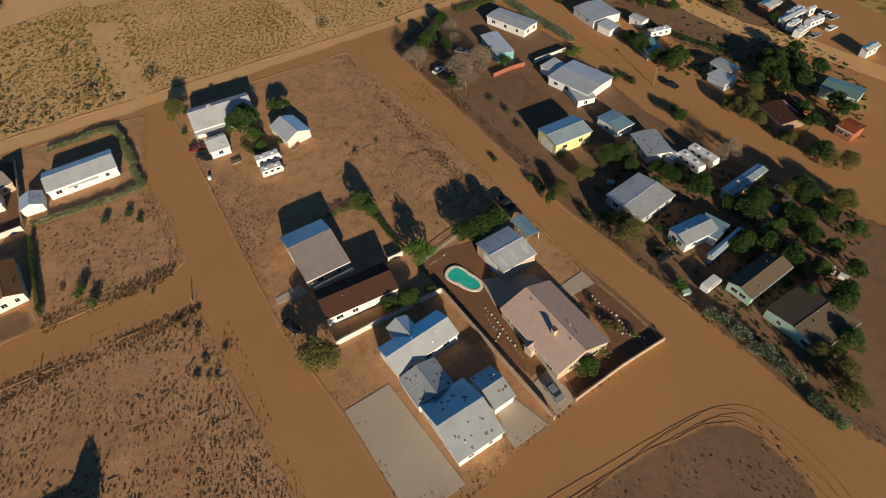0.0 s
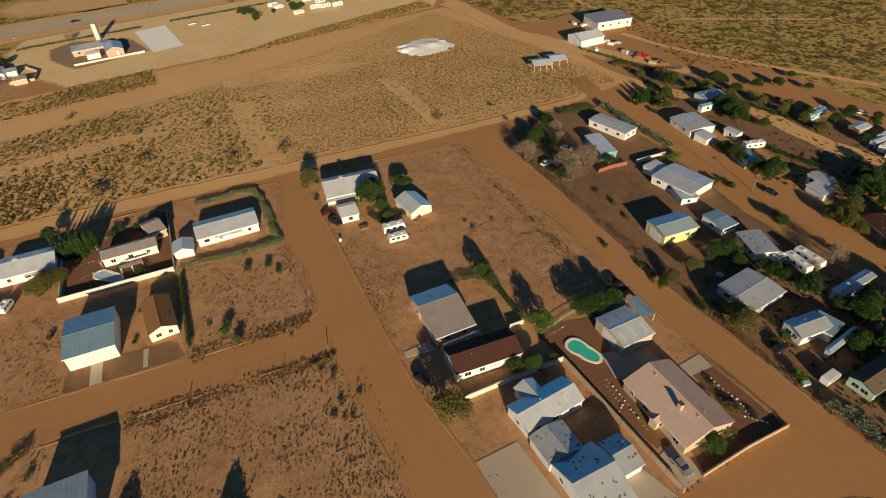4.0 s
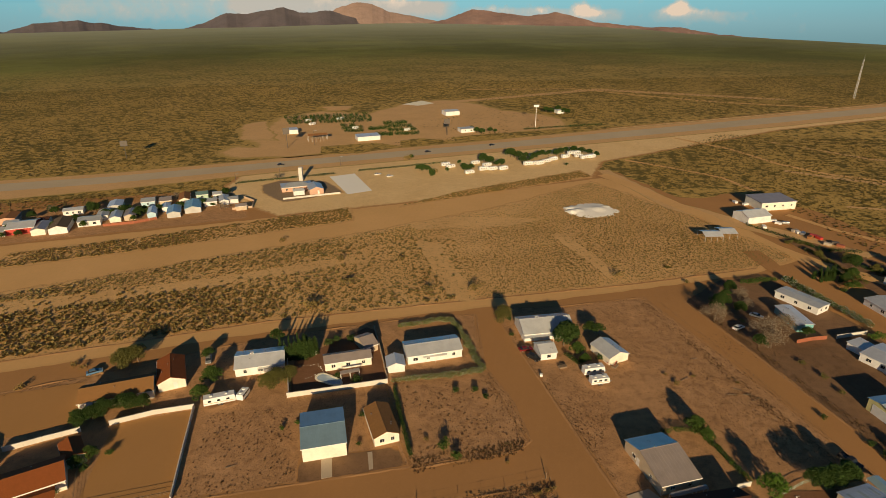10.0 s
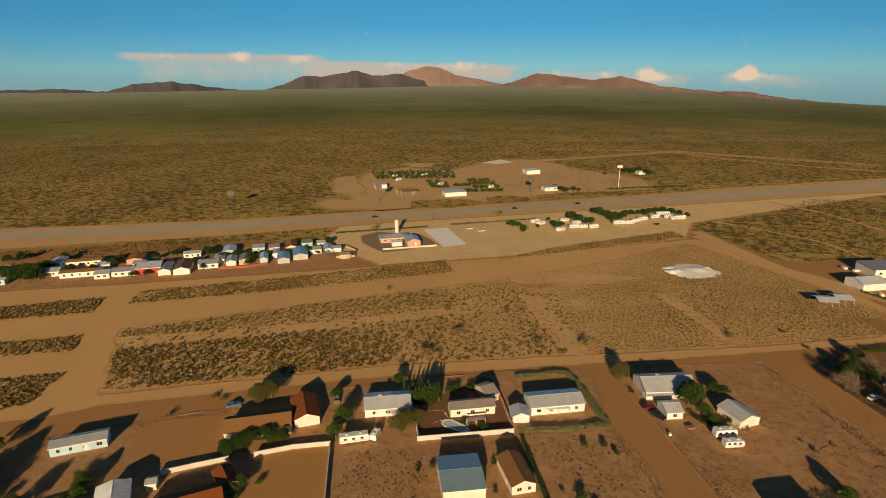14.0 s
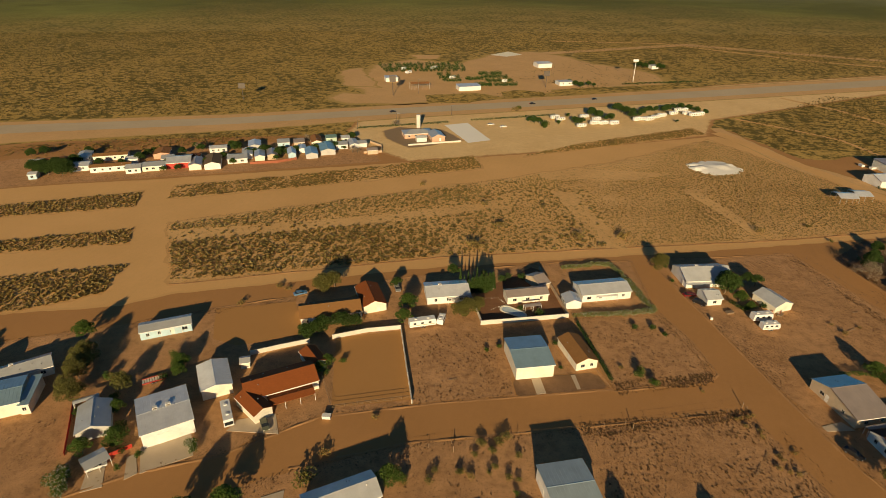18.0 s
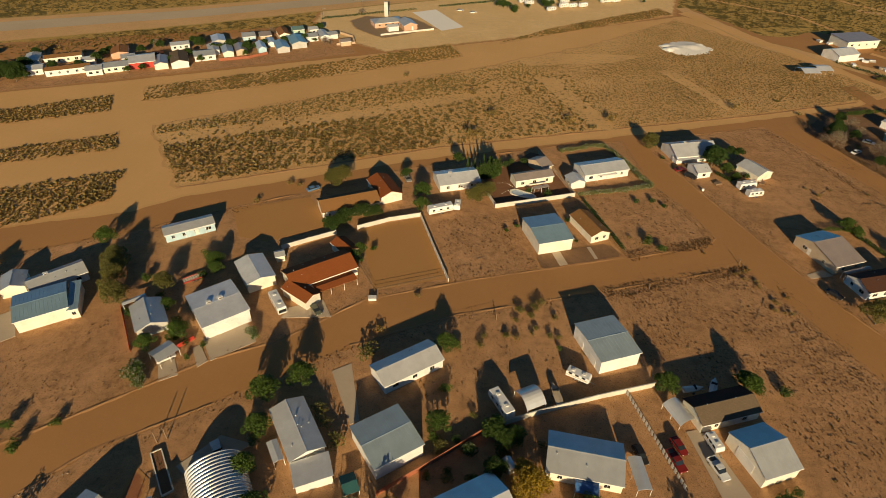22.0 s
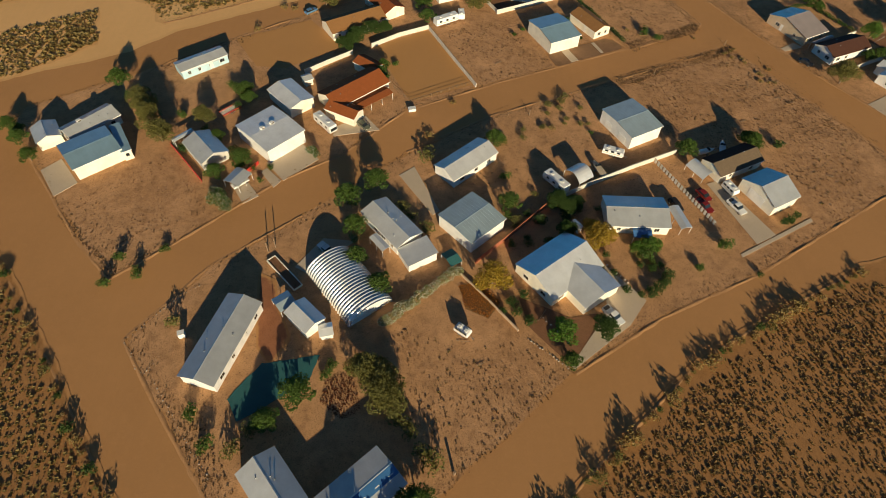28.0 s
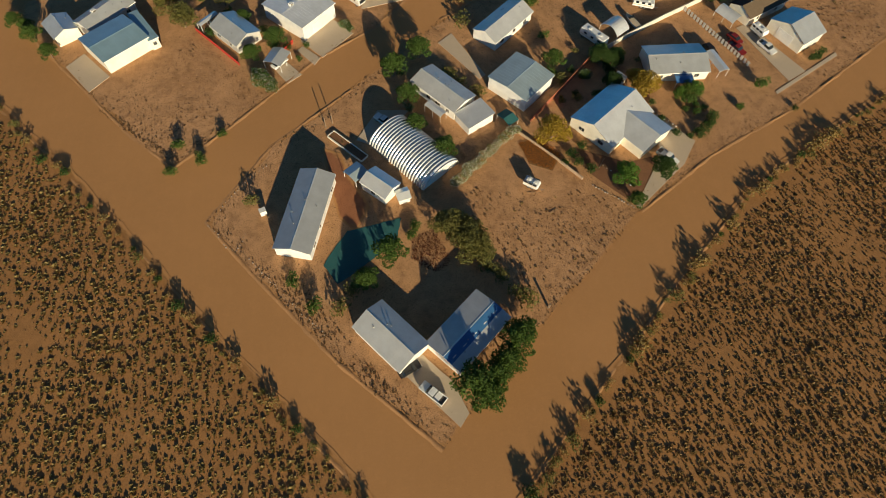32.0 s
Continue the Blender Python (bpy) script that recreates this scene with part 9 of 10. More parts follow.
house("store", -311.1, 446.1, 33, 11.5, 10, 3.5, 0.4, 'white', 'r_white', label='white roadside store by the dirt', shape='flat', vents=1)
house("store", -235.2, 436.6, 33, 19.9, 12, 3.5, 0.4, 'white', 'r_white', label='long white roadside store', shape='flat', vents=2)
house("house", -159.6, 486.1, 33, 13.6, 10, 3.2, 0.6, 'white', 'r_grey', label='white house by the highway', wins='f2')
house("warehouse", -192.6, 567.4, 33, 15.5, 14, 4.0, 0.8, 'white', 'r_white', label='white warehouse in the desert')
house("house", -83.5, 599.5, 33, 8.4, 8, 3.2, 0.6, 'white', 'r_grey', label='small white house among trees')
patch("pale_slab", [(-261.3, 618.3), (-246.6, 649.5), (-226.6, 634.1), (-240.7, 613.1)], M["white_slab"], 0.16, "pale bare slab in the desert", amp=0, inset=0)
roadside_sign("roadside_sign", -287.0, 392.1, 25, 16, "tall roadside sign on a pole", True)
roadside_sign("roadside_sign", -269.7, 405.7, 25, 12, "tall light pole at the fuel station", False)
roadside_sign("roadside_sign", -173.3, 468.9, 25, 14, "dark roadside billboard on a pole", True)
roadside_sign("roadside_sign", -100.9, 521.9, 25, 20, "tall white sign pole", True)
roadside_sign("roadside_sign", -271.1, 291.5, 25, 7, "street lamp by the highway", False)
roadside_sign("roadside_sign", -252.3, 314.5, 25, 7, "street lamp by the highway", False)
roadside_sign("roadside_sign", -222.9, 348.3, 25, 7, "street lamp by the highway", False)

orchard((-352.9, 511.5), (-276.8, 551.3), (-256.8, 508.8), (-330.4, 477.6), 4, 22)
orchard((-282.4, 488.0), (-265.4, 496.8), (-246.9, 458.8), (-263.2, 453.2), 3, 7)
orchard((-246.7, 507.7), (-227.7, 518.7), (-191.5, 457.9), (-218.4, 448.6), 4, 12)
orchard((-255.1, 482.9), (-241.3, 490.5), (-212.1, 443.7), (-225.4, 439.1), 2, 8)
plant("mulberry", -97.2, 601.4, 7)
plant("mulberry", -91.6, 596.3, 7)
plant("mulberry", -85.4, 612.6, 7)
plant("mulberry", -78.4, 597.6, 7)
plant("mulberry", -74.4, 596.9, 6)
plant("mulberry", -149.5, 483.0, 6)
plant("mulberry", -144.1, 478.4, 6)
plant("mulberry", -138.2, 488.1, 5)
plant("mulberry", -155.8, 492.6, 5)
plant("mulberry", -133.4, 487.3, 4)
car("sedan", -266.1, 341.1, 42, 'c_black', 'dark car on the highway')
car("sedan", -173.0, 402.3, 41, 'c_black', 'dark car on the highway')
car("sedan", -128.1, 435.6, 41, 'c_black', 'dark car on the highway')
car("sedan", -189.4, 332.4, 39, 'c_white', 'white car on the gravel')
car("sedan", -180.0, 329.8, 39, 'c_white', 'white car on the gravel')

road_strip("dirt_track", [(-214.8, 755.8), (-72.3, 789.0), (-15.3, 756.4), (30.4, 735.1), (90.5, 709.7), (148.1, 698.8), (198.8, 695.5)], 7, M["lane"], 0.17, "pale dirt track across the far desert")
road_strip("dirt_track", [(18.8, 496.9), (57.5, 461.7), (80.5, 421.5), (106.7, 398.8), (150.7, 383.8), (230, 350)], 4, M["lane"], 0.172, "pale dirt track across the desert")
road_strip("dirt_track", [(-25.9, 410.5), (7.9, 392.6), (34.8, 375.8), (49.5, 346.5)], 3.5, M["lane"], 0.174, "pale dirt track across the desert")
road_strip("dirt_track", [(55.1, 305.2), (71.8, 286.1), (88.0, 273.4), (101.2, 264.9), (150, 235)], 3.5, M["lane"], 0.176, "pale dirt track across the desert")


def lattice_mast(x, y, h, label):
    """A slim guyed mast: three legs with rungs and a top rod."""
    c = base("radio_mast", x, y, 12, label, "mast")
    feet = [(1.1 * math.cos(a), 1.1 * math.sin(a)) for a in (0.5, 2.6, 4.7)]
    for fx, fy in feet:
        bm = bmesh.new()
        cone(bm, (fx, fy, -0.3), (fx * 0.6, fy * 0.6, h), 0.28, 0.2, 6)
        part("leg", bm, M["steel"], c)
    for i in range(24):
        z = h * (i + 0.5) / 24
        k = 1 - 0.4 * z / h
        bm = bmesh.new()
        for (ax, ay), (bx, by) in zip(feet, feet[1:] + feet[:1]):
            cone(bm, (ax * k, ay * k, z), (bx * k, by * k, z + h / 48), 0.1, 0.1, 4)
        part("brace", bm, M["steel"], c)
    bm = bmesh.new()
    cone(bm, (0, 0, h - 0.5), (0, 0, h + 6), 0.16, 0.06, 5)
    part("top_rod", bm, M["steel"], c)
    return c


lattice_mast(250.9, 770.5, 44, "tall slim lattice mast on the desert plain")
roadside_sign("roadside_sign", -391.4, 335.8, 25, 13, "dark roadside billboard on a pole", True)

# sheds along the diagonal road
house("warehouse", 49.9, 319.9, 23, 21.7, 15, 4.5, 0.5, 'cream', 'r_tan', label='long cream warehouse with flat roof', shape='flat', wins='f4', vents=2)
house("tent_barn", 34.4, 292.9, 29, 14.8, 12, 3.6, 2.0, 'white', 'r_bright', label='white tent-like barn by the dirt', vents=0)
canopy("open_shed", 8.4, 259.0, 15, 9.1, 9, 3.0, 'r_bright', 'white open shed on slim posts')
canopy("open_shed", 16.4, 264.6, 15, 8.0, 9, 3.0, 'r_bright', 'white open shed on slim posts')
hedge("hedge", [(30.0, 283.1), (44.7, 268.1), (57.9, 253.6), (72.9, 255.5)], 1.6, 2.0, 'leafdark', 'dark scrubby hedge along the road', seed=34, size=0.25, per=26)
plant("mulberry", 62.3, 236.4, 6)
plant("mulberry", 83.1, 239.4, 5)
plant("mulberry", 85.7, 238.0, 4)
plant("mulberry", 98.8, 233.7, 4)
plant("mulberry", 108.0, 234.9, 4)
plant("mulberry", 54.1, 219.5, 4)
plant("mulberry", 52.4, 225.4, 3)
plant("mulberry", 88.4, 229.2, 4)
plant("mulberry", 80.3, 212.5, 6)
plant("mulberry", 76.6, 213.1, 6)
plant("mulberry", 76.8, 232.2, 4)
plant("mulberry", 119.0, 231.2, 3)
plant("mulberry", 117.1, 244.0, 3)
plant("cypress", 32.0, 213.5, 4.5)
plant("cypress", 42.5, 221.1, 4.5)
plant("cypress", 42.7, 220.8, 4.5)
plant("cypress", 43.5, 221.9, 4.5)
plant("cypress", 46.0, 224.0, 4.5)
plant("cypress", 48.5, 224.6, 5)
plant("cypress", 50.7, 225.5, 5)
plant("cypress", 51.9, 226.3, 5)
crate("junk_pile", 46.6, 288.8, 150, 3.2, 1.8, 1.2, "white", "heap of salvaged parts beside the road", "junk")
crate("junk_pile", 50.4, 290.1, 0, 3.2, 1.8, 1.2, "steel", "heap of salvaged parts beside the road", "junk")
crate("junk_pile", 51.5, 278.5, 30, 3.2, 1.8, 1.2, "rock", "heap of salvaged parts beside the road", "junk")
crate("junk_pile", 54.3, 275.3, 60, 3.2, 1.8, 1.2, "steel", "heap of salvaged parts beside the road", "junk")
crate("junk_pile", 58.3, 273.3, 160, 3.2, 1.8, 1.2, "redpaint", "heap of salvaged parts beside the road", "junk")
crate("junk_pile", 60.0, 270.7, 120, 3.2, 1.8, 1.2, "redpaint", "heap of salvaged parts beside the road", "junk")
crate("junk_pile", 56.0, 270.5, 55, 3.2, 1.8, 1.2, "r_orange", "heap of salvaged parts beside the road", "junk")
crate("junk_pile", 61.4, 262.9, 150, 3.2, 1.8, 1.2, "rock", "heap of salvaged parts beside the road", "junk")
crate("junk_pile", 65.1, 264.7, 0, 3.2, 1.8, 1.2, "darktrim", "heap of salvaged parts beside the road", "junk")
crate("junk_pile", 66.5, 261.7, 140, 3.2, 1.8, 1.2, "redwood", "heap of salvaged parts beside the road", "junk")
crate("junk_pile", 52.3, 276.9, 100, 3.2, 1.8, 1.2, "white", "heap of salvaged parts beside the road", "junk")
crate("junk_pile", 44.9, 292.3, 10, 3.2, 1.8, 1.2, "white", "heap of salvaged parts beside the road", "junk")
crate("junk_pile", 38.0, 281.2, 90, 3.2, 1.8, 1.2, "white", "heap of salvaged parts beside the road", "junk")
crate("junk_pile", 32.1, 321.5, 110, 3.2, 1.8, 1.2, "white", "heap of salvaged parts beside the road", "junk")
crate("junk_pile", 36.9, 318.3, 30, 3.2, 1.8, 1.2, "white", "heap of salvaged parts beside the road", "junk")
house("mobile_home", 75.0, 222.1, 29, 10.7, 7, 2.8, 0.6, 'white', 'r_grey', label='white mobile home behind trees', wins='f3', ac=1)

# far eastern yards
house("house", 61.0, 196.8, -67.8, 12.5, 11.6, 2.8, 0.5, 'white', 'r_flat', label='white house with pale broad roof', wins='f2l3')
house("house_wing", 62.6, 186.4, 35.1, 5.3, 5.9, 2.5, 0.4, 'white', 'r_white', label='lower white wing of the house', shape='flat', vents=0)
house("shed", 74.1, 189.7, -56.8, 6.0, 4.0, 2.5, 0.5, 'white', 'r_white', label='white gabled shed in the yard', wins='f1', vents=0)
house("shed", 72.3, 170.8, -81.4, 8.7, 5.7, 2.6, 0.3, 'greysid', 'r_teal', label='low shed with blue metal roof', shape='flat', vents=0)
house("house", 90.8, 155.9, -63.5, 7.8, 4.7, 2.7, 0.5, 'white', 'r_grey', label='white house with metal roof', wins='f2', vents=2)
house("house_wing", 87.9, 150.4, -64.2, 7.2, 4.7, 2.4, 0.3, 'white', 'r_white', label='white open wing with bluish tarp', shape='flat', vents=0)
house("house", 97.4, 130.7, -77.6, 9.7, 9.1, 2.7, 0.5, 'brownsid', 'r_dark', label='dark brown home under trees', wins='f2')
house("shed", 99.1, 132.6, -78.4, 6.1, 2.4, 2.6, 0.3, 'white', 'r_white', label='narrow white-roofed trailer shed', shape='flat', vents=0)
house("house", 104.5, 135.8, -81.3, 8.9, 2.8, 2.7, 0.5, 'redwood', 'r_orange', label='red-brown home under trees', wins='f1')
house("barn", 118.3, 139.0, -48.6, 10.4, 7.4, 3.0, 0.5, 'greensid', 'r_green', label='barn with pale green metal roof', ribs=0.9, vents=0, category='barn')
house("house", 111.8, 122.1, -61.2, 5.1, 5.8, 2.8, 0.5, 'redwood', 'r_red', label='brown house with red-brown roof', wins='f2')
house("mobile_home", 124.1, 183.0, 30.2, 12.0, 2.7, 2.7, 0.4, 'white', 'r_white', label='white mobile home in a storage yard', wins='f3')
house("mobile_home", 120.5, 192.2, 30.2, 7.3, 4.8, 2.7, 0.5, 'redwood', 'r_white', label='home with reddish patched roof', wins='f2')
house("mobile_home", 109.9, 204.2, 33.6, 10.9, 2.6, 2.7, 0.5, 'skyblue', 'r_blue', label='pale blue mobile home', wins='f2')
house("mobile_home", 73.1, 213.2, 26.6, 11.9, 2.6, 2.7, 0.5, 'white', 'r_teal', label='white mobile home with bluish roof', wins='f2')
house("mobile_home", 137.8, 159.7, 28.1, 6.3, 2.8, 2.7, 0.5, 'white', 'r_white', label='white mobile home at the far yard', wins='f2')
house("mobile_home", 132.5, 186.8, 22.5, 3.5, 1.7, 2.6, 0.4, 'white', 'r_white', label='small white trailer home', wins='f1')
house("shed", 64.1, 85.3, 36.3, 12.5, 1.7, 2.4, 0.34, 'greysid', 'r_steel', label='long low shed under trees', vents=0)
house("house_wing", 62.4, 90.2, -48.8, 6.1, 5.8, 2.6, 0.5, 'white', 'r_blue', label='lower wing with blue-grey roof', shape='flat', vents=0)
crate("yard_bin", 44.3, 110.1, 165, 1.8, 1.1, 1.0, "r_grey", "shaded steel bin among clutter", "bin")
crate("yard_bin", 80.7, 96.4, 65, 1.8, 1.1, 1.0, "bluetarp", "blue tarped load among clutter", "bin")
crate("yard_bin", 82.9, 96.8, 60, 1.8, 1.1, 1.0, "bluetarp", "blue tarped load among clutter", "bin")
crate("yard_bin", 78.0, 92.2, 175, 1.8, 1.1, 1.0, "c_white", "white appliance outdoors among clutter", "bin")
crate("yard_bin", 75.8, 90.7, 35, 1.8, 1.1, 1.0, "steel", "steel tank in the yard among clutter", "bin")
crate("yard_bin", 84.6, 103.2, 135, 1.8, 1.1, 1.0, "c_white", "white bin in the yard among clutter", "bin")
crate("yard_bin", 85.0, 99.5, 130, 1.8, 1.1, 1.0, "steel", "steel bin in the yard among clutter", "bin")
crate("yard_bin", 84.6, 76.6, 65, 1.8, 1.1, 1.0, "trim", "white basin in the yard among clutter", "bin")
crate("yard_bin", 51.5, 73.7, 10, 1.8, 1.1, 1.0, "greensid", "teal wheeled bin among clutter", "bin")
crate("yard_bin", 85.9, 74.4, 130, 1.8, 1.1, 1.0, "trim", "white bin in the yard among clutter", "bin")
crate("water_tank", -207.4, -33.9, 20, 1.4, 1.2, 1.6, 'trim', 'white water tank beside the mobile home', 'tank')
crate("wood_trailer", -161.9, 43.2, 15, 2.2, 1.4, 1.0, 'trim', 'white utility box by the road', 'box')
post("gate_post", -193.7, -10.6, 3.6, 'tall timber gate post by the drive', r=0.13)
post("gate_post", -192.1, -9.3, 3.6, 'tall timber gate post by the drive', r=0.13)
post("utility_pole", -57.7, 82.7, 1.9, 'short wooden pole at the crossing', r=0.12)
post("fence_marker", -85.6, 64.6, 2.0, 'short wooden post beside the road', r=0.12)
post("fence_marker", -127.1, 42.8, 2.0, 'short wooden post beside the road', r=0.12)
post("utility_pole", 68.1, 152.3, 6.5, 'wooden utility pole by the road', r=0.12, arm=1.4)
crate("cactus_stump", -148.9, -61.5, 40, 0.4, 0.4, 1.8, 'wood', 'short timber stump beside the road', 'stump')
planter("planter_bed", -188.7, -16.7, -46, 11.2, 2.2, "long raised planter bed with pale timber edges")
flatbed("flatbed_trailer", -214.8, 40.5, 47, 6.0, "red flatbed trailer with a slatted deck")
flatbed("flatbed_trailer", -40.5, 138.0, 70, 5.0, "old flatbed trailer beside the shed")

# horizon: mountains and clouds
EYE = (-72, -39, 107)
for ridge_line, far_off, tone in (([(148.38, -1.99), (144.96, -1.63), (143.73, -1.74), (142.43, -1.64), (138.58, -1.95), (136.64, -1.39), (133.6, -1.19), (130.7, -1.66), (128.38, -1.94), (124.47, -2.15)], 3950, 0), ([(116.19, -2.18), (114.57, -1.56), (112.94, -0.48), (111.06, 0.04), (109.72, -0.12), (108.11, -0.8), (104.88, -1.38), (102.73, -1.9), (101.11, -2.26)], 3850, 1), ([(129.36, -2.32), (126.45, -2.07), (124.94, -1.79), (122.36, -0.8), (120.83, -0.86), (119.27, -0.66), (117.43, -0.31), (116.14, -0.83), (113.48, -0.63), (111.88, -1.15), (109.73, -1.58), (106.49, -2.06)], 3650, 0), ([(104.87, -1.85), (103.0, -1.43), (100.64, -0.6), (98.0, -0.91), (95.41, -1.21), (93.15, -0.85), (89.88, -1.64), (85.58, -2.09), (82.44, -2.09), (80.67, -2.44), (78.13, -2.7), (71.7, -3.12), (65.65, -3.9), (61.25, -5.03)], 3700, 2)):
    mountain(ridge_line, far_off, tone)
cloud_bank(
    [(138.5, 119.5, 1.3, 1.15, 1.0, 0.62), (137.0, 119.0, 0.75, 0.6, 2.6, 0.3), (123.0, 101.5, 0.7, 0.2, 2.2, 0.6), (102.5, 86.5, -0.25, -0.5, 1.8, 0.34), (86.0, 77.0, -0.5, -0.7, 1.4, 0.3)],
    [(133.7, 0.95, 1.2, 0.28, 0.45), (127.7, 0.9, 0.85, 0.42, 0.85), (122.6, 0.78, 1.0, 0.36, 0.7), (113.0, 0.15, 2.2, 0.35, 0.4), (107.6, 0.1, 2.0, 0.42, 0.6), (98.7, -0.6, 0.9, 0.36, 0.55), (94.3, -0.75, 1.0, 0.36, 0.6), (91.0, -0.62, 1.0, 0.55, 0.9), (89.7, -0.95, 1.0, 0.36, 0.6), (82.9, -0.42, 0.75, 0.5, 0.95), (83.6, -0.72, 1.0, 0.36, 0.7), (81.6, -0.85, 1.3, 0.32, 0.55)])

# thick trees of the eastern yards
plant("mulberry", 68.2, 176.4, 3.8)
plant("mulberry", 70.6, 170.8, 3.8)
plant("mulberry", 73.0, 165.3, 4.2)
plant("mulberry", 80.0, 166.3, 4.2)
plant("mulberry", 67.1, 179.1, 3.4)
plant("mulberry", 48.3, 119.3, 4.6)
plant("mulberry", 45.1, 118.8, 4.2)
plant("mulberry", 60.2, 108.4, 3.8)
plant("mulberry", 73.4, 95.1, 5.5)
plant("mulberry", 76.7, 98.0, 5)
plant("mulberry", 105.3, 153.0, 5.5)
plant("mulberry", 110.1, 148.8, 5.5)
plant("mulberry", 104.5, 158.4, 5)
plant("mulberry", 103.8, 147.3, 5)
plant("mulberry", 88.4, 101.2, 5)
plant("mulberry", 83.7, 90.7, 5)
plant("mulberry", 68.5, 85.9, 4.2)
plant("mulberry", 77.7, 206.5, 4.2)
plant("mulberry", 99.6, 113.2, 5)
plant("elm", 50.2, 118.7, 4.2)
plant("elm", 56.5, 113.1, 3.8)
plant("elm", 73.6, 93.4, 5)
plant("elm", 111.8, 154.2, 5.5)
plant("elm", 102.6, 149.5, 5)
plant("elm", 102.4, 141.1, 5)
plant("elm", 90.4, 130.4, 3.8)
plant("elm", 69.5, 97.9, 4.2)
plant("elm", 82.0, 93.3, 5)
plant("elm", 73.4, 84.8, 5)
plant("elm", 83.8, 209.1, 4.2)
plant("elm", 132.3, 201.8, 3.8)
plant("elm", 27.8, 105.4, 2.5)
plant("mesquite", 43.6, 91.9, 4.2)
plant("mesquite", 43.0, 94.0, 3.8)
plant("mesquite", 37.3, 112.3, 3.4)
plant("mesquite", 31.3, 108.1, 2.9)
plant("mesquite", 85.6, 138.7, 3.4)
plant("mesquite", 90.4, 129.4, 3.4)
plant("mesquite", 95.3, 120.5, 3.4)
plant("darkbush", 71.6, 136.5, 2)
plant("darkbush", 70.1, 138.5, 2)
plant("darkbush", 70.1, 133.9, 1.7)
plant("darkbush", 35.7, 99.9, 1.8)
plant("darkbush", 36.3, 97.2, 1.7)
plant("darkbush", 39.5, 98.4, 1.8)
plant("darkbush", 41.5, 95.8, 1.7)
plant("darkbush", 29.6, 108.8, 1.7)
plant("darkbush", 26.5, 110.4, 1.7)
plant("darkbush", 24.2, 113.7, 1.5)
plant("darkbush", 15.9, 123.2, 1.3)
plant("darkbush", 55.9, 159.3, 1.5)
plant("darkbush", 60.5, 158.2, 1.5)
plant("darkbush", 62.3, 156.2, 1.5)
plant("darkbush", 78.9, 121.7, 2)
plant("darkbush", 68.4, 117.2, 1.8)
plant("darkbush", 94.3, 122.8, 2.2)
scatter("yard_undergrowth", [(49.9, 127.5), (71.5, 113.0), (100.4, 93.3), (72.3, 43.1), (66.9, 50.2), (58.5, 66.5), (49.3, 78.0), (48.4, 96.0), (42.2, 115.9)], 0.25, 0.4, 1.1, "leafdark", "dark undergrowth of shaded yards", 90, 0.12, tris=10, grain=0.09)
scatter("yard_undergrowth", [(71.6, 160.8), (90.4, 148.8), (114.4, 118.3), (132.2, 150.1), (124.2, 176.0), (104.6, 174.7), (82.7, 177.6)], 0.25, 0.4, 1.2, "leafdark", "dark undergrowth of shaded yards", 91, 0.1, tris=10, grain=0.09)

# weeds along the edges of the lots
scatter("edge_weeds", [(-276.0, 33.4), (-251.9, 5.2), (-240.1, -8.8), (-228.5, -19.7), (-216.4, -8.5), (-196.4, 12.2), (-180.2, 23.8), (-164.0, 42.9), (-136.8, 57.6), (-101.7, 74.0), (-64.6, 91.7), (-63.8, 95.1), (-79.9, 123.9), (-89.4, 159.1), (-114.9, 149.3), (-149.6, 130.7), (-173.7, 114.7), (-199.9, 93.6), (-224.6, 76.1), (-241.3, 62.0), (-275.1, 39.3)], 1.5, 0.14, 0.42, "drygrass", "dark dry weeds along a dirt road", 120, -0.25, tris=7, squat=0.28, rim=2.8)
scatter("edge_weeds", [(-56.6, 81.1), (-96.3, 62.0), (-138.3, 42.1), (-162.5, 25.3), (-187.6, 1.2), (-206.5, -15.2), (-219.7, -35.2), (-208.7, -49.1), (-191.6, -69.5), (-173.2, -87.3), (-159.0, -73.1), (-123.5, -40.3), (-102.2, -26.0), (-77.2, -13.7), (-35.1, 12.9), (-19.5, 19.2), (-25.8, 30.8), (-39.7, 54.0)], 1.6, 0.14, 0.42, "drygrass", "dark dry weeds along a dirt road", 121, -0.25, tris=7, squat=0.28, rim=4.5)
scatter("edge_weeds", [(-82.3, 165.5), (-57.1, 173.4), (-27.8, 187.6), (3.3, 135.3), (25.9, 93.1), (43.8, 62.7), (17.1, 46.6), (1.9, 34.6), (-11.8, 35.7), (-21.4, 52.0), (-35.2, 71.3), (-48.5, 96.2), (-63.4, 124.8), (-79.2, 154.2)], 1.6, 0.14, 0.42, "drygrass", "dark dry weeds along a dirt road", 122, -0.25, tris=7, squat=0.28, rim=2.8)
scatter("edge_weeds", [(4.2, 211.8), (26.1, 217.2), (47.6, 180.0), (63.2, 138.9), (81.5, 111.4), (103.5, 88.5), (107.7, 68.1), (98.1, 25.4), (74.4, 37.3), (65.0, 46.1), (52.7, 67.8), (31.1, 102.6), (6.3, 151.2), (-12.7, 187.8)], 1.4, 0.14, 0.42, "drygrass", "dark dry weeds along a dirt road", 123, -0.25, tris=7, squat=0.28, rim=4.0)
scatter("edge_weeds", [(-108.8, 110.4), (-80.2, 125.9), (-69.7, 111.2), (-62.7, 95.4), (-65.8, 90.4), (-91.1, 78.1), (-96.5, 87.4)], 1.7, 0.14, 0.42, "drygrass", "dark dry weeds along a dirt road", 124, -0.25, tris=7, squat=0.28, rim=3.5)
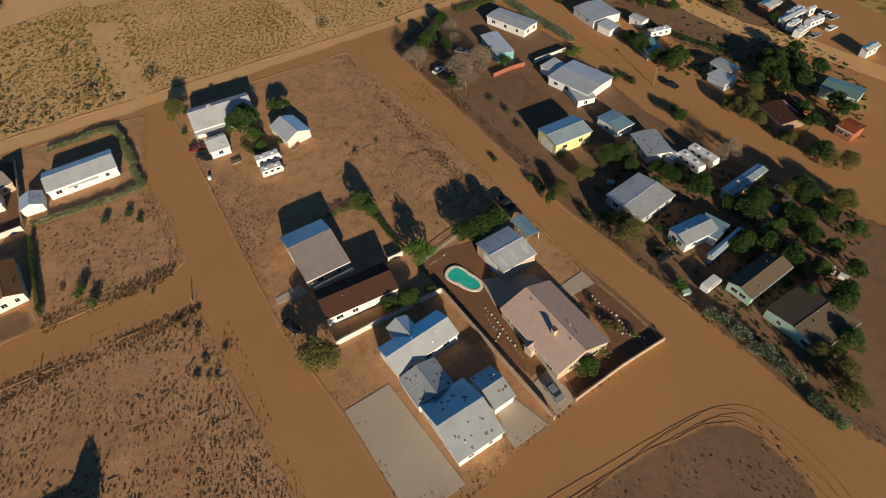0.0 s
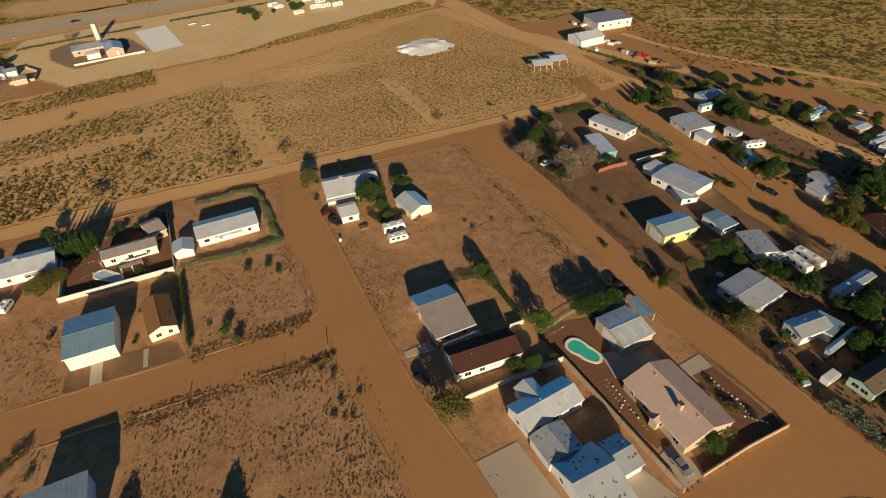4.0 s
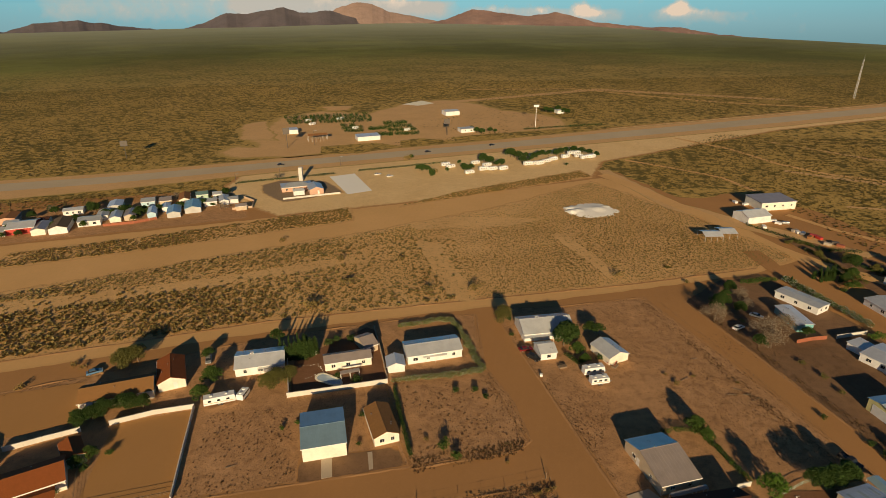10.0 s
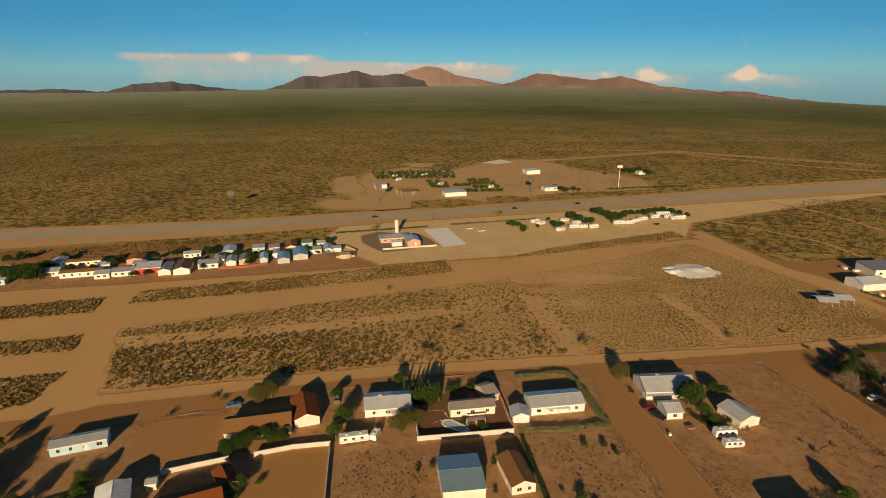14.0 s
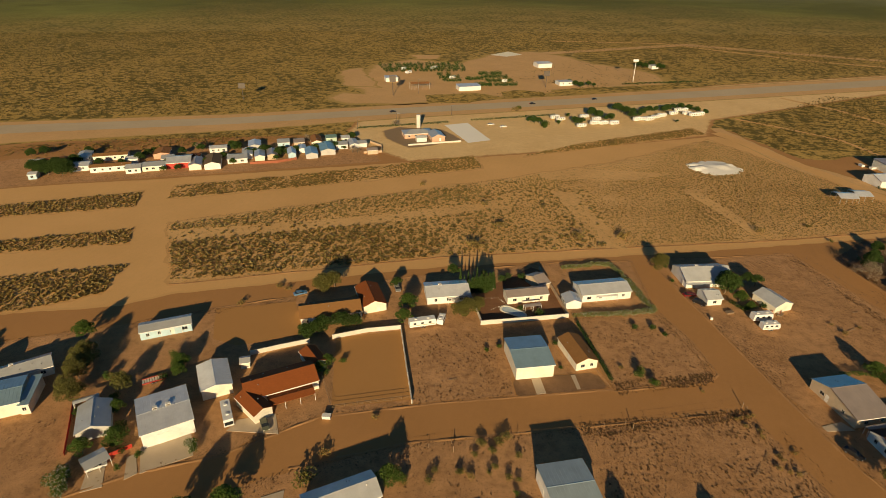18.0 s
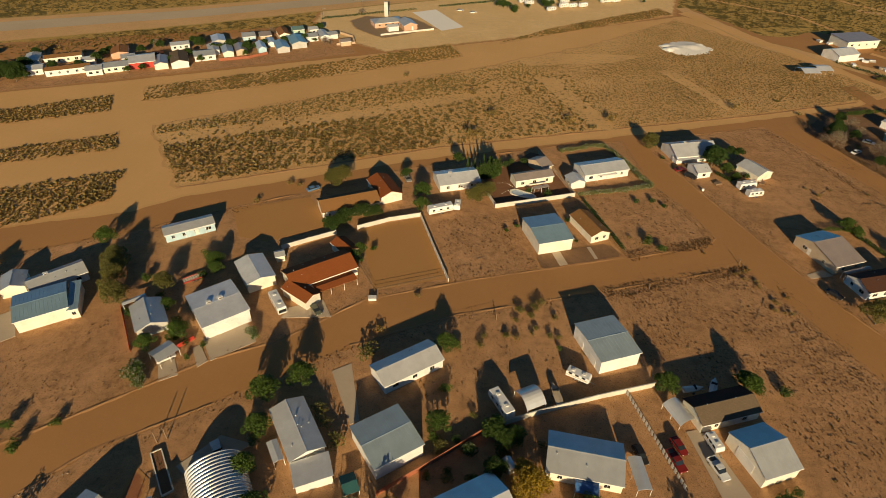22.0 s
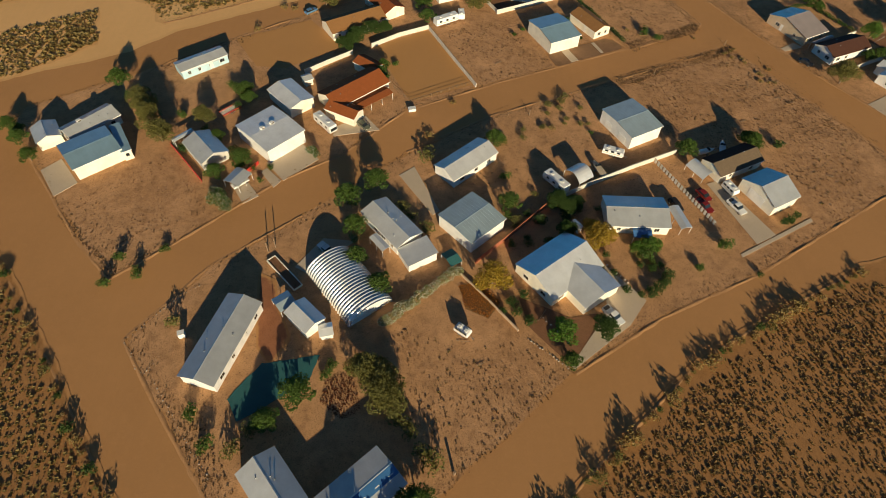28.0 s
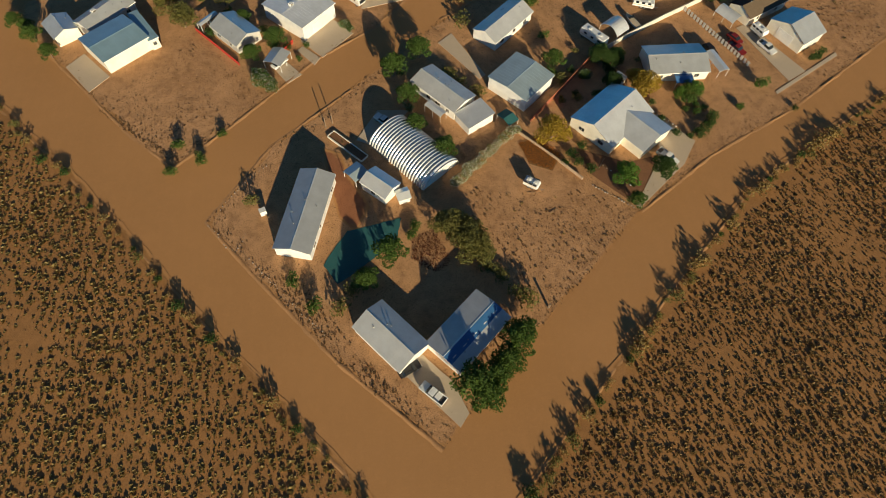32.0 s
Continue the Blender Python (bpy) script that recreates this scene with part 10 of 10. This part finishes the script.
scatter("edge_weeds", [(-247.8, 85.1), (-163.0, 136.5), (-84.2, 174.1), (-34.9, 196.7), (21.8, 226.6), (41.0, 241.5), (19.9, 275.4), (-25.8, 325.8), (-48.3, 348.8), (-103.8, 281.7), (-157.2, 233.7), (-235.9, 169.8), (-287.2, 128.5)], 0.9, 0.14, 0.42, "drygrass", "dark dry weeds along a dirt road", 125, -0.25, tris=7, squat=0.28, rim=4.0)
scatter("dry_weeds", [(-30.1, 181.2), (-20.1, 165.9), (-1.5, 132.9), (13.5, 108.8), (17.5, 101.2), (5.7, 102.5), (-8.1, 125.0), (-21.5, 153.6), (-31.8, 177.9)], 1.11, 0.12, 0.374, "drygrass", "brown tufts of dry weeds", 131, 0.15, tris=7, squat=0.34, grain=0.16)
scatter("dry_weeds", [(-49.2, 77.9), (-42.2, 65.8), (-35.7, 52.7), (-28.9, 40.2), (-25.5, 35.1), (-41.4, 36.3), (-49.1, 39.9), (-51.0, 52.8), (-49.1, 65.1)], 1.32, 0.12, 0.396, "drygrass", "brown tufts of dry weeds", 132, 0.15, tris=7, squat=0.34, grain=0.16)
scatter("dry_weeds", [(-93.1, 63.9), (-80.2, 70.0), (-58.3, 79.6), (-54.9, 72.5), (-67.2, 66.7), (-80.1, 60.2), (-89.2, 55.0)], 1.11, 0.12, 0.374, "drygrass", "brown tufts of dry weeds", 133, 0.15, tris=7, squat=0.34, grain=0.16)
scatter("dry_weeds", [(23.5, 150.3), (46.4, 161.0), (48.8, 140.9), (36.0, 126.7), (28.0, 135.5)], 0.81, 0.1, 0.33, "drygrass", "brown tufts of dry weeds", 134, 0.15, tris=7, squat=0.34, grain=0.16)
plant("weed", -59.7, 77.0, 0.9)
plant("weed", -58.7, 77.5, 0.8)
plant("weed", -57.8, 75.0, 0.9)
plant("weed", -54.5, 74.3, 1)
plant("weed", -54.2, 72.4, 1)
plant("weed", -51.3, 66.6, 0.9)
plant("weed", -50.8, 65.6, 1)
plant("weed", -51.9, 62.4, 1)
plant("weed", -49.5, 62.0, 0.8)
plant("weed", -47.7, 62.0, 1)
plant("weed", -47.3, 68.7, 0.9)
plant("weed", -57.0, 78.8, 0.8)
plant("weed", -55.5, 79.8, 0.8)
plant("weed", -21.9, 130.4, 1.3)
plant("weed", -24.8, 134.6, 0.8)
plant("weed", -16.4, 135.6, 0.8)
plant("weed", -3.8, 135.3, 0.7)
plant("weed", -89.8, 89.1, 1)
plant("weed", -84.9, 90.9, 0.8)
plant("weed", -67.5, 85.8, 0.7)

# wheel ruts and fallen branches
ruts([(12.1, 31.7), (21.7, 35.9), (31.8, 40.3), (40.1, 43.9), (47.4, 46.3), (52.2, 45.2), (55.9, 40.9), (59.2, 35.0), (61.5, 30.1)], "curved wheel ruts in soft dirt")
ruts([(15.9, 31.4), (25.7, 36.0), (34.9, 40.6), (42.9, 44.5), (48.9, 46.7), (54.4, 45.9), (58.5, 41.2), (61.7, 35.3), (63.6, 29.5)], "curved wheel ruts in soft dirt")
ruts([(17.8, 31.3), (27.8, 36.8), (37.5, 42.2), (44.8, 45.4)], "curved wheel ruts in soft dirt")
branch(-14.6, 146.0, 20, 2.7)
branch(-19.2, 133.4, 40, 3.4)
branch(-4.4, 131.5, -25, 2.7)
branch(-2.1, 129.6, 10, 2.7)
branch(-0.1, 127.6, 30, 3.4)
branch(-6.4, 128.5, 0, 2.7)
branch(-54.0, 66.2, 70, 2.7)
branch(-47.1, 62.0, 30, 3.4)
branch(-57.0, 59.4, 60, 2.0)
branch(-42.8, 55.6, 80, 2.0)
branch(-49.2, 54.4, 20, 2.0)
branch(-45.7, 52.3, 20, 2.7)
branch(-56.2, 61.5, 60, 2.0)
branch(-135.1, 68.3, 30, 2.7)
branch(-54.8, 32.7, 40, 3.4)
branch(-45.7, 20.6, -20, 2.0)
branch(-63.2, 42.9, 10, 2.0)
branch(-143.3, -38.7, 20, 2.0)
branch(-129.2, -26.3, 50, 3.4)
branch(-147.2, -33.5, -10, 2.7)
plant("darkbush", -123.5, 6.9, 3)
plant("darkbush", -127.7, 0.8, 2.4)
plant("darkbush", -120.7, 2.6, 2.4)
plant("darkbush", -112.5, -9.1, 1.4)
plant("darkbush", -111.5, -14.2, 1.3)
plant("darkbush", -109.4, -19.0, 1.6)
plant("darkbush", -106.1, -20.3, 1.4)
plant("darkbush", -103.8, -18.7, 1.3)
plant("darkbush", -102.2, -12.9, 1.5)
plant("darkbush", -99.4, -16.3, 1.8)
plant("darkbush", -112.7, -16.8, 1.2)
plant("darkbush", -114.3, -13.2, 1.2)
plant("darkbush", -76.4, -13.4, 1.2)
plant("darkbush", -62.9, 3.3, 1.2)
plant("darkbush", -130.5, 3.3, 1.6)
plant("darkbush", -124.8, -5.1, 1.4)
plant("darkbush", -131.1, -4.5, 1.3)
plant("darkbush", -56.9, 31.8, 2.2)
plant("darkbush", -63.0, 32.2, 1.6)
plant("darkbush", -70.6, 29.1, 1.6)
plant("olivebush", -117.5, 5.2, 1.5)
plant("olivebush", -119.4, 1.8, 1.4)
plant("olivebush", -112.3, 6.1, 1.2)
plant("olivebush", -105.8, 5.5, 1)
plant("olivebush", -128.3, 10.4, 1.3)
plant("olivebush", -96.9, 34.5, 1)
plant("olivebush", -110.2, 39.1, 1.1)
plant("olivebush", -124.0, 37.0, 1.1)
plant("olivebush", -117.1, 39.2, 1)
plant("olivebush", -98.4, 44.2, 1.2)
plant("olivebush", -130.9, -6.1, 1.6)
plant("olivebush", -134.0, -0.4, 1.4)
plant("bush", -126.0, -5.3, 1.6)
plant("bush", -135.6, 2.5, 1.5)
plant("bush", -135.2, -6.6, 1.4)
plant("bush", -135.8, 16.3, 2)
plant("bush", -135.7, 30.4, 1.8)
plant("bush", -90.7, -12.3, 1.2)
plant("bush", -101.6, -12.6, 1.2)
plant("bush", -103.2, -8.8, 3)
plant("bush", -227.5, 37.2, 2.2)
plant("bush", -219.7, 31.2, 1.8)
plant("bush", -84.6, 87.3, 2.4)
plant("bush", -80.5, 84.4, 2)
plant("bush", -206.7, 17.8, 2)
plant("bush", -216.0, 50.7, 2.4)
plant("bush", -212.2, 46.5, 2)
plant("bush", -168.3, 65.2, 1.4)
plant("bush", -171.2, 50.8, 1.3)
plant("bush", -109.9, 35.3, 1)
plant("bush", -104.0, 45.5, 1)
plant("bush", -129.2, 84.2, 1.2)
plant("bush", -126.1, 87.3, 1.2)
plant("darkbush", -245.4, 45.1, 2.4)
plant("darkbush", -237.9, 38.8, 2.4)
plant("darkbush", -231.6, 30.2, 2.6)
plant("darkbush", -223.7, 23.5, 2)
plant("darkbush", -213.5, 49.9, 2.6)
plant("darkbush", -213.0, 42.3, 2)
plant("darkbush", -209.4, 23.1, 2.2)
plant("darkbush", -203.2, 17.0, 1.6)
plant("darkbush", -170.3, 58.8, 1.6)
plant("darkbush", -109.8, 94.5, 1.3)
plant("darkbush", -106.7, 83.2, 1)
plant("darkbush", -86.6, 111.2, 1.6)
plant("darkbush", -81.1, 112.8, 1.6)
plant("darkbush", -77.5, 110.5, 1.4)
plant("olivebush", 18.4, 151.0, 1.4)
plant("olivebush", 22.7, 144.2, 1.6)
plant("olivebush", 24.9, 136.7, 1.4)
plant("olivebush", 10.8, 164.6, 1.4)
plant("olivebush", 1.5, 183.5, 1.6)
plant("olivebush", -2.2, 190.2, 1.6)
plant("olivebush", 6.0, 175.2, 1.4)
plant("olivebush", 46.8, 104.2, 1.6)
plant("olivebush", 48.3, 97.8, 1.6)
plant("olivebush", 33.6, 122.6, 1.4)
plant("olivebush", 37.2, 114.9, 1.4)
plant("olivebush", 40.5, 107.7, 1.6)
plant("olivebush", 50.4, 86.2, 1.6)
plant("olivebush", -9.2, 204.7, 1.4)
plant("olivebush", -15.8, 217.9, 1.4)
camper("travel_trailer", -319.6, 498.9, 70, 6.0, 'white trailer parked between small trees', h=2.6, w=2.5)
camper("travel_trailer", -293.0, 514.8, 68, 8.0, 'white trailer parked between small trees', h=2.6, w=2.5)
camper("travel_trailer", -308.3, 483.0, 69, 7.0, 'white trailer parked between small trees', h=2.6, w=2.5)
camper("travel_trailer", -261.3, 474.5, 65, 6.0, 'white trailer parked between small trees', h=2.6, w=2.5)
camper("travel_trailer", -211.9, 476.9, 62, 6.0, 'white trailer parked between small trees', h=2.6, w=2.5)

# graded ridges along the roads
berm([(-276.0, 33.4), (-251.9, 5.2), (-240.1, -8.8), (-228.5, -19.7), (-216.4, -8.5), (-196.4, 12.2), (-180.2, 23.8), (-164.0, 42.9), (-136.8, 57.6), (-101.7, 74.0), (-64.6, 91.7), (-63.8, 95.1), (-79.9, 123.9), (-89.4, 159.1)], "low ridge of graded dirt beside the road")
berm([(-89.4, 159.1), (-114.9, 149.3), (-149.6, 130.7), (-173.7, 114.7), (-199.9, 93.6), (-224.6, 76.1), (-241.3, 62.0)], "low ridge of graded dirt beside the road")
berm([(-162.5, 25.3), (-138.3, 42.1), (-96.3, 62.0), (-56.6, 81.1)], "low ridge of graded dirt beside the road")
berm([(-187.6, 1.2), (-206.5, -15.2), (-219.7, -35.2), (-208.7, -49.1), (-191.6, -69.5), (-173.2, -87.3)], "low ridge of graded dirt beside the road")
berm([(-123.5, -40.3), (-102.2, -26.0), (-77.2, -13.7), (-35.1, 12.9), (-19.5, 19.2), (-25.8, 30.8), (-39.7, 54.0), (-56.6, 81.1)], "low ridge of graded dirt beside the road")
berm([(-82.3, 165.5), (-57.1, 173.4), (-27.8, 187.6), (3.3, 135.3), (25.9, 93.1), (43.8, 62.7)], "low ridge of graded dirt beside the road")
berm([(-11.8, 35.7), (-21.4, 52.0), (-35.2, 71.3), (-48.5, 96.2), (-63.4, 124.8), (-79.2, 154.2)], "low ridge of graded dirt beside the road")
berm([(-12.7, 187.8), (6.3, 151.2), (31.1, 102.6), (52.7, 67.8)], "low ridge of graded dirt beside the road")
berm([(-108.8, 110.4), (-80.2, 125.9), (-69.7, 111.2), (-62.7, 95.4), (-65.8, 90.4), (-91.1, 78.1)], "low ridge of graded dirt beside the road")
berm([(-247.8, 85.1), (-163.0, 136.5), (-84.2, 174.1), (-34.9, 196.7), (21.8, 226.6)], "low ridge of graded dirt beside the road")
berm([(-282.5, 13.9), (-271.3, 1.0), (-254.7, -16.3), (-232.4, -41.7), (-211.0, -67.1), (-191.9, -88.6), (-182.7, -100.4)], "low ridge of graded dirt beside the road")
berm([(-160.2, -96.6), (-149.4, -85.8), (-136.7, -74.0), (-120.4, -58.2), (-96.1, -36.4), (-73.7, -23.1), (-49.8, -10.0)], "low ridge of graded dirt beside the road")

# far eastern road and brushy yards
road_strip("east_road", [(-42.0, 365.8), (-27.7, 349.5), (-15.0, 329.8), (-0.7, 309.5), (12.2, 292.4), (25.0, 269.1), (36.9, 252.6), (48.1, 239.9), (59, 231), (72, 224.5), (85, 217), (91.6, 210), (98.9, 194.3), (106.2, 182.0), (112.7, 176.0), (121.8, 168.3), (133.6, 152.6), (146, 138)], 8.5, M["lane"], 0.163, "dirt road running to the highway")
road_strip("yard_road", [(24, 247), (29.8, 228), (41.1, 211.8), (48.8, 201.5), (54.6, 192.0), (59.0, 181.5), (64.4, 168.8), (69.3, 157.2), (75.3, 145.5), (80.9, 133.3), (86.9, 122.1), (93.8, 110.2), (102.8, 97.7), (113, 82)], 8.6, M["road"], 0.168, "dirt road between the eastern yards")
patch("east_yards", [(40.6, 270.3), (56.6, 263.7), (71.5, 251.7), (93.4, 230.8), (114.7, 205.3), (130.6, 186.0), (108.5, 148.1), (93.4, 161.8), (74.6, 186.9), (60.4, 214.3), (49.5, 244.9)], M["yard"], 0.159, "dark brushy dirt of the far yards", inset=2)
hedge("hedge", [(76.3, 189.3), (86.1, 176.8), (95.9, 166.7)], 1.5, 2.2, 'leafdark', 'ragged brush along a yard edge', seed=50, size=0.24, per=45)
hedge("hedge", [(49.1, 253.8), (55.5, 238.7), (62.1, 219.9)], 1.5, 2.2, 'leafolive', 'ragged brush along a yard edge', seed=51, size=0.24, per=45)
hedge("hedge", [(67.1, 237.0), (84.9, 220.4), (100.1, 204.2), (109.9, 195.4)], 1.5, 2.2, 'leafdark', 'ragged brush along a yard edge', seed=52, size=0.24, per=45)
hedge("hedge", [(42.5, 259.8), (45.8, 263.0), (53.2, 260.5)], 1.5, 2.2, 'leafolive', 'ragged brush along a yard edge', seed=53, size=0.24, per=45)
scatter("yard_undergrowth", [(40.6, 270.3), (56.6, 263.7), (71.5, 251.7), (93.4, 230.8), (114.7, 205.3), (130.6, 186.0), (108.5, 148.1), (93.4, 161.8), (74.6, 186.9), (60.4, 214.3), (49.5, 244.9)], 0.12, 0.4, 1.2, "leafolive", "brushy undergrowth of the far yards", 95, 0.05, tris=9, grain=0.09)
plant("mesquite", 94.4, 216.2, 4)
plant("mesquite", 99.3, 208.3, 4)
plant("mesquite", 103.6, 199.2, 4)
plant("mesquite", 84.6, 224.5, 3.5)
plant("mesquite", 76.8, 229.0, 3.5)
plant("mesquite", 107.1, 192.8, 4)
plant("mesquite", 70.3, 233.1, 3.5)
plant("mesquite", 103.6, 213.6, 3.5)
plant("mesquite", 52.2, 246.8, 3)
plant("oak", 84.2, 208.6, 4.5)
plant("oak", 88.0, 196.9, 4)
plant("oak", 107.3, 203.7, 4.5)
plant("oak", 76.6, 211.2, 4)
plant("oak", 75.8, 231.7, 3.4)
plant("olivebush", 59.4, 254.5, 1.6)
plant("olivebush", 64.2, 249.0, 1.8)
plant("olivebush", 88.7, 231.4, 1.8)
plant("olivebush", 95.9, 226.0, 1.8)
plant("olivebush", 102.5, 220.6, 2)
plant("olivebush", 110.1, 213.0, 2)
plant("olivebush", 113.9, 207.7, 2)
plant("olivebush", 42.6, 260.8, 1.5)
plant("olivebush", 58.8, 216.9, 1.5)
plant("oak", 80.9, 75.3, 4.5)
plant("oak", 79.5, 66.1, 5)
plant("oak", 77.9, 58.0, 5)
plant("oak", 75.8, 69.7, 4)
plant("oak", 94.2, 86.0, 4.5)
plant("oak", 86.8, 81.6, 4)
plant("oak", 77.8, 89.5, 4)
plant("oak", 71.8, 84.8, 3.6)
plant("mesquite", 85.7, 100.6, 4)
plant("mesquite", 94.7, 95.4, 4.5)
plant("mesquite", 96.4, 95.4, 4.5)
plant("mesquite", 100.9, 111.4, 4)
plant("mesquite", 73.3, 52.1, 4.5)
plant("mesquite", 71.2, 56.2, 4)
plant("mesquite", 72.2, 46.3, 4.5)
plant("mesquite", 72.2, 79.8, 3.2)
plant("darkbush", 77.2, 76.6, 2)
plant("darkbush", 72.6, 64.8, 2)
plant("darkbush", 75.6, 61.7, 2.2)
plant("darkbush", 73.4, 73.8, 1.8)
plant("darkbush", 75.1, 56.5, 2)
plant("darkbush", 69.1, 80.7, 1.6)
plant("darkbush", 72.8, 98.9, 1.8)
plant("darkbush", 67.7, 103.6, 1.6)
plant("darkbush", 66.4, 89.8, 1.6)
plant("darkbush", 48.6, 97.1, 1.6)
plant("darkbush", 51.4, 93.0, 1.6)
plant("darkbush", 53.8, 88.1, 1.6)
plant("darkbush", 44.0, 117.2, 1.4)
plant("darkbush", 42.2, 122.3, 1.4)
plant("darkbush", 81.6, 106.4, 2)
plant("darkbush", 98.4, 115.2, 2)
plant("darkbush", 102.3, 115.8, 2)
plant("darkbush", 110.3, 122.4, 2)
plant("mulberry", -385.3, 172.1, 5)
plant("mulberry", -372.5, 176.6, 5)
plant("mulberry", -361.0, 180.6, 5)
plant("mulberry", -337.9, 188.6, 5)
plant("mulberry", -327.6, 185.1, 4)
plant("mulberry", -316.3, 209.6, 5)
plant("mulberry", -283.9, 233.9, 5)
plant("mulberry", -275.4, 241.4, 5)
plant("mulberry", -271.8, 246.5, 4.5)
plant("mulberry", -398.4, 157.8, 5)
plant("mulberry", -389.6, 154.8, 5)
plant("oak", -354.0, 176.8, 4)
plant("oak", -346.6, 183.5, 4)
plant("oak", -333.2, 180.7, 4)
plant("oak", -320.1, 198.5, 4.5)
plant("oak", -305.8, 203.5, 4.5)
plant("oak", -304.6, 222.5, 4.5)
plant("oak", -287.1, 217.5, 4)
plant("oak", -287.4, 229.3, 4)
plant("oak", -278.0, 237.6, 4)
plant("oak", -265.1, 255.1, 4)
plant("oak", -330.8, 197.1, 4.5)
plant("oak", -376.2, 160.9, 4)
scatter("field_bushes", [(-120.8, 200.2), (-82.3, 177.8), (-34.7, 198.9), (22.5, 229.1), (42.0, 244.3), (19.9, 275.4), (-26.5, 318.8), (-48.6, 342.1), (-112.1, 228.7)], 0.3, 0.35, 0.8, "creosote", "low olive bushes of the dry field", 8, -0.1, tris=7, grain=0.05)
scatter("field_bushes", [(-281.4, 127.5), (-233.6, 166.4), (-155.6, 228.1), (-116.9, 261.9), (-114.4, 244.4), (-150.7, 211.1), (-228.4, 158.8), (-277.2, 122.0)], 0.4, 0.4, 0.95, "creosote", "low olive bushes of the dry field", 9, -0.1, tris=7, grain=0.05)
scatter("roadside_bushes", [(-471.0, 168.2), (-370.6, 241.4), (-290.7, 291.4), (-269.5, 277.2), (-354.0, 223.8), (-432.8, 174.9), (-448.6, 154.5)], 0.14, 0.6, 1.4, "scrub", "bushes behind the trailer park", 24, 0.0, tris=8)
scatter("stop_bushes", [(-261.7, 382.4), (-191.2, 441.2), (-111.2, 507.9), (-77.0, 534.1), (-109.7, 487.4), (-186.7, 422.0), (-240.2, 377.6)], 0.08, 0.6, 1.3, "darkbush", "low bushes on the gravel by the highway", 25, 0.1, tris=7)
scatter("stop_bushes", [(-216.2, 499.3), (-168.9, 621.0), (-94.0, 574.2), (-72.0, 535.8), (-147.6, 473.9)], 0.03, 0.6, 1.5, "darkbush", "low bushes on the gravel by the highway", 26, 0.1, tris=7)
scatter("field_bushes", [(-101.3, 200.8), (-112.5, 226.6), (-51.2, 285.7), (-5.4, 287.6), (27.7, 252.9), (16.5, 235.2), (-39.2, 202.5)], 0.22, 0.3, 0.8, "darkbush", "low dark bushes of the dry field", 18, -0.05, tris=7, grain=0.05)

# vehicles among the brush of the eastern yards
car("sedan", 3.3, 169.9, 40, 'c_white', 'white car under the bare trees of a yard')
car("sedan", 11.6, 180.6, -30, 'c_silver', 'silver car beside yard trees')
car("sedan", 39.3, 165.4, 55, 'c_white', 'white car beside the long house')
car("sedan", 70.4, 117.9, 60, 'c_silver', 'silver car parked among the trailers')
car("sedan", 129.6, 207.7, -20, 'c_white', 'white car in the far yard')
